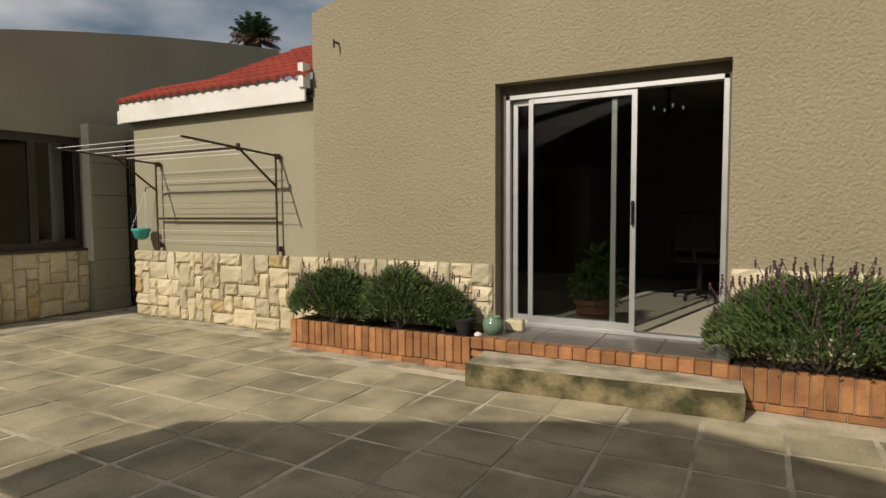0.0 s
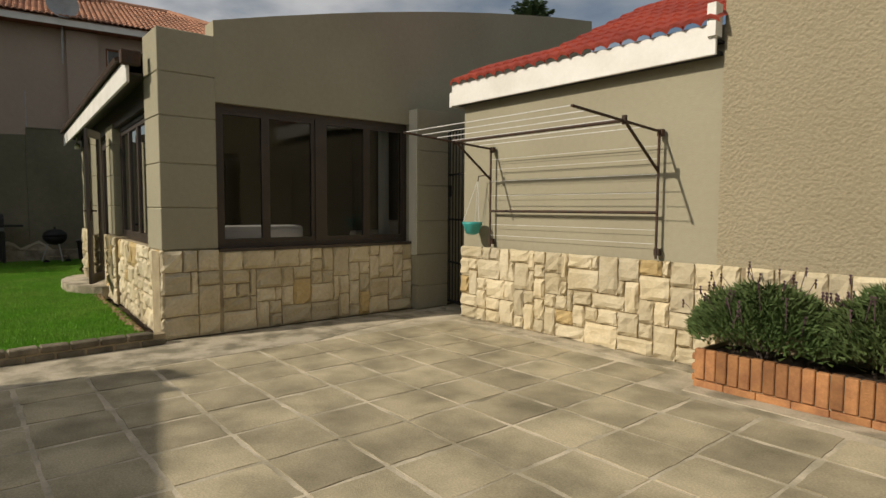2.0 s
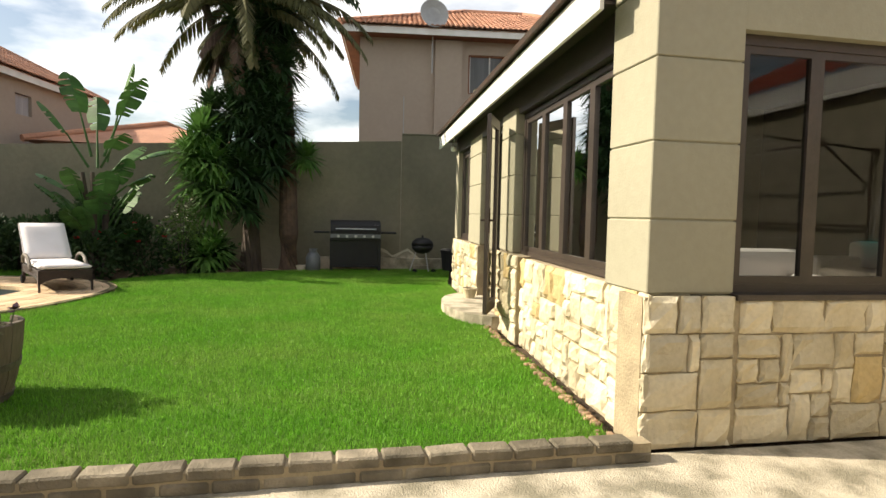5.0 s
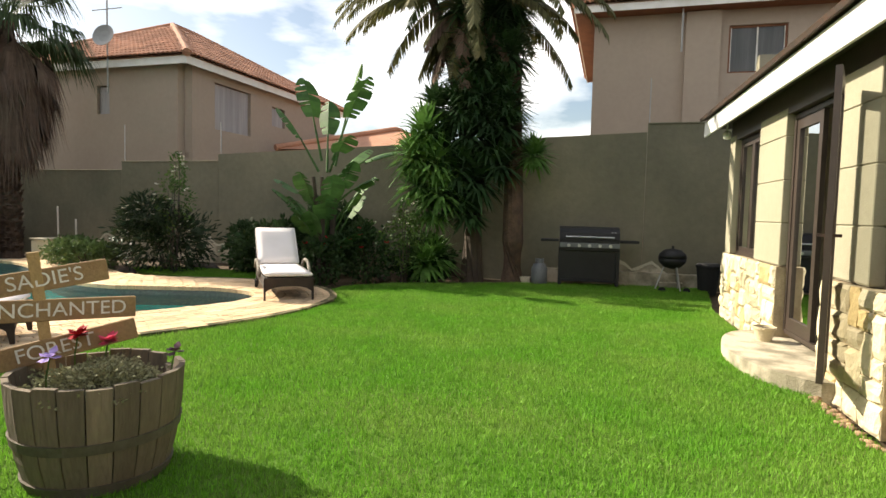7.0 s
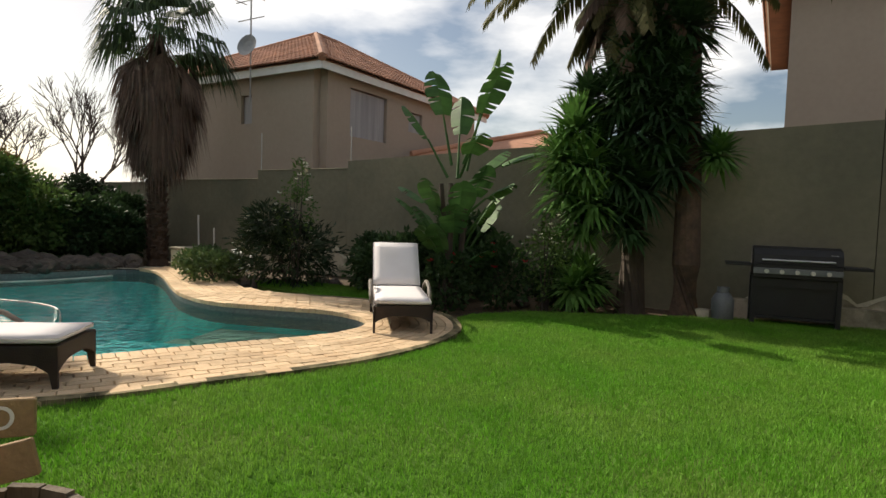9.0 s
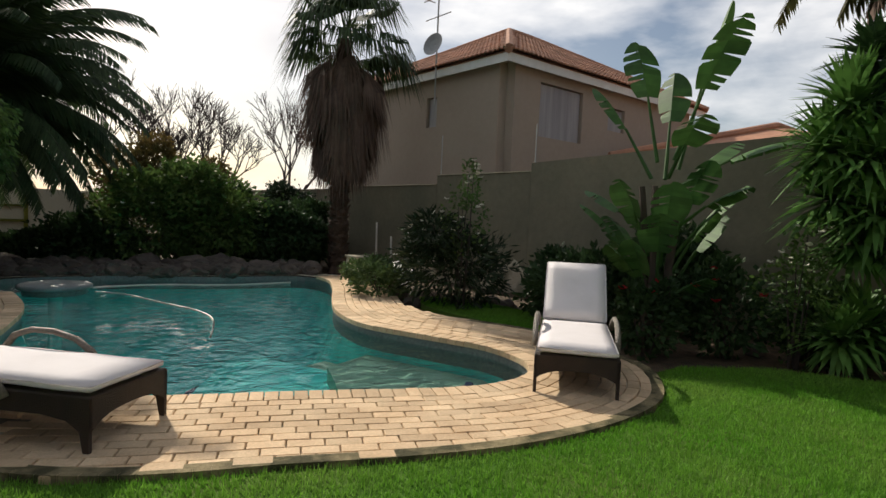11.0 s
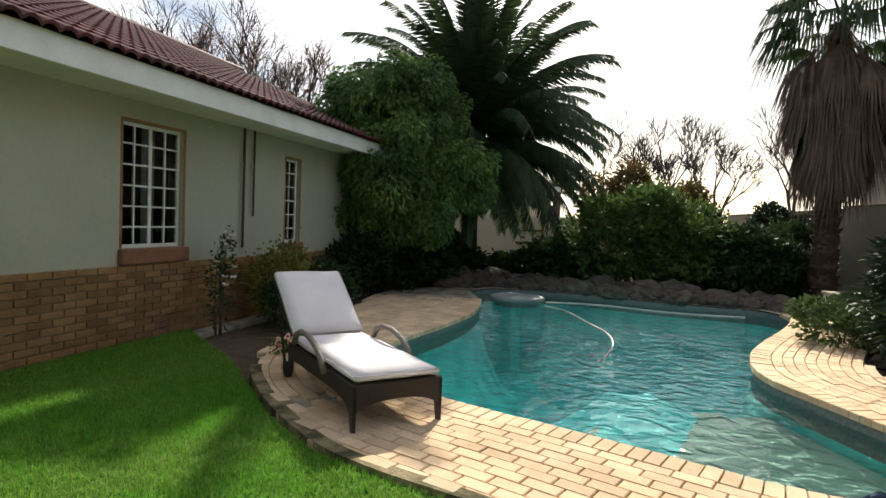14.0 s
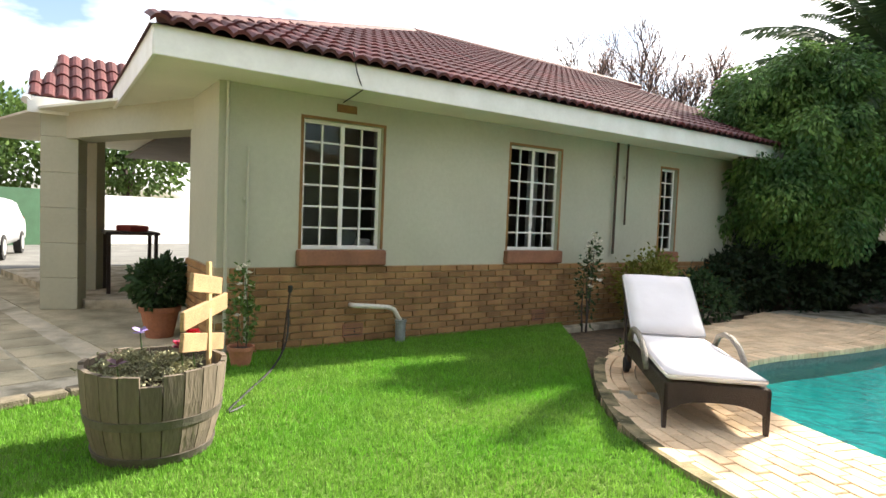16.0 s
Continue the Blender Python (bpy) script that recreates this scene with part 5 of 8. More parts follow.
def house_roof():
    h = math.tan(radians(PITCH))
    s = Soup()
    e, z = -0.66, 2.775
    x0, x1, yr = -0.66, 12.0, 4.9
    hz = z + (yr - e) * h
    hipx = x0 + (yr - e)
    s.face((x0, e, z), (x1, e, z), (x1, yr, hz), (hipx, yr, hz))
    s.face((x0, e, z), (hipx, yr, hz), (x0, 2 * yr - e, z))
    s.face((hipx, yr, hz), (x1, yr, hz), (x1, 2 * yr - e, z), (x0, 2 * yr - e, z))
    s.face((x1, e, z), (x1, 2 * yr - e, z), (x1, yr, hz))
    me = s.mesh("roof_deck")
    part("roof_deck", me, M_TILE_R, roof)
    run = (yr - e) / math.cos(radians(PITCH))
    tiled_slope(roof, pose(x0, e - 0.03, z + 0.012, PITCH, 0, 0), 42, 19, 0.30, 0.335, lambda x, y: x > y * math.cos(radians(PITCH)) + 0.1 and x < 11.2, M_TILE_R)
    ridge = bmesh.new()
    cyl(ridge, (x0 + 0.12, e + 0.12, z + 0.07), (hipx, yr, hz + 0.03), 0.075, n=10)
    cyl(ridge, (hipx, yr, hz + 0.02), (x1, yr, hz + 0.02), 0.10, n=10)
    part("ridge_tiles", ridge, M_TILE_R, roof)


house_roof()


def porch():
    p = thing("porch", pose(0, 0, 0), "tiled porch on banded sage columns with a garden table", "porch", kind="structure")
    col = thing("porch_column", line((4.27, -5.12), (0.553, 0.833)), "square banded sage plaster porch column", "column", kind="structure")
    for a, b in zip((0, 0.42, 0.88, 1.34, 1.80, 2.26), (0.42, 0.88, 1.34, 1.80, 2.26, 2.56)):
        part("column_block", box(bmesh.new(), 0, 0.44, -0.34, 0, a + 0.008, b, bev=0.006), M_HOUSE, col)
    part("column_core", boxes((0.012, 0.428, -0.328, -0.012, 0, 2.55)), M_HOUSE, col)
    c2 = thing("porch_column", line((5.3, -5.66), (0.30, 0.45)), "square banded sage plaster porch column", "column", kind="structure")
    part("column_block", box(bmesh.new(), 0, 0.4, -0.4, 0, 0, 2.56, bev=0.006), M_HOUSE, c2)
    part("beam", boxes((0.0, 3.3, -0.2, 0.2, 2.25, 2.60)), M_HOUSE, p, m=line((1.3, -5.75), (0.95, 0.17)))
    part("ceiling_board", prism([(1.5, -6.5), (1.3, -5.4), (4.2, -4.7), (9.0, -4.5), (9.0, -7.5)], 2.58, 2.61), M_SOFFIT, p)
    s = Soup()
    s.face((4.45, -4.60, 2.72), (5.40, -5.16, 3.45), (4.40, -9.2, 3.45), (3.30, -8.8, 2.72))
    s.face((4.45, -4.60, 2.72), (6.35, -5.72, 2.72), (5.40, -5.16, 3.45))
    s.face((5.40, -5.16, 3.45), (6.35, -5.72, 2.72), (5.50, -9.6, 2.72), (4.40, -9.2, 3.45))
    part("roof_deck", s.mesh("porch_roof_deck"), M_TILE_R, p)
    E = line((4.45, -4.60), (-0.264, -0.964), 2.74)
    part("fascia_board", boxes((0.0, 4.2, -0.05, -0.02, -0.20, 0.0)), M_WHITE, p, m=E)
    part("barge_board", tube([(4.42, -4.58, 2.68), (5.38, -5.12, 3.43)], 0.06, 6), M_WHITE, p)
    tiled_slope(p, E @ Matrix.Rotation(math.atan2(0.73, 1.064), 4, "X"), 14, 4, 0.30, 0.335, lambda x, y: x > 0.25 * y, M_TILE_R, 130)
    # unseen gable slab on posts, added to throw the shadow on the courtyard
    g = bmesh.new()
    prof = [(3.96, 2.26), (3.96, 2.64), (6.39, 3.60), (7.55, 3.32), (9.51, 2.66), (9.51, 2.26)]
    A = [g.verts.new((x, -3.16, z)) for x, z in prof]
    B = [g.verts.new((x, -3.66, z)) for x, z in prof]
    for k in range(len(prof)):
        g.faces.new((A[k], A[(k + 1) % len(prof)], B[(k + 1) % len(prof)], B[k]))
    g.faces.new(A[::-1])
    g.faces.new(B)
    bmesh.ops.recalc_face_normals(g, faces=g.faces)
    part("gable", g, M_TILE_R, p)
    for x in (4.9, 7.2, 9.3):
        part("gable_post", boxes((x - 0.14, x + 0.14, -3.62, -3.36, 0.0, 2.26)), M_HOUSE, p)


porch()
# ---- round the house wall ----
for x, z0, z1, r in ((0.07, 0.0, 2.57, 0.016), (0.26, 0.0, 2.0, 0.014), (5.38, 1.0, 2.57, 0.018), (5.60, 1.42, 2.57, 0.014)):
    dp = thing("wall_pipe", HOUSE @ pose(x, -0.045, 0), "thin painted service pipe up the house wall", "pipe", "house wall pipes")
    part("pipe", rod((0, 0, z0), (0, 0, z1), r), M_HOUSE if x < 1 else M_RUST, dp)
    part("clip", boxes((-0.03, 0.03, 0.0, 0.03, z1 - 0.5, z1 - 0.46)), M_HOUSE, dp)
wp = thing("waste_pipe", HOUSE @ pose(0, 0, 0), "white plastic waste pipe bending into a grey gully", "pipe")
part("pipe", tube([(1.34, -0.03, 0.475), (1.34, -0.10, 0.475), (1.40, -0.11, 0.47), (1.74, -0.12, 0.44), (1.81, -0.13, 0.41), (1.88, -0.14, 0.29)], 0.026), M_PVC, wp, smooth=True)
part("gully", lathe([(0.055, 0), (0.055, 0.27), (0.065, 0.275), (0.065, 0.30), (0.045, 0.30), (0.04, 0.2)], 16, cap=False), M_POOLTILE, wp, m=pose(1.89, -0.14, 0.0))
for x in (1.26, 3.90):
    v = thing("air_vent", HOUSE @ pose(x, -0.034, 0.13), "rust-red terracotta air vent in the brickwork", "vent", "brick vents")
    part("frame", boxes((0, 0.23, 0, 0.012, 0, 0.018), (0, 0.23, 0, 0.012, 0.122, 0.14), (0, 0.018, 0, 0.012, 0.018, 0.122), (0.212, 0.23, 0, 0.012, 0.018, 0.122)), M_SILL, v)
    # black sheet drawn for the shade of the hollow behind the slats
    part("backing", boxes((0.018, 0.212, 0.006, 0.011, 0.018, 0.122)), M_BLACK, v)
    for k in range(3):
        part("slat", boxes((0.018, 0.212, 0.0, 0.008, 0.035 + k * 0.03, 0.048 + k * 0.03)), M_SILL, v)
v = thing("air_vent", HOUSE @ pose(1.14, -0.008, 2.44), "small brown air vent under the eave", "vent")
part("frame", boxes((0, 0.22, 0, 0.01, 0, 0.08)), M_BRICK_H, v)
wire = tagged(part("overhead_wire", tube([(0.98, -0.70, 2.86), (1.04, -0.65, 2.70), (1.12, -0.62, 2.56), (1.18, -0.3, 2.56), (1.20, -0.02, 2.54)], 0.006, 5), M_BLACK, m=HOUSE), "thin black cable hooked over the eave", "cable")

# porch corner: pots, table, far yard
def pot(x, y, z, r, h, label, name="flower_pot", material=None):
    p = thing(name, pose(x, y, z), label, "flower pot")
    part("pot", lathe([(r * 0.68, 0), (r * 0.95, h * 0.82), (r * 1.06, h * 0.84), (r * 1.06, h), (r * 0.92, h), (r * 0.88, h * 0.8), (0.01, h * 0.8)], 22), material or M_CLAY, p, smooth=False)
    part("soil", lathe([(0.01, h * 0.86), (r * 0.88, h * 0.86), (r * 0.88, h * 0.84)], 18), M_SOIL, p)
    return p


def leafy(name, m, label, category, n, size, leaf, material, shape, seed=1, group="", stem=None, flat=0.25):
    """A shrub: leaves spread through the lobes of shape [(x, y, z, rx, ry, rz, weight)]."""
    q = random.Random(seed)
    t = thing(name, m, label, category, group)
    s = Soup()
    tot = sum(l[6] for l in shape)
    for lx, ly, lz, rx, ry, rz, wgt in shape:
        for _ in range(int(n * wgt / tot)):
            d = Vector((q.gauss(0, 1), q.gauss(0, 1), q.gauss(0, 1))).normalized()
            rad = (0.5 + 0.5 * q.random() ** 0.5) * (1 + 0.42 * noise.noise(d * 2.6 + Vector((lx * 3, ly * 3 + seed, lz))) + 0.22 * noise.noise(d * 7.0 + Vector((seed, lx, ly))))
            if d.z > 0 and q.random() < 0.10:
                rad *= q.uniform(1.0, 1.3)
            c = Vector((lx + d.x * rx * rad, ly + d.y * ry * rad, lz + d.z * rz * rad))
            a = (d + Vector((q.uniform(-.9, .9), q.uniform(-.9, .9), q.uniform(-.6, .9)))).normalized()
            a.z -= flat
            a.normalize()
            b = a.cross(Vector((q.uniform(-1, 1), q.uniform(-1, 1), q.uniform(-1, 1)))).normalized()
            L, w = leaf[0] * q.uniform(0.6, 1.3) * size, leaf[1] * q.uniform(0.7, 1.2) * size
            nrm = a.cross(b) * (w * 0.25)
            s.face(c, c + a * L * 0.5 + b * w + nrm, c + a * L)
            s.face(c, c + a * L, c + a * L * 0.5 - b * w + nrm)
    part("foliage", s.mesh("foliage"), material, t)
    if stem:
        for k in range(stem[0]):
            ang = k * math.tau / stem[0] + q.random()
            l = shape[k % len(shape)]
            part("stem", tube([(0.04 * math.cos(ang), 0.04 * math.sin(ang), 0), (l[0] * 0.5 + 0.06 * math.cos(ang), l[1] * 0.5 + 0.06 * math.sin(ang), l[2] * 0.5), (l[0] + l[3] * 0.3 * math.cos(ang), l[1] + l[4] * 0.3 * math.sin(ang), l[2] + l[5] * 0.4)], [stem[1], stem[1] * 0.8, stem[1] * 0.4], 6), M_TWIG, t)
    return t


def blossoms(t, name, n, shape, r, material, seed):
    q = random.Random(seed)
    for _ in range(n):
        l = q.choice(shape)
        d = Vector((q.gauss(0, 1), q.gauss(0, 1), abs(q.gauss(0, 0.8)))).normalized()
        c = Vector((l[0] + d.x * l[3] * 1.02, l[1] + d.y * l[4] * 1.02, l[2] + d.z * l[5] * 1.02))
        s = Soup()
        for k in range(7):
            a = k * math.tau / 7 + q.random()
            u = Vector((math.cos(a), math.sin(a), q.uniform(0.1, 0.9)))
            side = Vector((-math.sin(a), math.cos(a), 0)) * r * 0.55
            s.face((0, 0, 0), tuple(u * r * 0.6 + side), tuple(u * r), tuple(u * r * 0.6 - side))
        part(name, s.mesh(name), material, t, m=Matrix.Translation(c))


PORCHPOT = pot(2.02, -5.27, 0.0, 0.20, 0.34, "large terracotta pot with a leafy green plant")
leafy("pot_plant", pose(2.04, -5.29, 0.3), "bushy green pot plant in a terracotta pot", "plant", 1500, 1.0, (0.09, 0.025), M_LEAFD, [(0, 0, 0.27, 0.28, 0.28, 0.27, 1)], 3, stem=(4, 0.01))
pot(0.20, -5.22, 0.03, 0.11, 0.2, "small terracotta pot beside the house corner")
shp = [(0, 0, 0.25, 0.12, 0.12, 0.2, 1), (-0.03, 0.02, 0.55, 0.08, 0.08, 0.2, 0.6)]
rp = leafy("pot_rose", pose(0.20, -5.22, 0.2), "small white rose in a terracotta pot", "plant", 300, 1.0, (0.05, 0.018), M_LEAF, shp, 4, stem=(2, 0.006))
blossoms(rp, "bloom", 9, shp, 0.035, M_PETALW, 5)
tb = thing("garden_table", pose(5.05, -6.05, 0.12, 0, 0, -14), "dark square garden table on the porch", "table")
part("tabletop", box(bmesh.new(), -0.40, 0.40, -0.36, 0.36, 0.86, 0.90, bev=0.006), M_RATTAN, tb)
for x in (-0.35, 0.35):
    for y in (-0.31, 0.31):
        part("leg", boxes((x - 0.025, x + 0.025, y - 0.025, y + 0.025, 0.0, 0.86)), M_RATTAN, tb)
cloth = tagged(part("folded_cloth", box(bmesh.new(), -0.2, 0.22, -0.15, 0.15, 0, 0.09, bev=0.03), M_RED, m=pose(5.15, -6.12, 1.02, 0, 0, 10)), "dark red folded cloth on the garden table", "cloth")
tagged(part("yard_wall", boxes((-8, 1.6, -0.12, 0.12, 0, 1.75)), M_WHITEWALL, m=pose(18.6, -10.2, 0, 0, 0, 92)), "white garden wall across the drive", "wall", kind="structure")
tagged(part("yard_fence", boxes((-0.6, 9, -0.06, 0.06, 0, 1.85)), M_GREENGATE, m=pose(18.5, -8.0, 0, 0, 0, 97)), "green sheet metal gate across the drive", "gate", kind="structure")
tagged(part("drive", boxes((9.0, 24, -14, 7, -0.06, -0.008)), M_DRIVE), "grey paved drive beyond the porch", "drive", kind="structure")
tagged(part("porch_floor", prism([(1.1, -5.4), (0.2, -4.62), (9.2, -4.62), (9.2, -9.5), (2.2, -9.5)], -0.05, 0.006), M_SLAB), "grey paved porch floor", "floor", kind="structure")
tagged(part("porch_step", prism([(4.28, -5.22), (3.55, -6.95), (9.1, -7.9), (9.1, -5.22)], 0.0, 0.12), M_CONC), "low raised concrete floor of the porch", "step", kind="structure")
ew = thing("east_wing", pose(0, 0, 0), "plastered wing with white fascia and red tiled roof", "house", kind="structure")
part("wall", boxes((10.9, 11.1, -4.5, 3.0, 0, 2.62)), M_PLASTER_S, ew)
part("fascia_board", boxes((10.42, 10.45, -4.7, 3.1, 2.56, 2.78)), M_WHITE, ew)
part("soffit", boxes((10.45, 10.9, -4.7, 3.1, 2.58, 2.60)), M_SOFFIT, ew)
_s = Soup()
_s.face((10.38, 3.15, 2.78), (10.38, -4.75, 2.78), (14.5, -4.75, 4.75), (14.5, 3.15, 4.75))
part("roof_deck", _s.mesh("roof_deck"), M_TILE_R, ew)


def car():
    c = thing("parked_car", pose(13.98, -5.6, 0, 0, 0, 159.4), "silver hatchback parked on the drive", "car")
    bm = bmesh.new()
    prof = [(-1.9, 0.35), (-1.95, 0.7), (-1.8, 0.95), (-1.5, 1.0), (-1.15, 1.42), (0.2, 1.48), (0.95, 1.02), (1.75, 0.86), (1.9, 0.6), (1.85, 0.32)]
    A = [bm.verts.new((x, -0.8 + max(0, z - 0.95) * 0.25, z)) for x, z in prof]
    B = [bm.verts.new((x, 0.8 - max(0, z - 0.95) * 0.25, z)) for x, z in prof]
    n = len(prof)
    for k in range(n):
        bm.faces.new((A[k], A[(k + 1) % n], B[(k + 1) % n], B[k]))
    bm.faces.new(A[::-1])
    bm.faces.new(B)
    bmesh.ops.recalc_face_normals(bm, faces=bm.faces)
    bmesh.ops.bevel(bm, geom=bm.edges[:], offset=0.05, segments=2, affect="EDGES")
    part("body", bm, M_CAR, c, smooth=True)
    for s in (-1, 1):
        for x0, x1 in ((-1.05, -0.42), (-0.36, 0.30)):
            w = Soup()
            y = s * 0.755
            w.face((x0, y, 1.0), (x1 + 0.15, y, 1.0), (x1, s * 0.70, 1.36), (x0 + 0.08, s * 0.70, 1.36))
            part("side_window", w.mesh("side_window"), M_DARKGL, c)
        for x in (-1.2, 1.2):
            wh = part("wheel", cyl(bmesh.new(), (x, s * 0.66, 0.30), (x, s * 0.83, 0.30), 0.30, n=24), M_RUBBER, c)
            part("rim", cyl(bmesh.new(), (x, s * 0.82, 0.30), (x, s * 0.84, 0.30), 0.19, n=16), M_ALU, wh)
        part("headlight", box(bmesh.new(), 1.70, 1.86, s * 0.62 - 0.14, s * 0.62 + 0.14, 0.66, 0.80, bev=0.03), M_GREYPL, c)
        part("tail_light", box(bmesh.new(), -1.93, -1.80, s * 0.66 - 0.09, s * 0.66 + 0.09, 0.72, 0.98, bev=0.02), M_PETALR, c)
    r = Soup()
    r.face((-1.72, -0.62, 1.02), (-1.72, 0.62, 1.02), (-1.26, 0.58, 1.40), (-1.26, -0.58, 1.40))
    part("rear_window", r.mesh("rear_window"), M_DARKGL, c, m=pose(-0.045, 0, 0.01))


car()

# ---- boundary wall and the neighbours ----
BOUND = line((-10.19, -0.14), (-0.1247, -0.9922))
bw = thing("boundary_wall", BOUND, "tall weathered khaki plaster boundary wall in stepped panels", "wall", kind="structure")
for x0, x1, z in ((-7.0, 0.02, 3.04), (0.03, 9.5, 2.76), (9.51, 12.36, 2.37), (12.37, 17.0, 2.16), (17.01, 26.0, 2.10)):
    bm = box(bmesh.new(), x0, x1, -0.20, 0.0, 0.0, z)
    if x0 == 0.03:
        for v_ in bm.verts:
            if v_.co.z > 1:
                v_.co.z = 2.90 if v_.co.x < 1 else 2.55
    part("wall_panel", bm, M_BOUND, bw)
    part("wall_coping", box(bmesh.new(), x0, x1, -0.22, 0.02, z, z + 0.03, bev=0.008), M_BOUND, bw) if x0 != 0.03 else None
for x0, x1, h in ((-0.5, 1.6, 0.62), (9.2, 10.8, 0.75), (11.2, 13.2, 0.8)):
    bm = bmesh.new()
    n = 18
    lo = [bm.verts.new((x0 + (x1 - x0) * k / n, 0.006, 0.0)) for k in range(n + 1)]
    hi = [bm.verts.new((x0 + (x1 - x0) * k / n, 0.006, h * (0.75 + 0.35 * noise.noise(Vector((x0 + k * 0.35, 0, 0)))) * math.sin(math.pi * (0.08 + 0.84 * k / n)) ** 0.35)) for k in range(n + 1)]
    for k in range(n):
        bm.faces.new((lo[k + 1], lo[k], hi[k], hi[k + 1]))
    sm = bmesh.new()
    up = [sm.verts.new((v.co.x, 0.009, v.co.z + 0.02 + 0.035 * noise.noise(Vector((v.co.x * 6, 1, 0))))) for v in hi]
    dn = [sm.verts.new((v.co.x, 0.009, v.co.z - 0.03 - 0.05 * abs(noise.noise(Vector((v.co.x * 5, 2, 0)))))) for v in hi]
    for k in range(n):
        sm.faces.new((dn[k + 1], dn[k], up[k], up[k + 1]))
    part("peeled_patch", bm, M_CONC, bw, "patch of peeled paint and damp cement")
    part("salt_edge", sm, M_CREAMWALL, bw, "pale crust along the damp patch")
part("ledge", boxes((-1.2, 1.9, 0.0, 0.22, 0.0, 0.30)), M_CONC, bw)
for x in (0.0, 9.5, 12.36):
    part("fence_rod", rod((x, -0.1, 2.3), (x, -0.1, 3.3 if x else 3.9), 0.012, 6), M_DISH, bw)
tagged(part("garden_wall_far", boxes((-9.0, 5.0, -24.0, -23.8, 0, 1.75)), M_CREAMWALL), "cream plastered garden wall at the far end", "wall", kind="structure")
tagged(part("trellis", boxes((-6.2, -5.2, -23.78, -23.72, 0.75, 0.83), (-6.2, -5.2, -23.78, -23.72, 1.2, 1.26), (-6.2, -6.1, -23.78, -23.72, 0.3, 1.5), bev=0.004), M_YELLEAF), "yellow wooden frame leaning on the far wall", "frame")
shed = thing("far_shed", pose(-3.0, -31, 0), "pale sheet-roofed shed beyond the far wall", "shed")
part("wall", boxes((-4, 4, -3, 3, 0, 2.2)), M_CREAMWALL, shed)
part("roof", prism([(-4.3, -3.3), (4.3, -3.3), (4.3, 3.3), (-4.3, 3.3)], 2.2, 2.35), M_SHEET, shed, m=pose(0, 0, 0.3, 8, 0, 0))


def hip_roof(parent, x0, x1, y0, y1, z, rise, material, tile_sides):
    """A hipped roof over a rectangle; tiles laid on the sides that are seen."""
    w = (y1 - y0) / 2
    ax, bx, ym = x0 + w, x1 - w, (y0 + y1) / 2
    if ax > bx:
        ax = bx = (x0 + x1) / 2
    s = Soup()
    s.face((x0, y0, z), (x1, y0, z), (bx, ym, z + rise), (ax, ym, z + rise))
    s.face((x1, y1, z), (x0, y1, z), (ax, ym, z + rise), (bx, ym, z + rise))
    s.face((x0, y1, z), (x0, y0, z), (ax, ym, z + rise))
    s.face((x1, y0, z), (x1, y1, z), (bx, ym, z + rise))
    s.face((x0, y0, z - 0.02), (x0, y1, z - 0.02), (x1, y1, z - 0.02), (x1, y0, z - 0.02))
    roof = part("roof", s.mesh("roof"), material, parent)
    pitch = math.atan2(rise, w)
    L = x1 - x0
    if "s" in tile_sides:
        tiled_slope(roof, pose(x0, y0 - 0.05, z + 0.015, math.degrees(pitch), 0, 0), int(L / 0.3), int(w / math.cos(pitch) / 0.33), 0.3, 0.33, lambda x, y: y * math.cos(pitch) + 0.1 < x < L - y * math.cos(pitch) - 0.1, material, 0)
    if "w" in tile_sides:
        D = y1 - y0
        tiled_slope(roof, Matrix.Translation((x0 - 0.05, y1, z + 0.015)) @ Matrix.Rotation(-math.pi / 2, 4, "Z") @ Matrix.Rotation(pitch, 4, "X"), int(D / 0.3), int(w / math.cos(pitch) / 0.33), 0.3, 0.33, lambda x, y: y * math.cos(pitch) + 0.1 < x < D - y * math.cos(pitch) - 0.1, material, 0)
    rb = bmesh.new()
    for a, b in (((x0, y0), (ax, ym)), ((x0, y1), (ax, ym)), ((x1, y0), (bx, ym))):
        cyl(rb, (*a, z + 0.03), (*b, z + rise + 0.04), 0.11, n=8)
    if bx > ax:
        cyl(rb, (ax, ym, z + rise + 0.04), (bx, ym, z + rise + 0.04), 0.11, n=8)
    part("ridge_tiles", rb, material, roof)


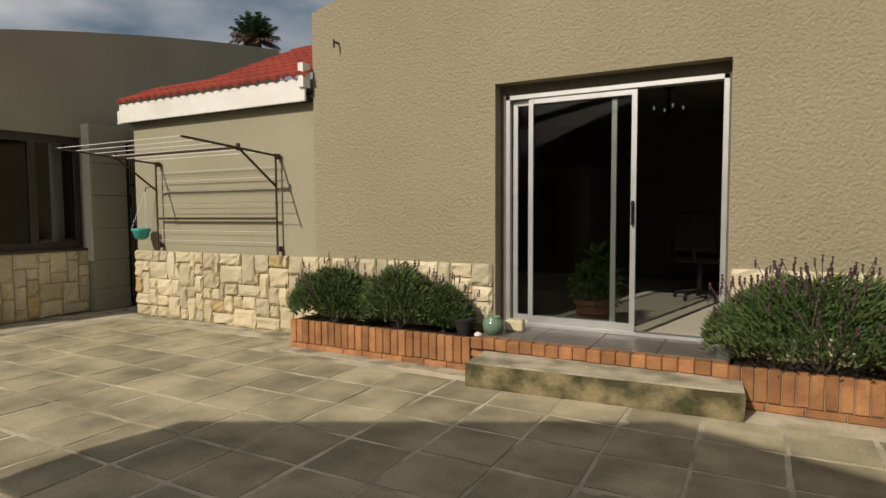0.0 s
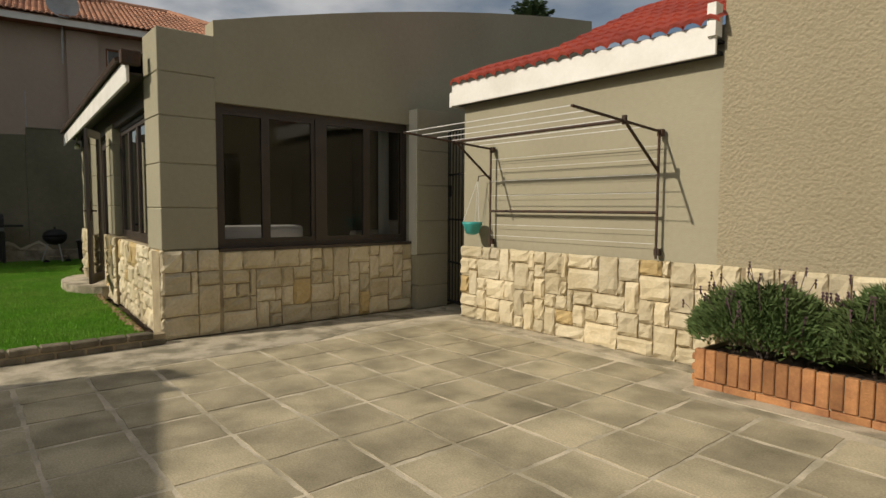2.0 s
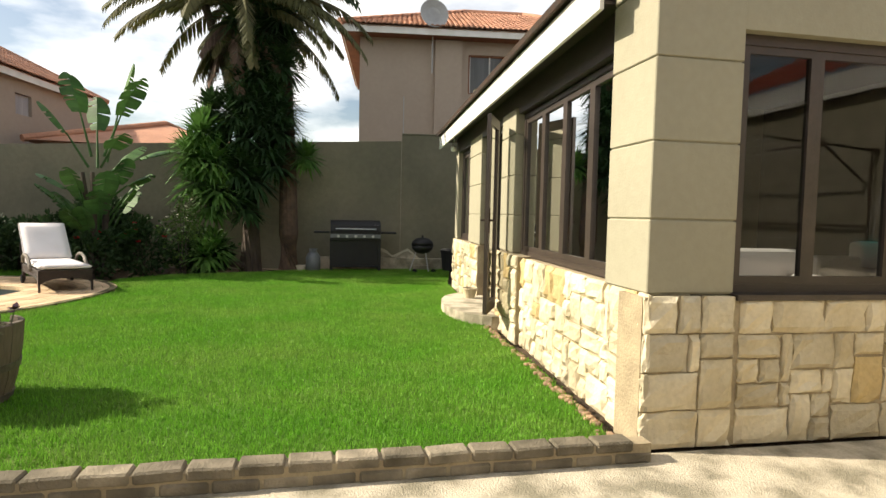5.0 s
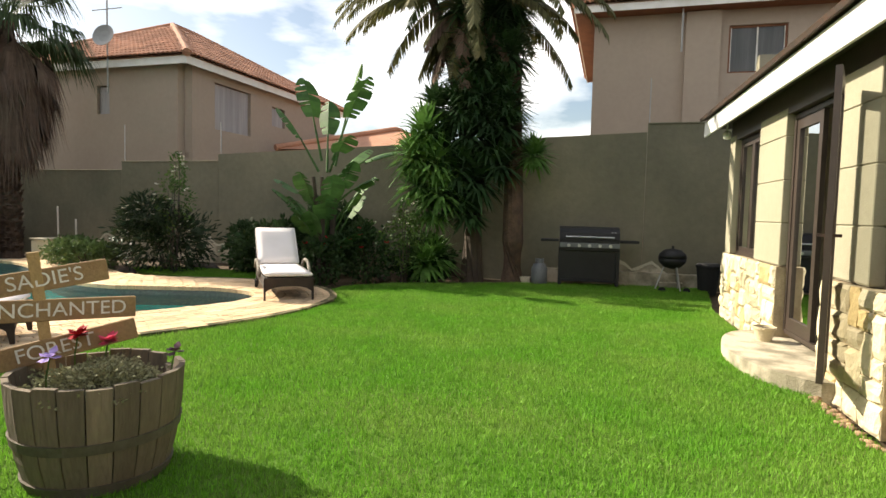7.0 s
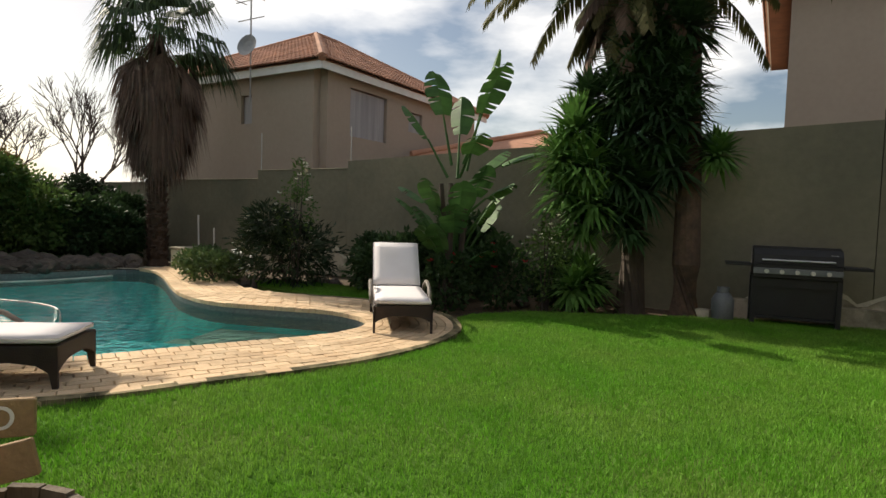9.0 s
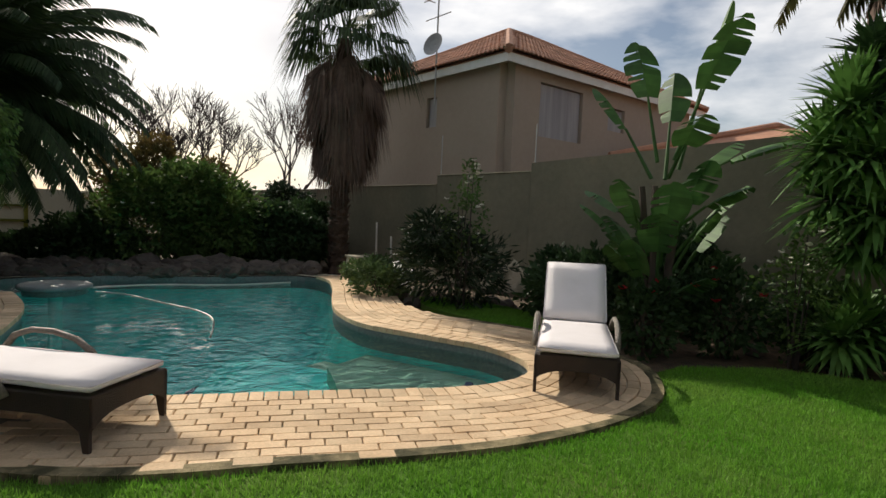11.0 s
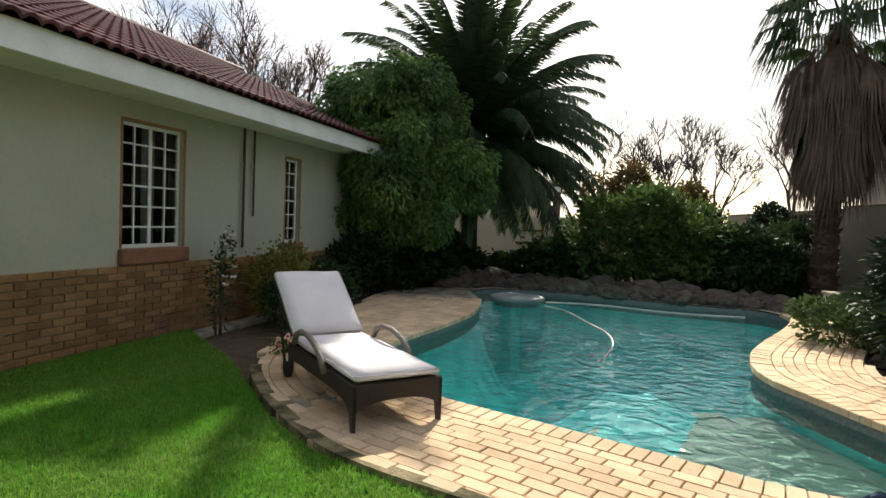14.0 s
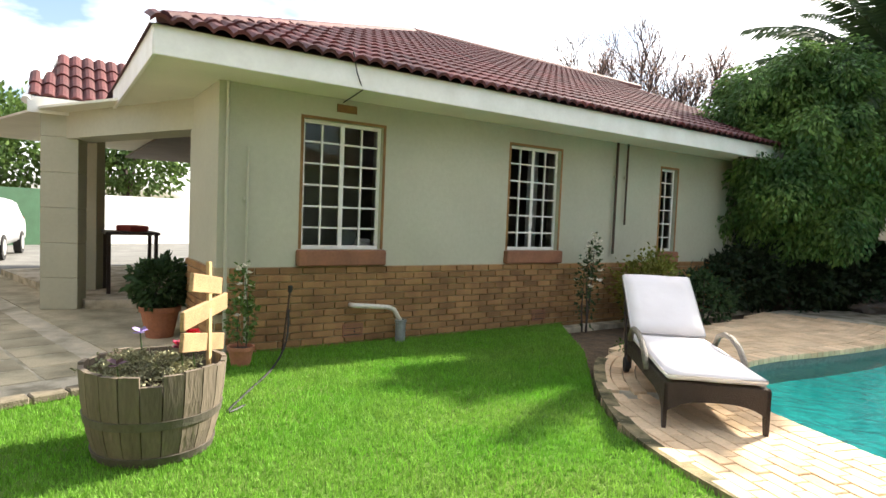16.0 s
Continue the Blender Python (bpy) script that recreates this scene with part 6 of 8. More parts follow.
def nwindow(house, x0, x1, z0, z1, cols, y=0.0, m=None):
    w = part("window", boxes((x0, x1, y - 0.05, y - 0.01, z0, z0 + 0.05), (x0, x1, y - 0.05, y - 0.01, z1 - 0.05, z1), (x0, x0 + 0.05, y - 0.05, y - 0.01, z0 + 0.05, z1 - 0.05), (x1 - 0.05, x1, y - 0.05, y - 0.01, z0 + 0.05, z1 - 0.05)), M_SILL, house, m=m)
    part("sash", boxes(*[(x0 + 0.05 + (x1 - x0 - 0.1) * f - 0.02, x0 + 0.05 + (x1 - x0 - 0.1) * f + 0.02, y - 0.045, y - 0.015, z0 + 0.05, z1 - 0.05) for f in ([0.0, 0.24, 0.76, 1.0] if cols > 2 else [0.0, 0.5, 1.0])], *([(x0 + 0.05, x0 + 0.3, y - 0.045, y - 0.015, z0 + (z1 - z0) * f, z0 + (z1 - z0) * f + 0.03) for f in (0.3, 0.62)] if cols > 2 else []), *([(x1 - 0.4, x1 - 0.05, y - 0.045, y - 0.015, z0 + (z1 - z0) * f, z0 + (z1 - z0) * f + 0.03) for f in (0.3, 0.62)] if cols > 2 else [])), M_STEELW, w)
    pane(w, x0 + 0.05, x1 - 0.05, z0 + 0.05, z1 - 0.05, y - 0.03)
    part("curtain", boxes((x0 + 0.02, x1 - 0.02, y + 0.03, y + 0.04, z0 + 0.02, z1 - 0.02)), M_NET, w, "grey net curtain")
    part("sill", boxes((x0 - 0.05, x1 + 0.05, y - 0.10, y - 0.001, z0 - 0.08, z0)), M_SILL, w)


def neighbour_left():
    # local x runs west along the broad face, +y away from the garden's north side
    h = thing("neighbour_house", line((-13.1, -11.6), (-0.99, 0.12)), "two-storey beige neighbour house with terracotta hip roof", "house", "neighbour houses")
    # garden faces: y = 0 (north-east, local -y outside is north) and x = 0 (east)
    wall("wall", pose(8.0, 0, 0, 0, 0, 180), 8.0, 5.12, 0.25, [(8 - 2.55, 8 - 0.9, 3.5, 4.8), (8 - 4.45, 8 - 3.68, 4.0, 4.62)], M_NEIGH, h)
    wall("wall", pose(0.0, 0.0, 0, 0, 0, 90), 7.0, 5.12, 0.25, [(2.28, 2.72, 3.8, 4.58)], M_NEIGH, h)
    part("back_wall", boxes((0.3, 8.0, 6.9, 7.0, 0, 5.12), (7.9, 8.0, 0.3, 6.9, 0, 5.12)), M_NEIGH, h)
    part("room_back", boxes((2.9, 3.0, 1.6, 6.8, 0, 5.0), (0.3, 7.8, 1.5, 1.6, 0, 5.0)), M_CURTAIN, h)
    nwindow(h, 8 - 2.55, 8 - 0.9, 3.5, 4.8, 3, 0.12, m=pose(8.0, 0, 0, 0, 0, 180))
    nwindow(h, 8 - 4.45, 8 - 3.68, 4.0, 4.62, 2, 0.12, m=pose(8.0, 0, 0, 0, 0, 180))
    nwindow(h, 2.28, 2.72, 3.8, 4.58, 2, 0.12, m=pose(0, 0, 0, 0, 0, 90))
    part("pilaster", boxes((-0.12, -0.002, 1.72, 2.15, 0, 5.1)), M_NEIGH, h)
    part("string_course", boxes((-0.13, -0.002, 0, 7.0, 2.46, 2.56), (0, 8, -0.13, -0.002, 2.66, 2.76)), M_NEIGH, h)
    part("string_course", boxes((-0.11, -0.002, 2.16, 7.0, 2.25, 2.33)), M_NEIGH, h)
    part("fascia_board", boxes((-0.50, -0.47, -0.47, 7.5, 4.98, 5.2), (-0.50, 8.5, -0.50, -0.47, 4.98, 5.2)), M_WHITE, h)
    part("soffit", boxes((-0.47, 0, -0.47, 7.5, 5.10, 5.12), (0, 8.5, -0.47, 0, 5.10, 5.12)), M_SOFFIT, h)
    hip_roof(h, -0.55, 8.55, -0.55, 7.55, 5.2, 2.15, M_TILE_O, "sw")
    part("downpipe", rod((-0.16, 2.0, 2.3), (-0.16, 2.0, 5.1), 0.03), M_NEIGH, h)
    part("mast", rod((-0.56, 2.0, 4.3), (-0.56, 2.0, 7.3), 0.022, 6), M_DISH, h, "thin aerial mast")
    part("aerial", boxes((-0.57, -0.55, 1.3, 2.6, 6.98, 7.0), (-0.75, -0.35, 1.4, 1.42, 6.98, 7.0), (-0.75, -0.35, 1.7, 1.72, 6.98, 7.0), (-0.75, -0.35, 2.4, 2.42, 6.98, 7.0), (-0.57, -0.55, 1.5, 2.5, 6.48, 6.5)), M_DISH, h)
    part("satellite_dish", lathe([(0.01, 0.0), (0.16, 0.025), (0.30, 0.09), (0.30, 0.10), (0.16, 0.035), (0.01, 0.01)], 22, cap=False), M_DISH, h, m=pose(-0.62, 2.0, 5.75, 75, 0, -80))


neighbour_left()


def neighbour_right():
    h = thing("neighbour_house", line((-14.69, -0.92), (0.1, 0.995)), "two-storey beige neighbour house with dish and terracotta roof", "house", "neighbour houses")
    wall("wall", Matrix(), 9.0, 6.45, 0.25, [(3.2, 4.5, 4.9, 6.05)], M_NEIGH, h)
    part("side_wall", boxes((0.0, 0.25, 0.25, 7.0, 0, 6.45)), M_NEIGH, h)
    part("room_back", boxes((0.3, 9.0, 2.0, 2.1, 0, 6.4)), M_DARKIN, h)
    part("pilaster", boxes((2.2, 3.0, -0.16, -0.002, 0, 6.4)), M_NEIGH, h)
    nwindow(h, 3.2, 4.5, 4.9, 6.05, 2, 0.12)
    part("fascia_board", boxes((-0.47, 9.5, -0.52, -0.49, 6.42, 6.62), (-0.50, -0.47, -0.52, 7.5, 6.42, 6.62)), M_WHITE, h)
    part("soffit", boxes((-0.47, 9.5, -0.49, 0, 6.43, 6.45), (-0.47, 0, 0, 7.5, 6.43, 6.45)), M_SILL, h)
    hip_roof(h, -0.55, 9.6, -0.55, 7.55, 6.62, 1.8, M_TILE_O, "sw")
    part("mast", rod((2.1, -0.3, 5.4), (2.1, -0.3, 7.9), 0.025, 6), M_DISH, h, "thin aerial mast")
    part("aerial", boxes((1.6, 2.6, -0.31, -0.29, 7.6, 7.62), (1.7, 1.72, -0.5, -0.1, 7.6, 7.62), (2.0, 2.02, -0.5, -0.1, 7.6, 7.62), (2.4, 2.42, -0.5, -0.1, 7.6, 7.62)), M_DISH, h)
    part("satellite_dish", lathe([(0.01, 0.0), (0.22, 0.03), (0.42, 0.12), (0.42, 0.13), (0.22, 0.04), (0.01, 0.01)], 24, cap=False), M_DISH, h, m=pose(2.1, -0.42, 7.0, 80, 0, 12))


neighbour_right()
far = thing("neighbour_house", pose(-20.0, -7.6, 0, 0, 0, 8), "low terracotta roof of a farther house", "house", "neighbour houses")
part("wall", boxes((-3, 3, -3, 3, 0, 3.2)), M_NEIGH, far)
hip_roof(far, -3.4, 3.4, -3.4, 3.4, 3.2, 1.1, M_TILE_O, "")

# ---- palms and trees ----
def frond(s, root, az, el, length, droop, leaflets, lw, ll, q, vee=0.5, tipw=0.35):
    """A feather frond: a bent rib with leaflets on both sides."""
    d = Vector((math.cos(az) * math.cos(el), math.sin(az) * math.cos(el), math.sin(el)))
    p, step = Vector(root), length / leaflets
    side = Vector((-math.sin(az), math.cos(az), 0))
    for k in range(leaflets):
        f = k / leaflets
        nd = (d + Vector((0, 0, -droop * step * (0.4 + f)))).normalized()
        p2 = p + nd * step
        up = side.cross(nd).normalized()
        w = 0.018 * (1 - f) + 0.004
        s.face(p - side * w, p + side * w, p2 + side * w * 0.9, p2 - side * w * 0.9)
        if f > 0.12:
            L = ll * (1 - (1 - tipw) * max(0, f - 0.4) / 0.6) * min(1, f * 4) * q.uniform(0.85, 1.1)
            for sg in (-1, 1):
                t = (nd * 1.15 + side * sg + up * vee * q.uniform(0.5, 1.2) + Vector((0, 0, -0.32))).normalized()
                b = p + nd * step * q.random()
                e = b + t * L
                e.z -= L * 0.12
                wv = nd * lw
                s.face(b - wv, b + wv, (b + e) / 2 + wv * 0.9, e, (b + e) / 2 - wv * 0.9)
        d, p = nd, p2
    return p


def phoenix(x, y, z, h):
    q = random.Random(11)
    t = thing("date_palm", pose(x, y, z), "large date palm with arching dark green fronds", "palm tree")
    part("trunk", tube([(0, 0, -0.1), (0.03, 0, h * 0.5), (0, 0, h)], [0.26, 0.20, 0.30], 14), M_BARKP, t)
    n = 200
    for k in range(n):
        s = Soup()
        lay = k / n
        frond(s, (0, 0, h - 0.35 * lay), k * 2.39996 + q.uniform(-.2, .2), radians(86 - 104 * lay + q.uniform(-8, 8)), q.uniform(3.4, 4.2) * (0.86 + 0.7 * lay if lay < 0.2 else 1.04 - 0.26 * lay), 0.38 + 0.14 * lay, 84, 0.024, 0.62, q)
        part("frond", s.mesh("frond"), M_PALM, t)


phoenix(-3.65, -16.95, 0.0, 3.5)


def fan_palm(x, y):
    q = random.Random(5)
    t = thing("fan_palm", pose(x, y, 0.05), "tall fan palm with a skirt of dead brown fronds", "palm tree")
    bm = bmesh.new()
    pts, rs = [], []
    for k in range(40):
        f = k / 39
        pts.append((0.05 * math.sin(f * 2), 0, -0.15 + 5.5 * f))
        rs.append((0.22 - 0.05 * f) * (1.12 if k % 2 else 0.93))
    part("trunk", tube(pts, rs, 14), M_BARKP, t)

    st = Soup()
    for k in range(420):
        a, z = k * 2.39996, 0.1 + 4.2 * k / 420
        rr = 0.23 - 0.05 * z / 5.5
        u, v = Vector((math.cos(a), math.sin(a), 0)), Vector((-math.sin(a), math.cos(a), 0))
        c0 = u * (rr - 0.02) + Vector((0.02, 0, z))
        tip = c0 + u * q.uniform(0.05, 0.10) + Vector((0, 0, q.uniform(0.05, 0.12)))
        st.face(c0 - v * 0.06, c0 + v * 0.06, tip + v * 0.03, tip - v * 0.03)
        st.face(c0 - v * 0.06 + Vector((0, 0, 0.07)), tip - v * 0.03, tip + v * 0.03, c0 + v * 0.06 + Vector((0, 0, 0.07)))
    part("trunk_bark", st.mesh("trunk_bark"), M_BARKP, t)

    def fan(s, c, az, el, R, stalk, half=1.15, n=26, sag=0.35):
        d = Vector((math.cos(az) * math.cos(el), math.sin(az) * math.cos(el), math.sin(el)))
        side = Vector((-math.sin(az), math.cos(az), 0))
        up = side.cross(d)
        hub = Vector(c) + d * stalk
        s.face(Vector(c) - side * 0.02, Vector(c) + side * 0.02, hub + side * 0.012, hub - side * 0.012)
        for k in range(n):
            a = -half + 2 * half * k / (n - 1)
            e = d * math.cos(a) + side * math.sin(a) + up * 0.1 * math.cos(a * 2)
            L = R * q.uniform(0.85, 1.05) * (1 - 0.15 * abs(a) / half)
            m1 = hub + e * L * 0.6
            tip = hub + e * L + Vector((0, 0, -sag * L * q.uniform(0.6, 1.3)))
            w = (d * -math.sin(a) + side * math.cos(a)) * 0.026
            s.face(hub, m1 + w, tip, m1 - w)
    for k in range(34):
        s = Soup()
        fan(s, (0, 0, 5.3 + 0.2 * q.random()), k * 2.4, radians(q.uniform(-20, 80)), q.uniform(0.85, 1.1), q.uniform(0.7, 1.15), sag=0.75)
        part("frond", s.mesh("frond"), M_PALM, t)
    for k in range(150):
        s = Soup()
        f = q.random()
        fan(s, (0.18 * math.cos(k * 2.4), 0.18 * math.sin(k * 2.4), 3.7 + 1.65 * f), k * 2.4, radians(q.uniform(-86, -66) + 22 * f), q.uniform(0.75, 1.1), q.uniform(0.45, 0.85), half=0.6, n=16, sag=0.6)
        part("dead_frond", s.mesh("dead_frond"), M_DEADP, t)


fan_palm(-10.4, -14.25)


def yucca_head(t, c, n, L, q, name="blade_rosette", material=None):
    s = Soup()
    for k in range(n):
        az, el = k * 2.39996, radians(85 - 130 * (k / n) + q.uniform(-12, 12))
        d = Vector((math.cos(az) * math.cos(el), math.sin(az) * math.cos(el), math.sin(el)))
        side = d.cross(Vector((0, 0, 1)))
        side = side.normalized() if side.length > 0.01 else Vector((1, 0, 0))
        l = L * q.uniform(0.75, 1.1)
        w = side * 0.034
        a = Vector(c) + d * 0.04
        m1 = a + d * l * 0.55
        tip = a + d * l + Vector((0, 0, -l * 0.16))
        s.face(a - w * 0.6, a + w * 0.6, m1 + w, m1 - w)
        s.face(m1 - w, m1 + w, tip)
    part(name, s.mesh(name), material or M_YUCCA_SHADED, t)


def yucca():
    q = random.Random(3)
    t = thing("yucca_tree", pose(-9.95, -3.35, 0), "tall many-headed yucca, spiky leaves coloured as sunlit and shaded", "yucca")
    part("trunk", tube([(0, 0, -0.1), (0.05, 0.02, 0.9), (0.02, -0.02, 2.0), (0.05, -0.25, 3.2), (0.0, -0.55, 4.4), (0.0, -0.9, 5.4)], [0.25, 0.17, 0.14, 0.12, 0.10, 0.08], 12), M_BARK, t)
    part("limb", tube([(0.02, 0, 1.2), (0.30, -0.45, 1.8), (0.45, -0.75, 2.35)], [0.09, 0.075, 0.06], 9), M_BARK, t)
    part("limb", tube([(0.02, 0, 1.6), (0.15, 0.3, 2.4), (0.25, 0.40, 3.4)], [0.09, 0.075, 0.06], 9), M_BARK, t)
    part("limb", tube([(0.05, 0, 0.1), (0.4, -0.4, 0.22), (0.5, -0.62, 0.45)], [0.08, 0.07, 0.05], 9), M_BARK, t)
    # sunny and shady heads differ by leaf colour, not by lighting
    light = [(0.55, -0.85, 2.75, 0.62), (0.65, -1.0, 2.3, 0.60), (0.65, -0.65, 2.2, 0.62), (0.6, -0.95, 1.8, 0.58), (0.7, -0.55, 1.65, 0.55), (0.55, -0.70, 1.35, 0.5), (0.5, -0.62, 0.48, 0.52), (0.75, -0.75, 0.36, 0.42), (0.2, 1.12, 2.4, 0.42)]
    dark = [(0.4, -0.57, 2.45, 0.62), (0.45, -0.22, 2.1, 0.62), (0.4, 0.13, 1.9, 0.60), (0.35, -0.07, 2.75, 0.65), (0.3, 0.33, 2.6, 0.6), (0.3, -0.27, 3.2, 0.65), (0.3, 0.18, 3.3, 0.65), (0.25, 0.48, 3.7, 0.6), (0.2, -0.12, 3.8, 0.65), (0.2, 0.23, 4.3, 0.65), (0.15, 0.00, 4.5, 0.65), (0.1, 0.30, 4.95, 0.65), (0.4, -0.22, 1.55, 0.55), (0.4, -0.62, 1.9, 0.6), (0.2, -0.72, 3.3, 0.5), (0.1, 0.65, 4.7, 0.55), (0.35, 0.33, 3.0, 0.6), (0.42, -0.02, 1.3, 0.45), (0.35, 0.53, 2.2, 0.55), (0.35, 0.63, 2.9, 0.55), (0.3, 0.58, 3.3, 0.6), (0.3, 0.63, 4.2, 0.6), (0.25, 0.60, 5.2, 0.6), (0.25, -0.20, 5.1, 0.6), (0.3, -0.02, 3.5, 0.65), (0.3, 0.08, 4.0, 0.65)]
    for heads, m in ((light, M_YUCCA_SUNLIT), (dark, M_YUCCA_SHADED)):
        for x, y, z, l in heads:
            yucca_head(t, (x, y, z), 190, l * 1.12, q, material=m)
    t2 = thing("date_palm", pose(-9.80, -2.56, 0), "date palm with dark rough trunk and hanging fronds", "palm tree")
    part("trunk", tube([(0, 0, -0.1), (0.02, 0, 0.8), (0.0, -0.03, 2.5), (-0.05, -0.1, 4.0), (-0.1, -0.5, 5.0), (-0.15, -1.0, 5.75)], [0.26, 0.20, 0.16, 0.15, 0.16, 0.24], 14), M_BARKP, t2)
    for k in range(90):
        s = Soup()
        lay = k / 90
        dead = k >= 62
        frond(s, (-0.15, -1.0, 5.75 - 0.4 * lay), k * 2.39996 + q.uniform(-.2, .2), radians(70 - 105 * lay + q.uniform(-8, 8)) if not dead else radians(q.uniform(-70, -35)), q.uniform(2.4, 3.1) if not dead else q.uniform(1.2, 1.9), 0.55, 66, 0.028, 0.46, q)
        part("frond", s.mesh("frond"), M_PALM if k < 34 else M_FROND if k < 74 else M_DEADP, t2)


yucca()


def strelitzia():
    q = random.Random(9)
    t = thing("giant_strelitzia", pose(-8.75, -5.85, 0), "tall banana-leaved strelitzia with torn paddle leaves", "plant")
    for k in range(5):
        a = k * 1.3
        part("trunk", tube([(0.1 * math.cos(a), 0.1 * math.sin(a), -0.1), (0.14 * math.cos(a), 0.14 * math.sin(a), 1.0), (0.24 * math.cos(a), 0.24 * math.sin(a), 1.9)], [0.06, 0.05, 0.035], 8), M_BARK, t)
    specs = [(95, 78, 2.1, 1.75), (60, 60, 2.2, 1.5), (-120, 72, 2.2, 1.55), (-85, 60, 2.0, 1.25), (40, 35, 2.0, 1.0), (100, 30, 1.9, 1.1), (200, 70, 2.0, 1.4), (150, 45, 1.8, 1.0), (-60, 75, 1.0, 0.8), (80, 60, 0.9, 0.85), (20, 70, 0.7, 0.9), (-100, 55, 0.8, 0.9), (-20, 50, 0.6, 0.8), (60, 40, 0.5, 0.7), (130, 62, 0.7, 1.0), (-45, 66, 0.5, 0.8), (70, 68, 1.2, 1.0), (30, 62, 1.0, 1.0), (-30, 66, 1.1, 0.9), (-70, 50, 0.9, 1.0), (110, 55, 1.1, 1.0), (0, 60, 0.4, 1.0), (75, 35, 1.4, 0.9), (-90, 40, 1.3, 0.9)]
    for az, el, z, L in specs:
        az, el = radians(az), radians(el)
        d = Vector((math.cos(az) * math.cos(el), math.sin(az) * math.cos(el), math.sin(el)))
        side0 = Vector((-math.sin(az), math.cos(az), 0))
        side = (side0 + Vector((q.uniform(-.4, .4), q.uniform(-.4, .4), 0))).normalized()
        base = Vector((0.15 * math.cos(az), 0.15 * math.sin(az), z))
        stalk = L * 0.55
        hub = base + d * stalk
        part("stalk", tube([base, base + d * stalk * 0.5, hub], [0.025, 0.02, 0.014], 6), M_STREL, t)
        s = Soup()
        N = 12
        blade = L * 0.68
        up = side.cross(d)
        for i in range(N):
            f0, f1 = i / N, (i + 1) / N
            w0 = 0.215 * math.sin(math.pi * min(1, 0.12 + 0.85 * f0)) ** 0.6
            w1 = 0.215 * math.sin(math.pi * min(1, 0.12 + 0.85 * f1)) ** 0.6
            bend = lambda f: hub + d * blade * f + Vector((0, 0, -0.25 * blade * f * f)) + d * 0
            a, b = bend(f0), bend(f1)
            for sg in (-1, 1):
                tear = q.random() < 0.22
                k1 = 0.86 if tear else 1.0
                s.face(a, a + side * sg * w0 + up * 0.35 * w0, b + side * sg * w1 * k1 + up * 0.35 * w1 - (d * 0.03 if tear else d * 0), b)
        part("leaf", s.mesh("leaf"), M_STREL, t)


strelitzia()
# weeping fig by the house
def weeping_fig(x, y):
    """Drooping sprays of leaves hung over an uneven crown."""
    q = random.Random(21)
    t = thing("weeping_fig", pose(x, y, 0), "dense round weeping fig tree with drooping glossy leaves", "tree")
    lobes = [(0, 0, 3.0, 1.45, 1.4, 1.25, 5), (-0.35, 0.3, 3.95, 0.7, 0.7, 0.5, 1.0), (0.5, 0.1, 3.8, 0.6, 0.6, 0.5, 0.8), (1.0, 0.2, 2.6, 0.75, 0.75, 1.0, 1.3), (-1.0, 0.3, 2.4, 0.75, 0.75, 0.9, 1.4), (0.1, 0.75, 2.3, 1.0, 0.7, 1.0, 1.6), (-0.75, 0.45, 1.7, 0.8, 0.7, 0.5, 0.9), (0.7, 0.5, 1.75, 0.85, 0.7, 0.5, 0.9), (0.0, 0.7, 1.7, 0.8, 0.5, 0.45, 0.7)]
    clumps = []
    for lx, ly, lz, rx, ry, rz, wgt in lobes:
        for _ in range(int(25 * wgt)):
            d = Vector((q.gauss(0, 1), q.gauss(0, 1), q.gauss(0.1, 1))).normalized()
            rad = 0.62 + 0.55 * q.random() ** 1.4
            clumps.append((Vector((lx + d.x * rx * rad, ly + d.y * ry * rad, lz + d.z * rz * rad)), d, q.uniform(0.17, 0.36)))
    s = Soup()
    for c, d, r in clumps:
        for _ in range(int(300 * r / 0.23)):
            o = Vector((q.gauss(0, 1), q.gauss(0, 1), q.gauss(0, 1))).normalized() * r * q.random() ** 0.4
            o.z = o.z * 1.1 - 0.25 * max(0.0, (o - d * o.dot(d)).length)
            p = c + o
            a = (o.normalized() * 0.6 + d * 0.3 + Vector((q.uniform(-.6, .6), q.uniform(-.6, .6), -0.75))).normalized()
            b = a.cross(Vector((q.uniform(-1, 1), q.uniform(-1, 1), q.uniform(-1, 1)))).normalized()
            L, w = q.uniform(0.07, 0.12), q.uniform(0.017, 0.026)
            s.face(p, p + a * L * 0.45 + b * w, p + a * L, p + a * L * 0.45 - b * w)
    part("foliage", s.mesh("foliage"), M_FIG, t)
    part("trunk", tube([(0, 0, -0.1), (0.05, 0.05, 0.9), (0.0, 0.0, 2.2)], [0.16, 0.12, 0.10], 10), M_BARK, t)
    for k in range(6):
        a = k * 1.05
        part("limb", tube([(0.03, 0.03, 0.9 + 0.1 * k), (0.45 * math.cos(a), 0.45 * math.sin(a), 1.9 + 0.1 * k), (0.9 * math.cos(a), 0.9 * math.sin(a), 2.6 + 0.1 * k)], [0.07, 0.05, 0.025], 7), M_BARK, t)


weeping_fig(-2.1, -14.3)


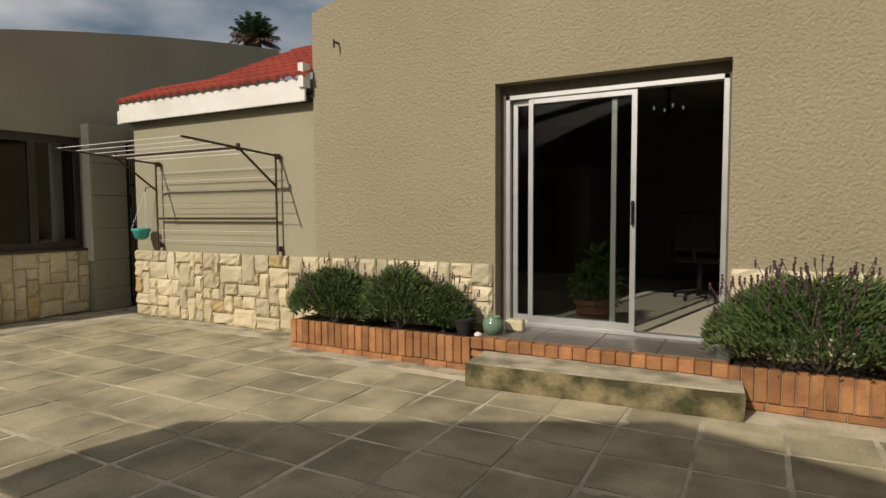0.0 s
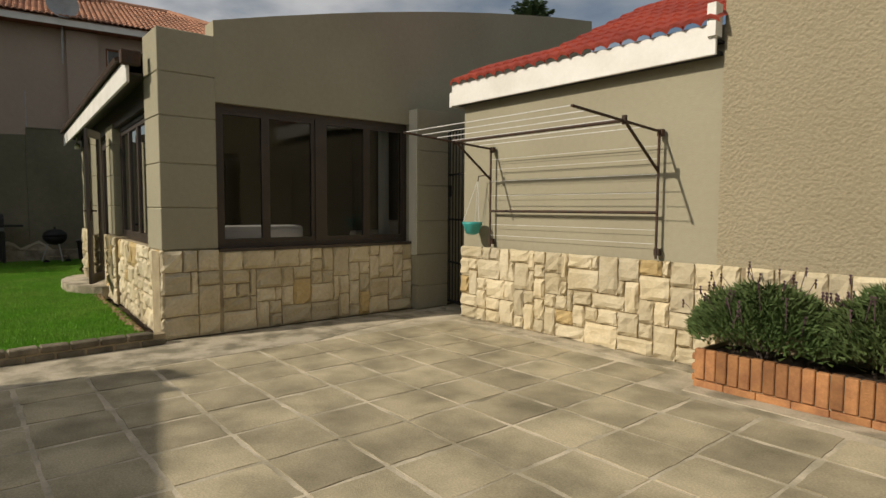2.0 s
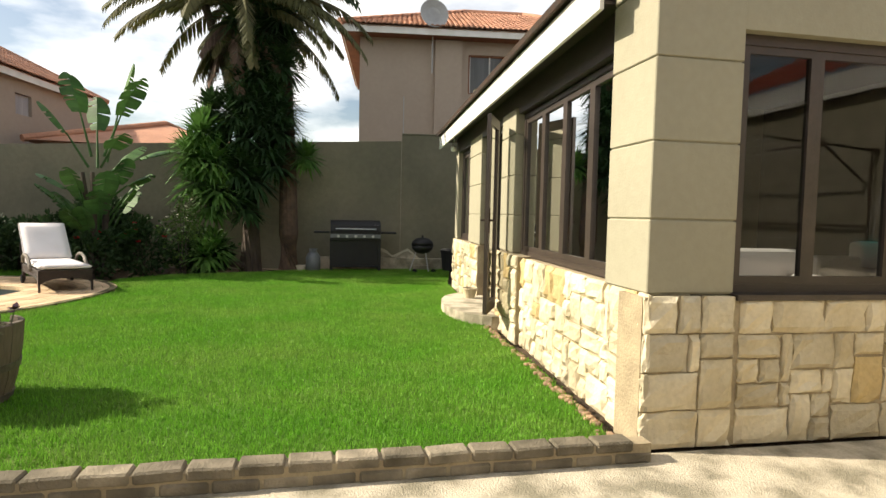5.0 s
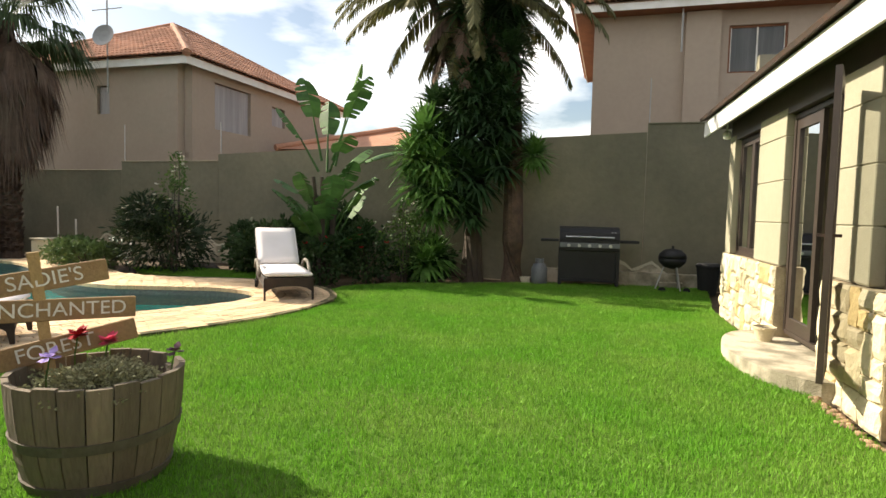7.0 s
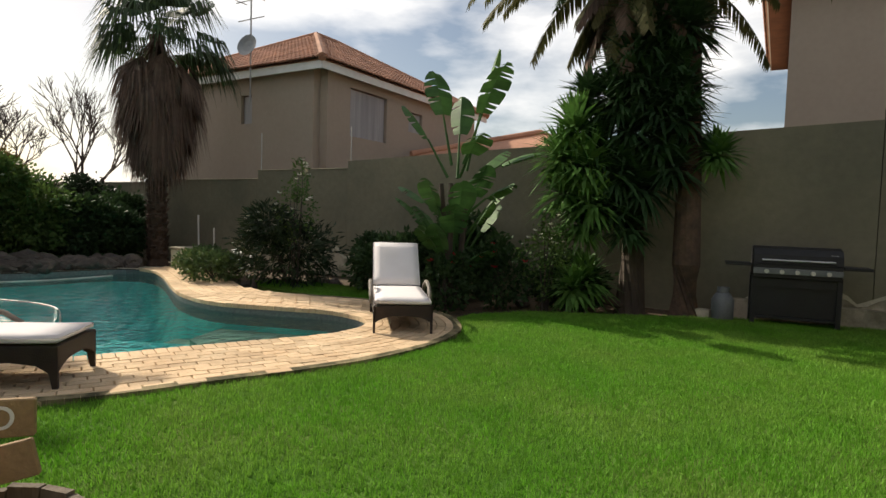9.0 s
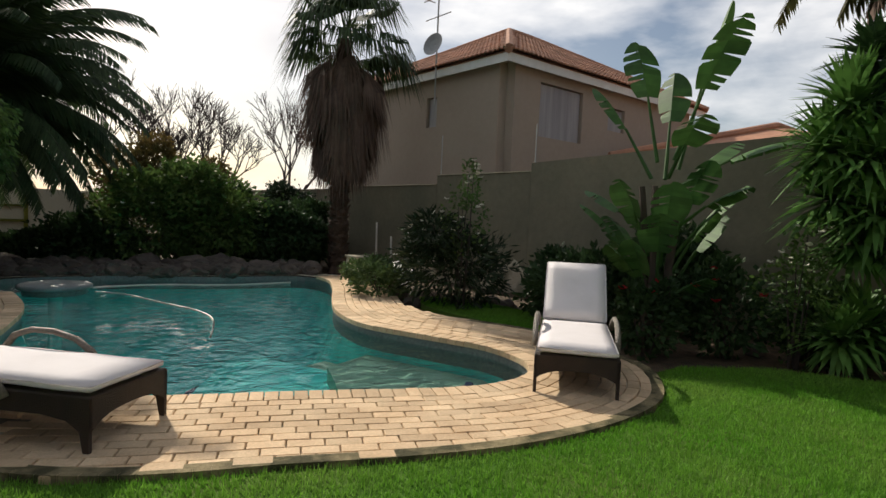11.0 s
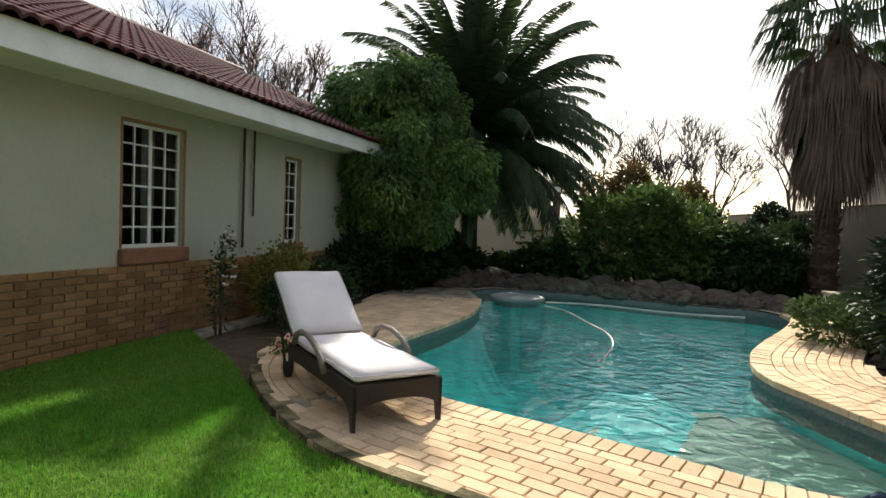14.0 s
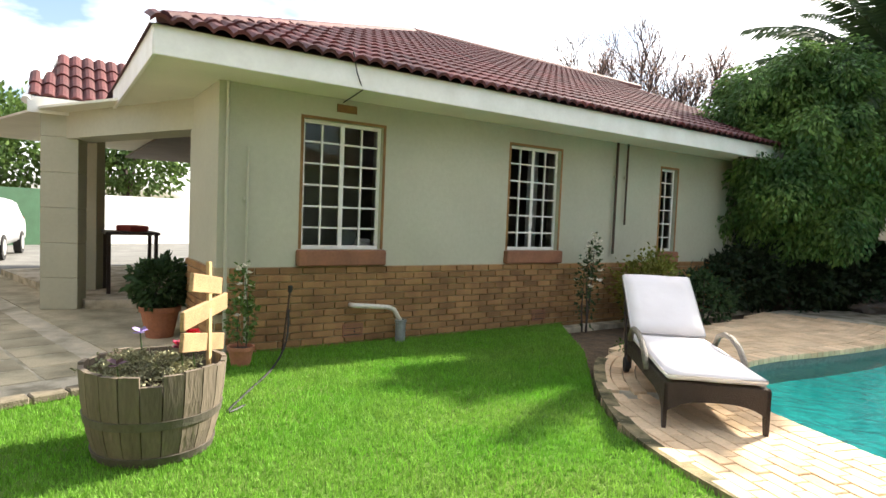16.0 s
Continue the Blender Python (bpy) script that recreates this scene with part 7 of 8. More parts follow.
def bare_tree(x, y, h, seed, label, leaves=0, spread=0.5, base=0.35):
    q = random.Random(seed)
    t = thing("bare_tree", pose(x, y, 0), label, "tree", "bare winter trees")
    bm = bmesh.new()
    tw = Soup()
    tips = []

    def grow(p, d, L, r, lvl):
        p2 = p + d * L
        if lvl < 2:
            cyl(bm, p, p2, r, r * 0.65, 7, caps=False)
        else:
            u = d.orthogonal().normalized()
            v = d.cross(u)
            c = [u, u * -0.5 + v * 0.87, u * -0.5 - v * 0.87]
            r = max(r, 0.0105)
            for i in range(3):
                e, g = c[i], c[(i + 1) % 3]
                tw.face(p + e * r, p + g * r, p2 + g * r * 0.65, p2 + e * r * 0.65)
        if lvl >= 3:
            tips.append(p2)
        if lvl == 6:
            return
        for _ in range(3 if lvl < 5 else 2):
            nd = (d + Vector((q.uniform(-1, 1), q.uniform(-1, 1), q.uniform(-.25, .8))) * spread * 1.2).normalized()
            grow(p + d * L * q.uniform(0.6, 1.0), nd, L * q.uniform(0.62, 0.82), r * 0.6, lvl + 1)
    grow(Vector((0, 0, -0.1)), Vector((0, 0, 1)), h * base, h * 0.018, 0)
    part("trunk", bm, M_TWIG, t)
    part("twig_crown", tw.mesh("twig_crown"), M_TWIG, t)
    if leaves:
        s = Soup()
        for p in tips:
            for _ in range(leaves):
                c = p + Vector((q.gauss(0, .13), q.gauss(0, .13), q.gauss(0, .13)))
                a, b = (Vector((q.uniform(-1, 1), q.uniform(-1, 1), q.uniform(-1, 1))).normalized() * 0.055 for _ in range(2))
                s.face(c, c + a + b * 0.4, c + a * 1.6)
        part("foliage", s.mesh("foliage"), M_DRY, t)


bare_tree(-11.6, -22.5, 5.6, 31, "leafless spreading tree beyond the pool")
bare_tree(-10.0, -23.0, 5.2, 36, "leafless spreading tree beyond the pool")
bare_tree(-8.4, -23.0, 5.2, 32, "leafless spreading tree beyond the pool")
bare_tree(-13.8, -22.0, 5.4, 34, "leafless spreading tree beyond the pool")
bare_tree(4.0, -19.5, 7.6, 33, "tall sparse tree with dry pinkish leaves behind the roof", 8)
bare_tree(2.4, -20.5, 6.8, 35, "tall sparse tree with dry pinkish leaves behind the roof", 8)
for x, y, h, r, sd in ((34, -9, 4.5, 4.0, 41), (38, -4, 5.5, 4.5, 42), (33, -16, 4.6, 3.6, 43), (-24, 2.5, 4.6, 2.2, 44)):
    leafy("garden_tree", pose(x, y, 0), "leafy green tree beyond the garden wall", "tree", 6000, 1.0, (0.35, 0.12), M_AUT if sd == 44 else M_LEAF, [(0, 0, h, r, r, r * 0.7, 2), (r * .5, 0, h + 0.8, r * .6, r * .6, r * .5, 1)], sd, "background trees", stem=(4, 0.16))
top = thing("far_palm", pose(-6.5, 12.5, 0), "palm top showing above the sunroom roof", "palm tree")
part("trunk", rod((0, 0, 0), (0, 0, 7.0), 0.2), M_BARKP, top)
_q = random.Random(6)
for k in range(40):
    _s = Soup()
    frond(_s, (0, 0, 7.0), k * 2.4, radians(80 - 90 * k / 40), 0.8, 0.8, 14, 0.03, 0.35, _q)
    part("frond", _s.mesh("frond"), M_PALM if k < 28 else M_DEADP, top)
pm = thing("far_palm", pose(-8.0, -34, 0), "small palm top far beyond the garden", "palm tree")
part("trunk", rod((0, 0, 0), (0, 0, 3.2), 0.2), M_BARKP, pm)
_q = random.Random(2)
for k in range(26):
    _s = Soup()
    frond(_s, (0, 0, 3.2), k * 2.4, radians(75 - 80 * k / 26), 1.5, 0.6, 16, 0.03, 0.4, _q)
    part("frond", _s.mesh("frond"), M_PALM, pm)

# ---- beds ----
def shrub(x, y, h, r, material, seed, label, n=2500, leaf=(0.08, 0.024), flowers=None, name="shrub", z=0.0, stems=5):
    q = random.Random(seed)
    shape = [(0, 0, h * 0.5, r, r, h * 0.46, 3)] + [(q.uniform(-r, r) * 0.6, q.uniform(-r, r) * 0.6, h * q.uniform(0.55, 0.95), r * 0.45, r * 0.45, h * 0.22, 1) for _ in range(3)]
    t = leafy(name, pose(x, y, z), label, "shrub", n, 1.0, leaf, material, shape, seed, "garden bed shrubs", stem=(stems, 0.014), flat=0.15)
    if flowers:
        blossoms(t, "bloom", flowers[0], shape, flowers[1], flowers[2], seed + 1)
    return t


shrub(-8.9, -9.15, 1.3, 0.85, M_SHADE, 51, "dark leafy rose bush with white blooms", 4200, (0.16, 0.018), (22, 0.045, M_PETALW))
tall = [(0.0, 0, 1.4, 0.35, 0.35, 0.5, 1), (-0.05, 0.05, 1.95, 0.14, 0.14, 0.4, 0.5)]
tr = leafy("tall_rose", pose(-8.75, -8.9, 0.0), "tall straggling rose with white blooms", "shrub", 700, 1.0, (0.06, 0.022), M_LEAF, tall, 52, "garden bed shrubs", stem=(5, 0.012))
blossoms(tr, "bloom", 16, tall, 0.05, M_PETALW, 53)
shrub(-8.6, -10.6, 0.62, 0.6, M_LAV, 54, "low blue-grey shrub beside the paved path", 2200)
shrub(-9.3, -11.6, 0.60, 0.55, M_LAV, 55, "low blue-grey shrub beside the paved path", 2000)
shrub(-9.2, -7.4, 0.9, 0.55, M_LEAFD, 56, "dark green shrub against the boundary wall", 2400, (0.11, 0.03))
shrub(-8.9, -6.6, 1.0, 0.5, M_LEAFD, 57, "dark green shrub against the boundary wall", 2400, (0.11, 0.03))
shrub(-9.1, -5.2, 1.0, 0.45, M_LEAFD, 58, "dark shrub with red blooms", 2000, (0.09, 0.03), (5, 0.055, M_PETALR))
shrub(-8.3, -5.75, 0.75, 0.3, M_LEAFD, 59, "dark shrub with red blooms", 1200, (0.09, 0.03), (5, 0.06, M_PETALR))
shrub(-9.15, -4.5, 1.45, 0.42, M_LEAF, 60, "thin rose bush with pale blooms", 1000, (0.06, 0.022), (18, 0.04, M_PETALW))
shrub(-9.7, -4.3, 0.8, 0.6, M_LEAFD, 61, "dark green shrub against the boundary wall", 2600, (0.12, 0.03))
shrub(-10.3, -6.2, 1.3, 0.6, M_LEAFD, 62, "dark green shrub against the boundary wall", 2600, (0.14, 0.035))
shrub(-10.6, -8.3, 0.9, 0.5, M_LEAFD, 63, "dark green shrub against the boundary wall", 1800, (0.12, 0.03))
for i, (x, y, h, r) in enumerate(((-9.6, -16.2, 1.5, 0.9), (-8.3, -16.7, 2.0, 1.1), (-7.0, -17.1, 2.1, 1.2), (-5.9, -17.5, 1.2, 0.9), (-4.8, -17.9, 0.7, 0.6), (-8.9, -17.6, 1.8, 1.0), (-10.6, -16.9, 1.7, 0.9), (-3.4, -17.8, 0.9, 0.6), (-2.6, -17.2, 1.2, 0.8))):
    shrub(x, y + 0.75, h, r, M_LEAF if i in (1, 2) else M_LEAFD, 70 + i, "dense dark shrub behind the pool rockery", 9000, (0.13, 0.036), (14, 0.05, M_PETALW) if i in (1, 2) else None)
shrub(-7.6, -18.6, 2.9, 1.1, M_AUT, 80, "rust-tinted shrub behind the pool", 9000, (0.10, 0.03))
shrub(-9.3, -18.9, 2.7, 1.0, M_AUT, 81, "rust-tinted shrub behind the pool", 8000, (0.10, 0.03))
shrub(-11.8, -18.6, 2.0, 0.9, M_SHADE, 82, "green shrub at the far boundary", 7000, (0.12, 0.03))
shrub(-0.78, -9.55, 1.15, 0.16, M_LEAFD, 83, "slender rose with white blooms by the house", 380, (0.05, 0.02), (26, 0.05, M_PETALW), stems=3)
shrub(-1.12, -10.6, 1.1, 0.45, M_YELLEAF, 84, "yellow-green shrub by the house wall", 2200, (0.06, 0.02))
shrub(-1.4, -10.3, 0.6, 0.4, M_LEAFD, 85, "low dark shrub by the house wall", 1400, (0.07, 0.02))
shrub(-1.55, -11.6, 0.7, 0.5, M_LEAFD, 86, "low dark shrub by the house wall", 1500, (0.08, 0.02))
# these shrubs carry the fig's shade in their leaf colour
shrub(-1.2, -12.8, 0.9, 0.6, M_SHADE, 87, "shrub under the fig tree, leaves coloured as in shade", 2200, (0.10, 0.03))
shrub(-2.9, -16.1, 1.1, 0.8, M_SHADE, 88, "shrub under the fig tree, leaves coloured as in shade", 5000, (0.12, 0.03))
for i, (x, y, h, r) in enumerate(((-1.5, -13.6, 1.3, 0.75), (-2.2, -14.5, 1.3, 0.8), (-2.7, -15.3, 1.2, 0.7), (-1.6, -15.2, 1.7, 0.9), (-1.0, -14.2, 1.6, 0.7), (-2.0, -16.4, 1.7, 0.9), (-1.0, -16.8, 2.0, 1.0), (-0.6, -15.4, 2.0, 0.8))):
    shrub(x, y, h, r, M_SHADE, 130 + i, "shrub under the fig tree, leaves coloured as in shade", 4500, (0.12, 0.032))
shrub(-1.85, -8.5, 0.22, 0.14, M_LEAF, 89, "tuft of pink flowers at the paving edge", 160, (0.05, 0.012), (3, 0.03, M_PETALP), stems=2)


def rock(x, y, r, seed, z=0.0):
    q = random.Random(seed)
    bm = bmesh.new()
    bmesh.ops.create_icosphere(bm, subdivisions=3, radius=r)
    for v in bm.verts:
        k = 1 + 0.45 * noise.noise(v.co / r * 1.3 + Vector((seed, 0, 0))) + 0.12 * noise.noise(v.co / r * 4)
        v.co = Vector((v.co.x * k * 1.2, v.co.y * k, v.co.z * k * 0.75))
    tagged(part("rock", bm, M_ROCK, m=pose(x, y, z + r * 0.3, 0, 0, q.uniform(0, 360)), smooth=False), "rough dark rockery stone at the pool edge", "rock", "rockery stones")


edge = smooth_line([(-9.55, -14.02), (-8.6, -14.24), (-7.5, -14.58), (-6.6, -15.0), (-5.8, -15.42), (-4.9, -15.62), (-4.1, -15.68), (-3.2, -15.2)], closed=False, per=5)
for i, (x, y) in enumerate(edge):
    rock(x + rng.uniform(-.08, .08), y + rng.uniform(-.06, .06), rng.uniform(0.17, 0.27), 100 + i, 0.05)
    if i % 2:
        rock(x + rng.uniform(-.1, .1), y - 0.38 + rng.uniform(-.1, .1), rng.uniform(0.24, 0.36), 160 + i, 0.08)
for x, y, r in ((-9.55, -8.65, 0.17), (-8.55, -9.75, 0.14), (-9.9, -9.2, 0.12), (-8.95, -10.5, 0.13), (-9.6, -5.0, 0.1)):
    rock(x, y, r, int(-x * 100))
plh = thing("pump_box", pose(-10.0, -12.7, 0), "low cream plastered box beside the palm", "box")
part("box", box(bmesh.new(), -0.32, 0.32, -0.3, 0.3, -0.02, 0.50, bev=0.01), M_CREAMWALL, plh)
part("lid", box(bmesh.new(), -0.35, 0.35, -0.33, 0.33, 0.50, 0.55, bev=0.01), M_CONC, plh)
for x, y, h in ((-10.85, -13.4, 1.25), (-10.95, -13.0, 0.95)):
    st = tagged(part("white_stake", rod((0, 0, -0.05), (0.03, 0, h), 0.02, 8), M_PVC, m=pose(x, y, 0)), "thin white plastic stake by the wall", "stake", "garden stakes")

# ---- braai corner ----
def gas_braai():
    b = thing("gas_barbecue", pose(-9.72, -1.18, 0.02, 0, 0, 90), "black gas barbecue with side shelves and knobs", "barbecue")
    # local x along the wall, -y faces the lawn
    for x in (-0.5, 0.5):
        for y in (-0.2, 0.2):
            part("leg", boxes((x - 0.03, x + 0.03, y - 0.03, y + 0.03, 0.0, 0.72)), M_BLACK, b)
    part("lower_shelf", box(bmesh.new(), -0.5, 0.5, -0.22, 0.22, 0.12, 0.16, bev=0.006), M_BLACK, b)
    part("cabinet", box(bmesh.new(), -0.49, 0.49, -0.19, 0.2, 0.16, 0.68, bev=0.006), M_BLACK, b, "black sheet-steel cabinet")
    part("front_panel", boxes((-0.47, 0.47, -0.22, -0.20, 0.56, 0.68)), M_BLACK, b)
    part("firebox", box(bmesh.new(), -0.52, 0.52, -0.26, 0.26, 0.68, 0.88, bev=0.015), M_BLACK, b)
    bm = bmesh.new()
    prof = [(-0.27, 0.88), (-0.25, 1.0), (-0.17, 1.08), (0.05, 1.11), (0.22, 1.05), (0.27, 0.88)]
    A = [bm.verts.new((-0.52, y, z)) for y, z in prof]
    B = [bm.verts.new((0.52, y, z)) for y, z in prof]
    for k in range(len(prof)):
        bm.faces.new((A[k], A[(k + 1) % len(prof)], B[(k + 1) % len(prof)], B[k]))
    bm.faces.new(A[::-1])
    bm.faces.new(B)
    bmesh.ops.recalc_face_normals(bm, faces=bm.faces)
    part("lid", bm, M_BLACK, b)
    part("lid_handle", rod((-0.42, -0.31, 0.93), (0.42, -0.31, 0.93), 0.014), M_ALU, b)
    part("control_panel", box(bmesh.new(), -0.52, 0.52, -0.285, -0.26, 0.74, 0.82, bev=0.004), M_BLUEGAS, b)
    for k in range(5):
        part("knob", rod((-0.36 + k * 0.18, -0.285, 0.775), (-0.36 + k * 0.18, -0.32, 0.775), 0.028, 12), M_ALU, b)
    for s in (-1, 1):
        part("side_shelf", box(bmesh.new(), min(s * 0.54, s * 0.86), max(s * 0.54, s * 0.86), -0.2, 0.2, 0.83, 0.87, bev=0.006), M_BLACK, b)
    part("badge", boxes((0.38, 0.46, -0.235, -0.22, 0.99, 1.02)), M_ALU, b)
    g = thing("gas_bottle", pose(-9.62, -2.05, 0.0), "grey gas bottle beside the barbecue", "gas bottle")
    part("body", lathe([(0.10, 0), (0.15, 0.03), (0.15, 0.34), (0.10, 0.43), (0.05, 0.45)], 18), M_BLUEGAS, g, smooth=True)
    part("collar", lathe([(0.08, 0.44), (0.08, 0.52), (0.07, 0.52), (0.07, 0.44)], 16, cap=False), M_BLUEGAS, g)


gas_braai()


def kettle():
    b = thing("kettle_barbecue", pose(-9.5, 0.24, 0.02), "small black kettle barbecue on three legs", "barbecue")
    part("bowl", lathe([(0.03, 0.42), (0.14, 0.45), (0.22, 0.53), (0.235, 0.60), (0.225, 0.60)], 22), M_BLACK, b, smooth=True)
    part("lid", lathe([(0.24, 0.605), (0.22, 0.68), (0.14, 0.75), (0.02, 0.77)], 22), M_BLACK, b, smooth=True)
    part("lid_knob", rod((0, 0, 0.77), (0, 0, 0.82), 0.02, 10), M_BLACK, b)
    for k in range(3):
        a = k * math.tau / 3 + 0.4
        part("leg", rod((0.13 * math.cos(a), 0.13 * math.sin(a), 0.47), (0.28 * math.cos(a), 0.28 * math.sin(a), 0.0), 0.012), M_ALU, b)
    for s in (-1, 1):
        part("wheel", cyl(bmesh.new(), (0.25, s * 0.2, 0.06), (0.28, s * 0.2, 0.06), 0.06, n=14), M_RUBBER, b)


kettle()
bn = thing("dustbin", pose(-9.6, 0.86, 0.0), "dark plastic dustbin by the wall", "bin")
part("body", lathe([(0.15, 0), (0.19, 0.46), (0.2, 0.48)], 18), M_RUBBER, bn)
part("lid", lathe([(0.21, 0.48), (0.21, 0.51), (0.17, 0.55), (0.01, 0.56)], 18), M_RUBBER, bn)
for x, y, w in ((-9.85, 0.3, 0.35), (-9.8, -2.4, 0.3)):
    tagged(part("loose_block", box(bmesh.new(), -0.2, 0.2, -0.09, 0.09, 0, 0.16, bev=0.01), M_CONC, m=pose(x, y, 0.0, 0, 0, 80)), "loose concrete block at the wall foot", "block", "loose blocks")

# ---- barrel with signs ----
def barrel():
    b = thing("half_barrel", pose(-1.13, -3.965, 0.03), "weathered oak half barrel planter with steel hoops", "barrel planter")
    n = 22
    for k in range(n):
        a0, a1 = (k + 0.03) * math.tau / n, (k + 0.97) * math.tau / n
        bm = bmesh.new()
        top = 0.53 + rng.uniform(-.008, .008) - (0.05 if k == 9 else 0)
        prof = [(0.285, 0.0), (0.335, 0.18), (0.363, 0.36), (0.375, top)]
        rings = []
        for r, z in prof:
            rings.append([bm.verts.new(((r - d) * math.cos(a), (r - d) * math.sin(a), z)) for d, a in ((0, a0), (0, a1), (0.028, a1), (0.028, a0))])
        for A, B in zip(rings, rings[1:]):
            for i in range(4):
                bm.faces.new((A[i], A[(i + 1) % 4], B[(i + 1) % 4], B[i]))
        bm.faces.new(rings[0][::-1])
        bm.faces.new(rings[-1])
        part("stave", bm, M_BARREL, b)
    for z0, z1, r0, r1 in ((0.04, 0.085, 0.302, 0.316), (0.24, 0.285, 0.3475, 0.3555)):
        part("hoop", lathe([(r0 - 0.01, z0), (r0 + 0.003, z0), (r1 + 0.003, z1), (r1 - 0.01, z1)], 40, cap=False), M_HOOP, b)
    part("soil", lathe([(0.29, 0.05), (0.345, 0.42), (0.2, 0.45), (0.01, 0.46)], 26), M_SOIL, b)
    shp = [(0.05, 0.03, 0.03, 0.27, 0.27, 0.06, 1), (0.1, 0.08, 0.05, 0.12, 0.12, 0.07, 0.4), (-0.08, 0.0, 0.05, 0.12, 0.12, 0.06, 0.4)]
    leafy("barrel_succulents", pose(-1.13, -3.965, 0.475), "low pale grey-green succulents filling the barrel", "plant", 6000, 1.0, (0.022, 0.008), M_SUCC, shp, 91)
    for x, y, h, m, lab in ((-0.87, -4.0, 0.22, M_PETALV, "single lilac flower on a thin stem"), (-1.20, -4.16, 0.24, M_PETALR, "red geranium flower on a thin stem"), (-1.28, -4.06, 0.20, M_PETALP, "pink geranium flower on a thin stem"), (-1.32, -3.72, 0.16, M_LAVF, "thin budding rose twig")):
        f = thing("flower", pose(x, y, 0.45), lab, "flower", "barrel flowers")
        part("stem", tube([(0, 0, 0), (0.01, 0.01, h * 0.6), (0.0, 0.02, h)], 0.004, 5), M_LEAF, f)
        s = Soup()
        for k in range(26 if m in (M_PETALR, M_PETALP) else 9):
            a = k * 2.4
            u = Vector((math.cos(a), math.sin(a), -0.3 + 1.2 * (k % 5) / 4))
            sd = Vector((-math.sin(a), math.cos(a), 0)) * 0.02
            s.face((0, 0.02, h), tuple(u * 0.028 + sd + Vector((0, 0.02, h))), tuple(u * 0.048 + Vector((0, 0.02, h))), tuple(u * 0.028 - sd + Vector((0, 0.02, h))))
        part("bloom", s.mesh("bloom"), m, f)


barrel()


def signpost():
    # the boards face the courtyard
    p = thing("sign_post", pose(-1.16, -4.25, 0.44, 0, 0, 135), "weathered wooden post with three lettered plank signs", "sign")
    part("post", box(bmesh.new(), -0.025, 0.025, 0.0, 0.02, -0.05, 0.66, bev=0.003), M_PLANKC, p, m=pose(0, 0, 0, 3, -6, 0))
    for text, z, x0, x1, tilt, h, tx in (("SADIE'S", 0.53, -0.26, 0.23, 9, 0.105, -0.19), ("ENCHANTED", 0.375, -0.36, 0.36, -1, 0.105, -0.26), ("FOREST", 0.185, -0.30, 0.38, 11, 0.105, -0.14)):
        m = pose(0.06 * z - 0.02, -0.012, z, 0, -tilt, 0)
        bd = part("board", box(bmesh.new(), x0, x1, -0.012, 0.012, -h / 2, h / 2, bev=0.004), M_PLANK, p, m=m)
        cu = bpy.data.curves.new("lettering", "FONT")
        cu.body, cu.size, cu.extrude, cu.align_y = text, 0.096, 0.001, "CENTER"
        tmp = bpy.data.objects.new("lettering", cu)
        scene.collection.objects.link(tmp)
        me = bpy.data.meshes.new_from_object(tmp.evaluated_get(bpy.context.evaluated_depsgraph_get()))
        bpy.data.objects.remove(tmp)
        me.materials.clear()
        part("lettering", me, M_CHALK, bd, "white hand-painted lettering", m=pose(tx, -0.0145, 0, 90, 0, 0))


signpost()
gp = thing("garden_sprinkler", pose(0.36, -5.73, 0.03), "thin iron sprinkler stake with a black hose", "sprinkler")
part("stake", rod((0, 0, 0), (-0.04, -0.05, 0.62), 0.010, 7), M_RUST, gp)
part("nozzle", rod((-0.04, -0.05, 0.62), (-0.045, -0.05, 0.68), 0.022, 8), M_BLACK, gp)
part("hose", tube(smooth_line([(-0.03, -0.05, 0.45), (-0.15, 0.05, 0.18), (-0.5, 0.4, 0.06), (-1.0, 0.95, 0.045), (-1.25, 1.2, 0.045), (-1.2, 1.05, 0.045)], closed=False), 0.009, 6), M_BLACK, gp)

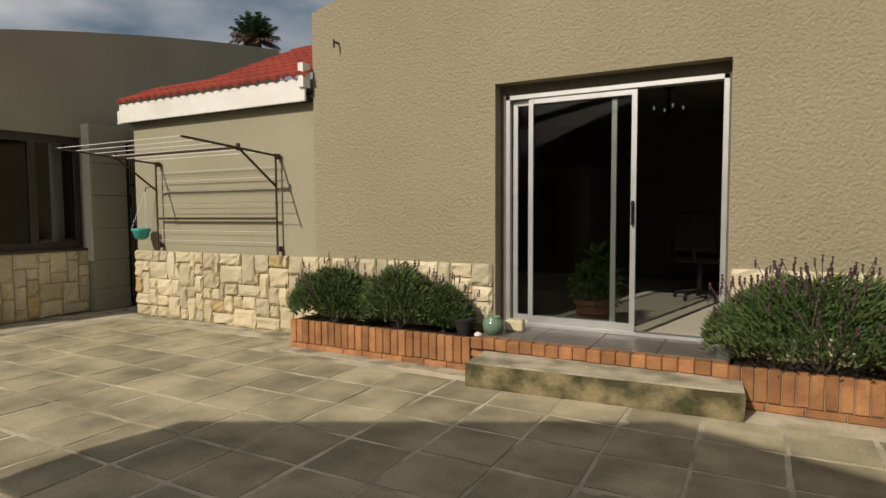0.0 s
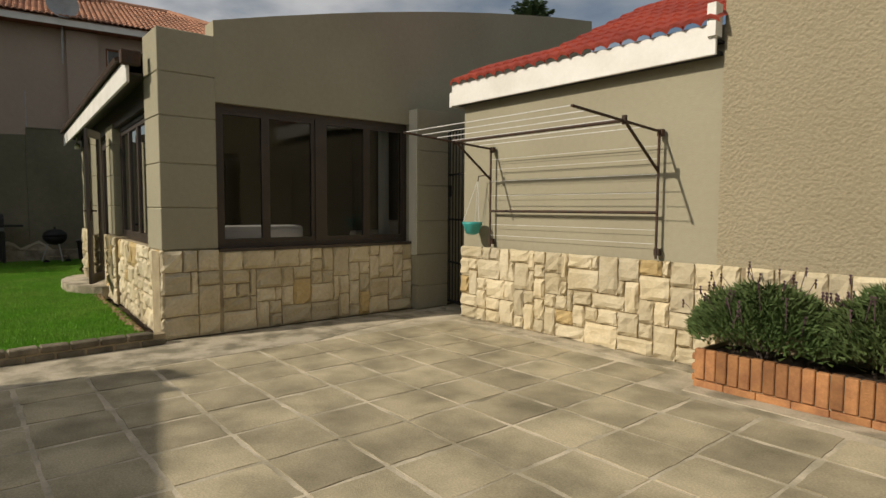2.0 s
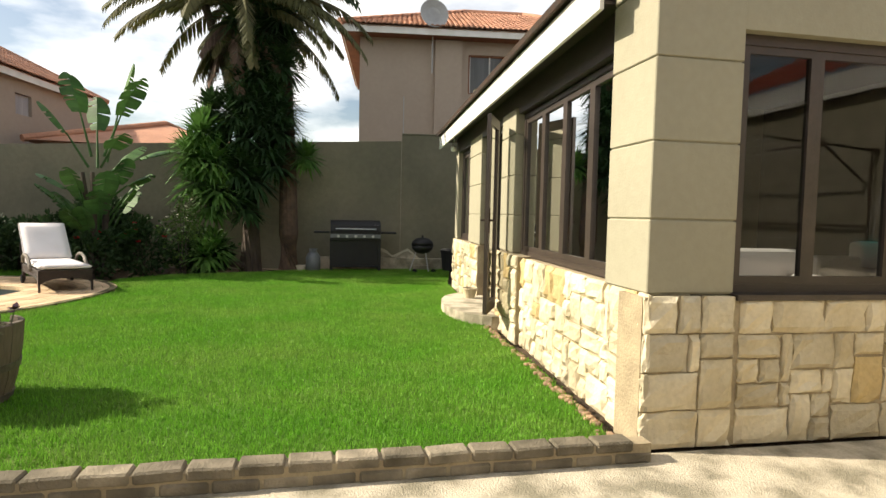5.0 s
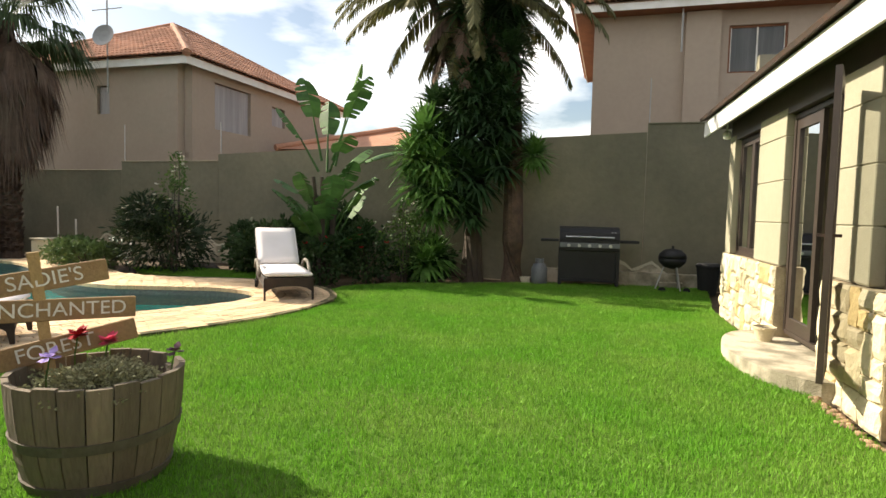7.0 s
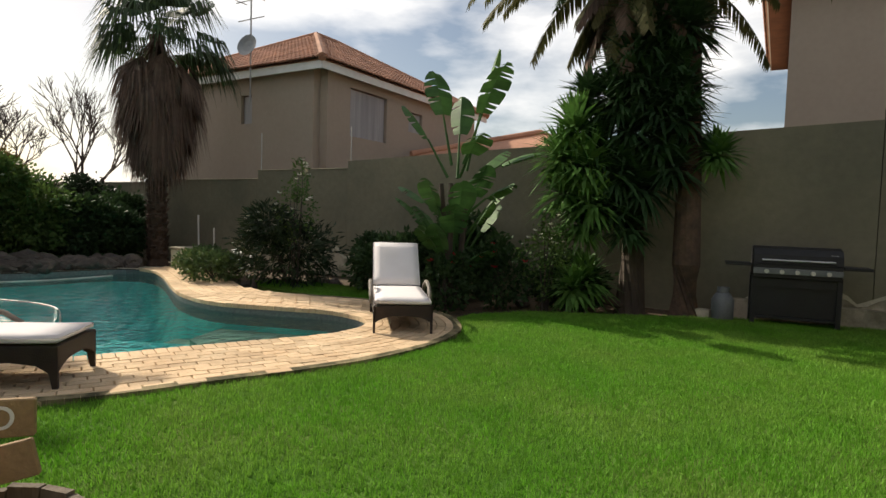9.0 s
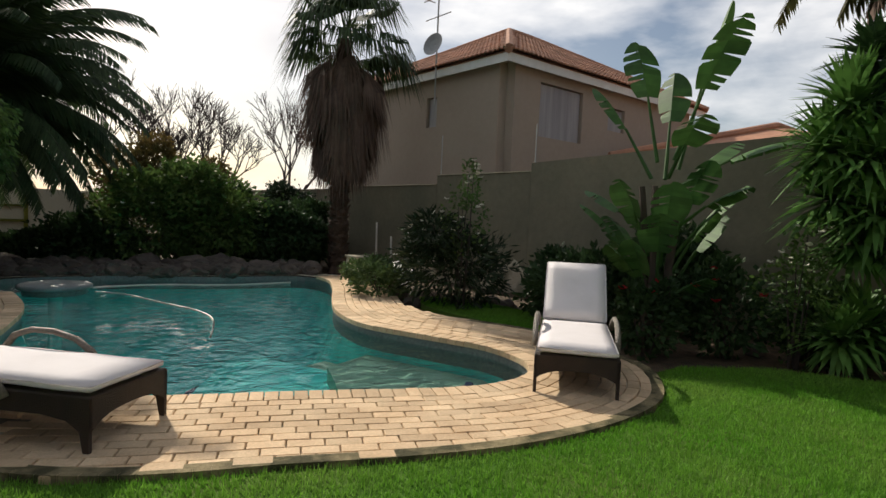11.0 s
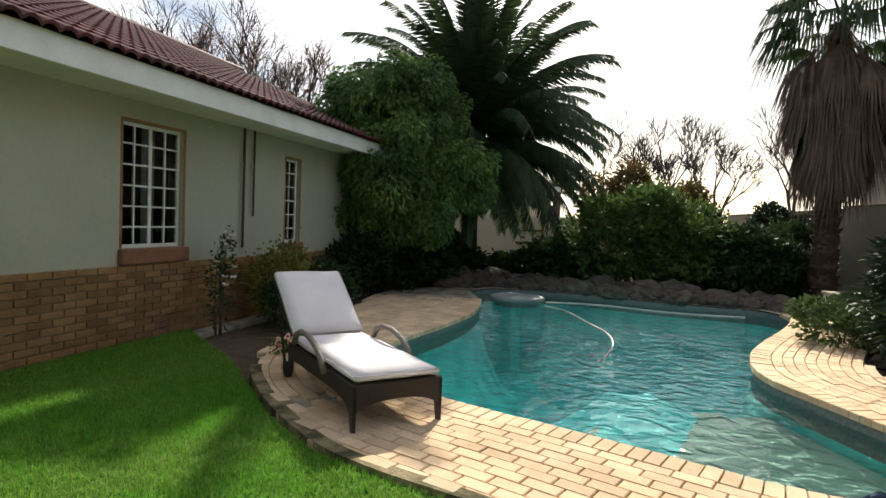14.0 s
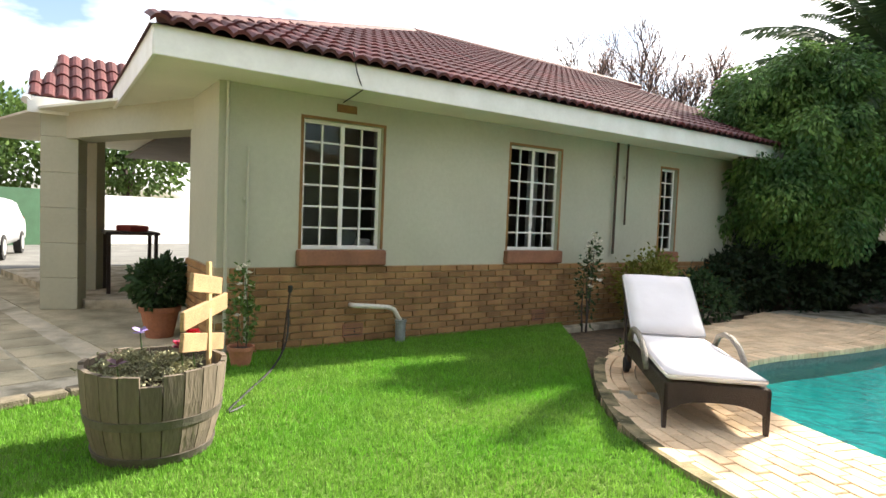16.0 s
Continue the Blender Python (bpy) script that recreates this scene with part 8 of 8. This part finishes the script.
# ---- sliding door plants and pots ----
def lavender(x, y, r, h, seed, purple, label):
    q = random.Random(seed)
    t = thing("lavender_bush", pose(x, y, 0.23), label, "shrub", "lavender bushes")
    s = Soup()
    for _ in range(8000):
        a, rr = q.uniform(0, math.tau), r * math.sqrt(q.random())
        dome = math.sqrt(max(0.02, 1 - (rr / r) ** 2 * 0.85)) * (1 + 0.18 * noise.noise(Vector((rr * math.cos(a) * 6, rr * math.sin(a) * 6, seed))))
        z = h * dome * (0.35 + 0.65 * q.random() ** 0.5)
        c = Vector((rr * math.cos(a) * 1.15, rr * math.sin(a) * 0.62, z))
        d = Vector((math.cos(a) * 0.6 + q.uniform(-.5, .5), math.sin(a) * 0.6 + q.uniform(-.5, .5), q.uniform(0.1, 1))).normalized()
        b = d.cross(Vector((q.uniform(-1, 1), q.uniform(-1, 1), 0.3))).normalized() * 0.0095
        L = q.uniform(0.04, 0.075)
        s.face(c - b, c + b, c + d * L)
    part("foliage", s.mesh("foliage"), M_LAV, t)
    sp = Soup()
    for _ in range(purple):
        a, rr = q.uniform(0, math.tau), r * math.sqrt(q.random())
        x0, y0 = rr * math.cos(a) * 1.15, rr * math.sin(a) * 0.62
        z0 = h * math.sqrt(max(0.05, 1 - (rr / r) ** 2 * 0.85)) * 0.9
        tip = Vector((x0 + q.uniform(-.06, .06) + math.cos(a) * 0.05, y0 + q.uniform(-.05, .05), z0 + q.uniform(0.10, 0.22)))
        base = Vector((x0, y0, z0))
        b = Vector((0.003, 0, 0))
        sp.face(base - b, base + b, tip + b, tip - b)
        for k in range(5):
            c = tip + Vector((0, 0, -0.012 * k))
            a2 = k * 1.9
            u = Vector((math.cos(a2), math.sin(a2), 0.5)) * 0.011
            sp.face(c - Vector((0, 0, 0.010)), c + u, c + Vector((0, 0, 0.014)), c - Vector((u.x, u.y, -u.z)))
    part("flower_spikes", sp.mesh("flower_spikes"), M_LAVF, t)["kind"] = "stuff"
    for k in range(4):
        a = k * 1.6
        part("stem", tube([(0, 0, -0.02), (0.3 * r * math.cos(a), 0.2 * r * math.sin(a), h * 0.5)], 0.012, 6), M_TWIG, t)


lavender(4.34, 2.86, 0.45, 0.54, 61, 34, "clipped dark lavender bush with a few flower spikes")
lavender(5.08, 2.90, 0.40, 0.56, 62, 30, "dark lavender bush in the brick planter")
lavender(5.52, 2.95, 0.24, 0.42, 63, 26, "straggling lavender with dry flower spikes")
lavender(8.42, 2.85, 0.62, 0.66, 64, 130, "large flowering lavender bush in the brick planter")
lavender(9.35, 2.85, 0.62, 0.68, 65, 130, "large flowering lavender bush in the brick planter")
lavender(10.2, 2.9, 0.5, 0.55, 66, 60, "large flowering lavender bush in the brick planter")
vz = thing("glazed_jar", pose(6.05, 2.86, 0.285), "celadon green glazed jar on the brick edge", "jar")
part("body", lathe([(0.05, 0), (0.085, 0.03), (0.095, 0.08), (0.085, 0.125), (0.06, 0.145), (0.065, 0.155), (0.055, 0.155), (0.05, 0.14)], 24, cap=False), M_CELADON, vz, smooth=True)
part("base", lathe([(0.01, 0.0), (0.05, 0.0), (0.05, 0.005)], 20), M_CELADON, vz)
bp = pot(5.80, 2.80, 0.278, 0.085, 0.13, "small black plastic nursery pot", "nursery_pot", M_RUBBER)
sc = tagged(part("white_shell", lathe([(0.01, 0), (0.035, 0.008), (0.03, 0.025), (0.01, 0.035)], 10), M_CUSH, m=pose(5.97, 2.72, 0.285)), "small white stone on the brick edge", "stone")
bk = thing("white_block", pose(6.12, 3.08, 0.285, 0, 0, 10), "rough pale stone block beside the door", "stone block")
part("block", box(bmesh.new(), -0.04, 0.12, -0.06, 0.06, 0, 0.10, bev=0.012), M_STONE, bk)
ip = pot(6.72, 3.62, 0.274, 0.17, 0.26, "patterned terracotta pot behind the glass door")
part("band", lathe([(0.155, 0.13), (0.165, 0.135), (0.168, 0.16), (0.155, 0.165)], 22, cap=False), M_CLAY, ip)
leafy("indoor_plant", pose(6.72, 3.62, 0.48), "leafy house plant behind the glass door", "plant", 700, 1.0, (0.10, 0.016), M_LEAF, [(0, 0, 0.18, 0.17, 0.17, 0.18, 2), (0, 0, 0.36, 0.05, 0.05, 0.16, 0.4)], 68, stem=(4, 0.008))
fp = pot(-4.75, 0.16, 0.175, 0.10, 0.14, "small pale flower pot on the garden step", "flower_pot", M_STONE)

# ---- grass ----
def grass():
    q = np.random.default_rng(4)
    polys = [(LAWN, 400000), (GRASSBED, 14000)]
    V, F = [], []
    for poly, n in polys:
        P = np.array(poly)
        lo, hi = P.min(0), P.max(0)
        pts = q.uniform(lo, hi, (int(n * 1.9), 2))
        ok = np.zeros(len(pts), bool)
        j = len(P) - 1
        for i in range(len(P)):
            with np.errstate(divide="ignore", invalid="ignore"):
                c = ((P[i, 1] > pts[:, 1]) != (P[j, 1] > pts[:, 1])) & (pts[:, 0] < (P[j, 0] - P[i, 0]) * (pts[:, 1] - P[i, 1]) / (P[j, 1] - P[i, 1]) + P[i, 0])
            ok ^= c
            j = i
        pts = pts[ok]
        k = len(pts)
        a = q.uniform(0, 2 * np.pi, k)
        lean = q.uniform(0.0, 0.028, k)
        h = q.uniform(0.018, 0.042, k)
        w = q.uniform(0.0028, 0.005, k)
        la = q.uniform(0, 2 * np.pi, k)
        z = np.full(k, LAWN_Z if poly is LAWN else LAWN_Z + 0.02)
        A = np.stack([pts[:, 0] - np.cos(a) * w, pts[:, 1] - np.sin(a) * w, z - 0.005], 1)
        B = np.stack([pts[:, 0] + np.cos(a) * w, pts[:, 1] + np.sin(a) * w, z - 0.005], 1)
        C = np.stack([pts[:, 0] + np.cos(la) * lean, pts[:, 1] + np.sin(la) * lean, z + h], 1)
        V.append(np.stack([A, B, C], 1).reshape(-1, 3))
    V = np.concatenate(V)
    me = bpy.data.meshes.new("grass")
    n = len(V) // 3
    me.vertices.add(len(V))
    me.vertices.foreach_set("co", V.ravel())
    me.loops.add(len(V))
    me.loops.foreach_set("vertex_index", np.arange(len(V)))
    me.polygons.add(n)
    me.polygons.foreach_set("loop_start", np.arange(0, len(V), 3))
    me.update(calc_edges=True)
    tagged(part("grass", me, M_GRASS), "short bright green grass blades of the lawn", "grass", kind="stuff")


grass()

# ---- courtyard slabs and brick courses ----
def slabs():
    fl = thing("courtyard_paving", pose(0, 0, 0), "worn square concrete slabs with pale cement joints", "paving", kind="structure")
    kinds = []
    for i in range(14):
        me = bpy.data.meshes.new("slab")
        b = box(bmesh.new(), -0.214, 0.214, -0.211, 0.211, -0.05, 0.0)
        for v in b.verts:
            v.co.x += rng.uniform(-.009, .006) * (1 if v.co.x > 0 else -1)
            v.co.y += rng.uniform(-.009, .006) * (1 if v.co.y > 0 else -1)
        bmesh.ops.subdivide_edges(b, edges=[e for e in b.edges if abs(e.verts[0].co.z - e.verts[1].co.z) < 0.01], cuts=4, use_grid_fill=True)
        for v in b.verts:
            rim = max(abs(v.co.x), abs(v.co.y)) > 0.2
            v.co += Vector((rng.uniform(-.005, .005), rng.uniform(-.005, .005), -rng.random() ** 3 * 0.0035)) if rim and v.co.z > -0.01 else Vector((0, 0, rng.uniform(-.0012, .0012) if v.co.z > -0.01 else 0))
        b.to_mesh(me)
        me.materials.append(M_SLAB)
        kinds.append(me)
    for i in range(20):
        for k in range(-9, 9):
            x, y = 0.92 + 0.455 * (i + 0.5), -0.78 + 0.45 * (k + 0.5)
            if y > 2.46 and x > 3.8 or y > 3.0 or x > 9.8 or y < -4.6:
                continue
            part("slab", rng.choice(kinds), None, fl, m=pose(x + rng.uniform(-.004, .004), y + rng.uniform(-.004, .004), rng.uniform(-.0015, .002), rng.uniform(-.15, .15), rng.uniform(-.15, .15), rng.choice((0, 180)) + rng.uniform(-.7, .7)))


def pebbles():
    q = random.Random(8)
    bm = bmesh.new()
    for _ in range(150):
        u = q.random()
        x, y = -0.05 - 3.2 * u, -0.07 - abs(q.gauss(0, 0.03)) + 0.045 * (0.05 + 3.2 * u) - 0.05
        g = bmesh.ops.create_icosphere(bm, subdivisions=1, radius=q.uniform(0.010, 0.032))
        for v in g["verts"]:
            v.co = Vector((v.co.x * 1.2 + x, v.co.y + y, v.co.z * 0.7 + LAWN_Z + 0.012))
    tagged(part("pebbles", bm, M_RUBBLE, smooth=True), "brown rubble stones along the sunroom wall foot", "pebbles", kind="stuff")


pebbles()
slabs()
house_bricks()
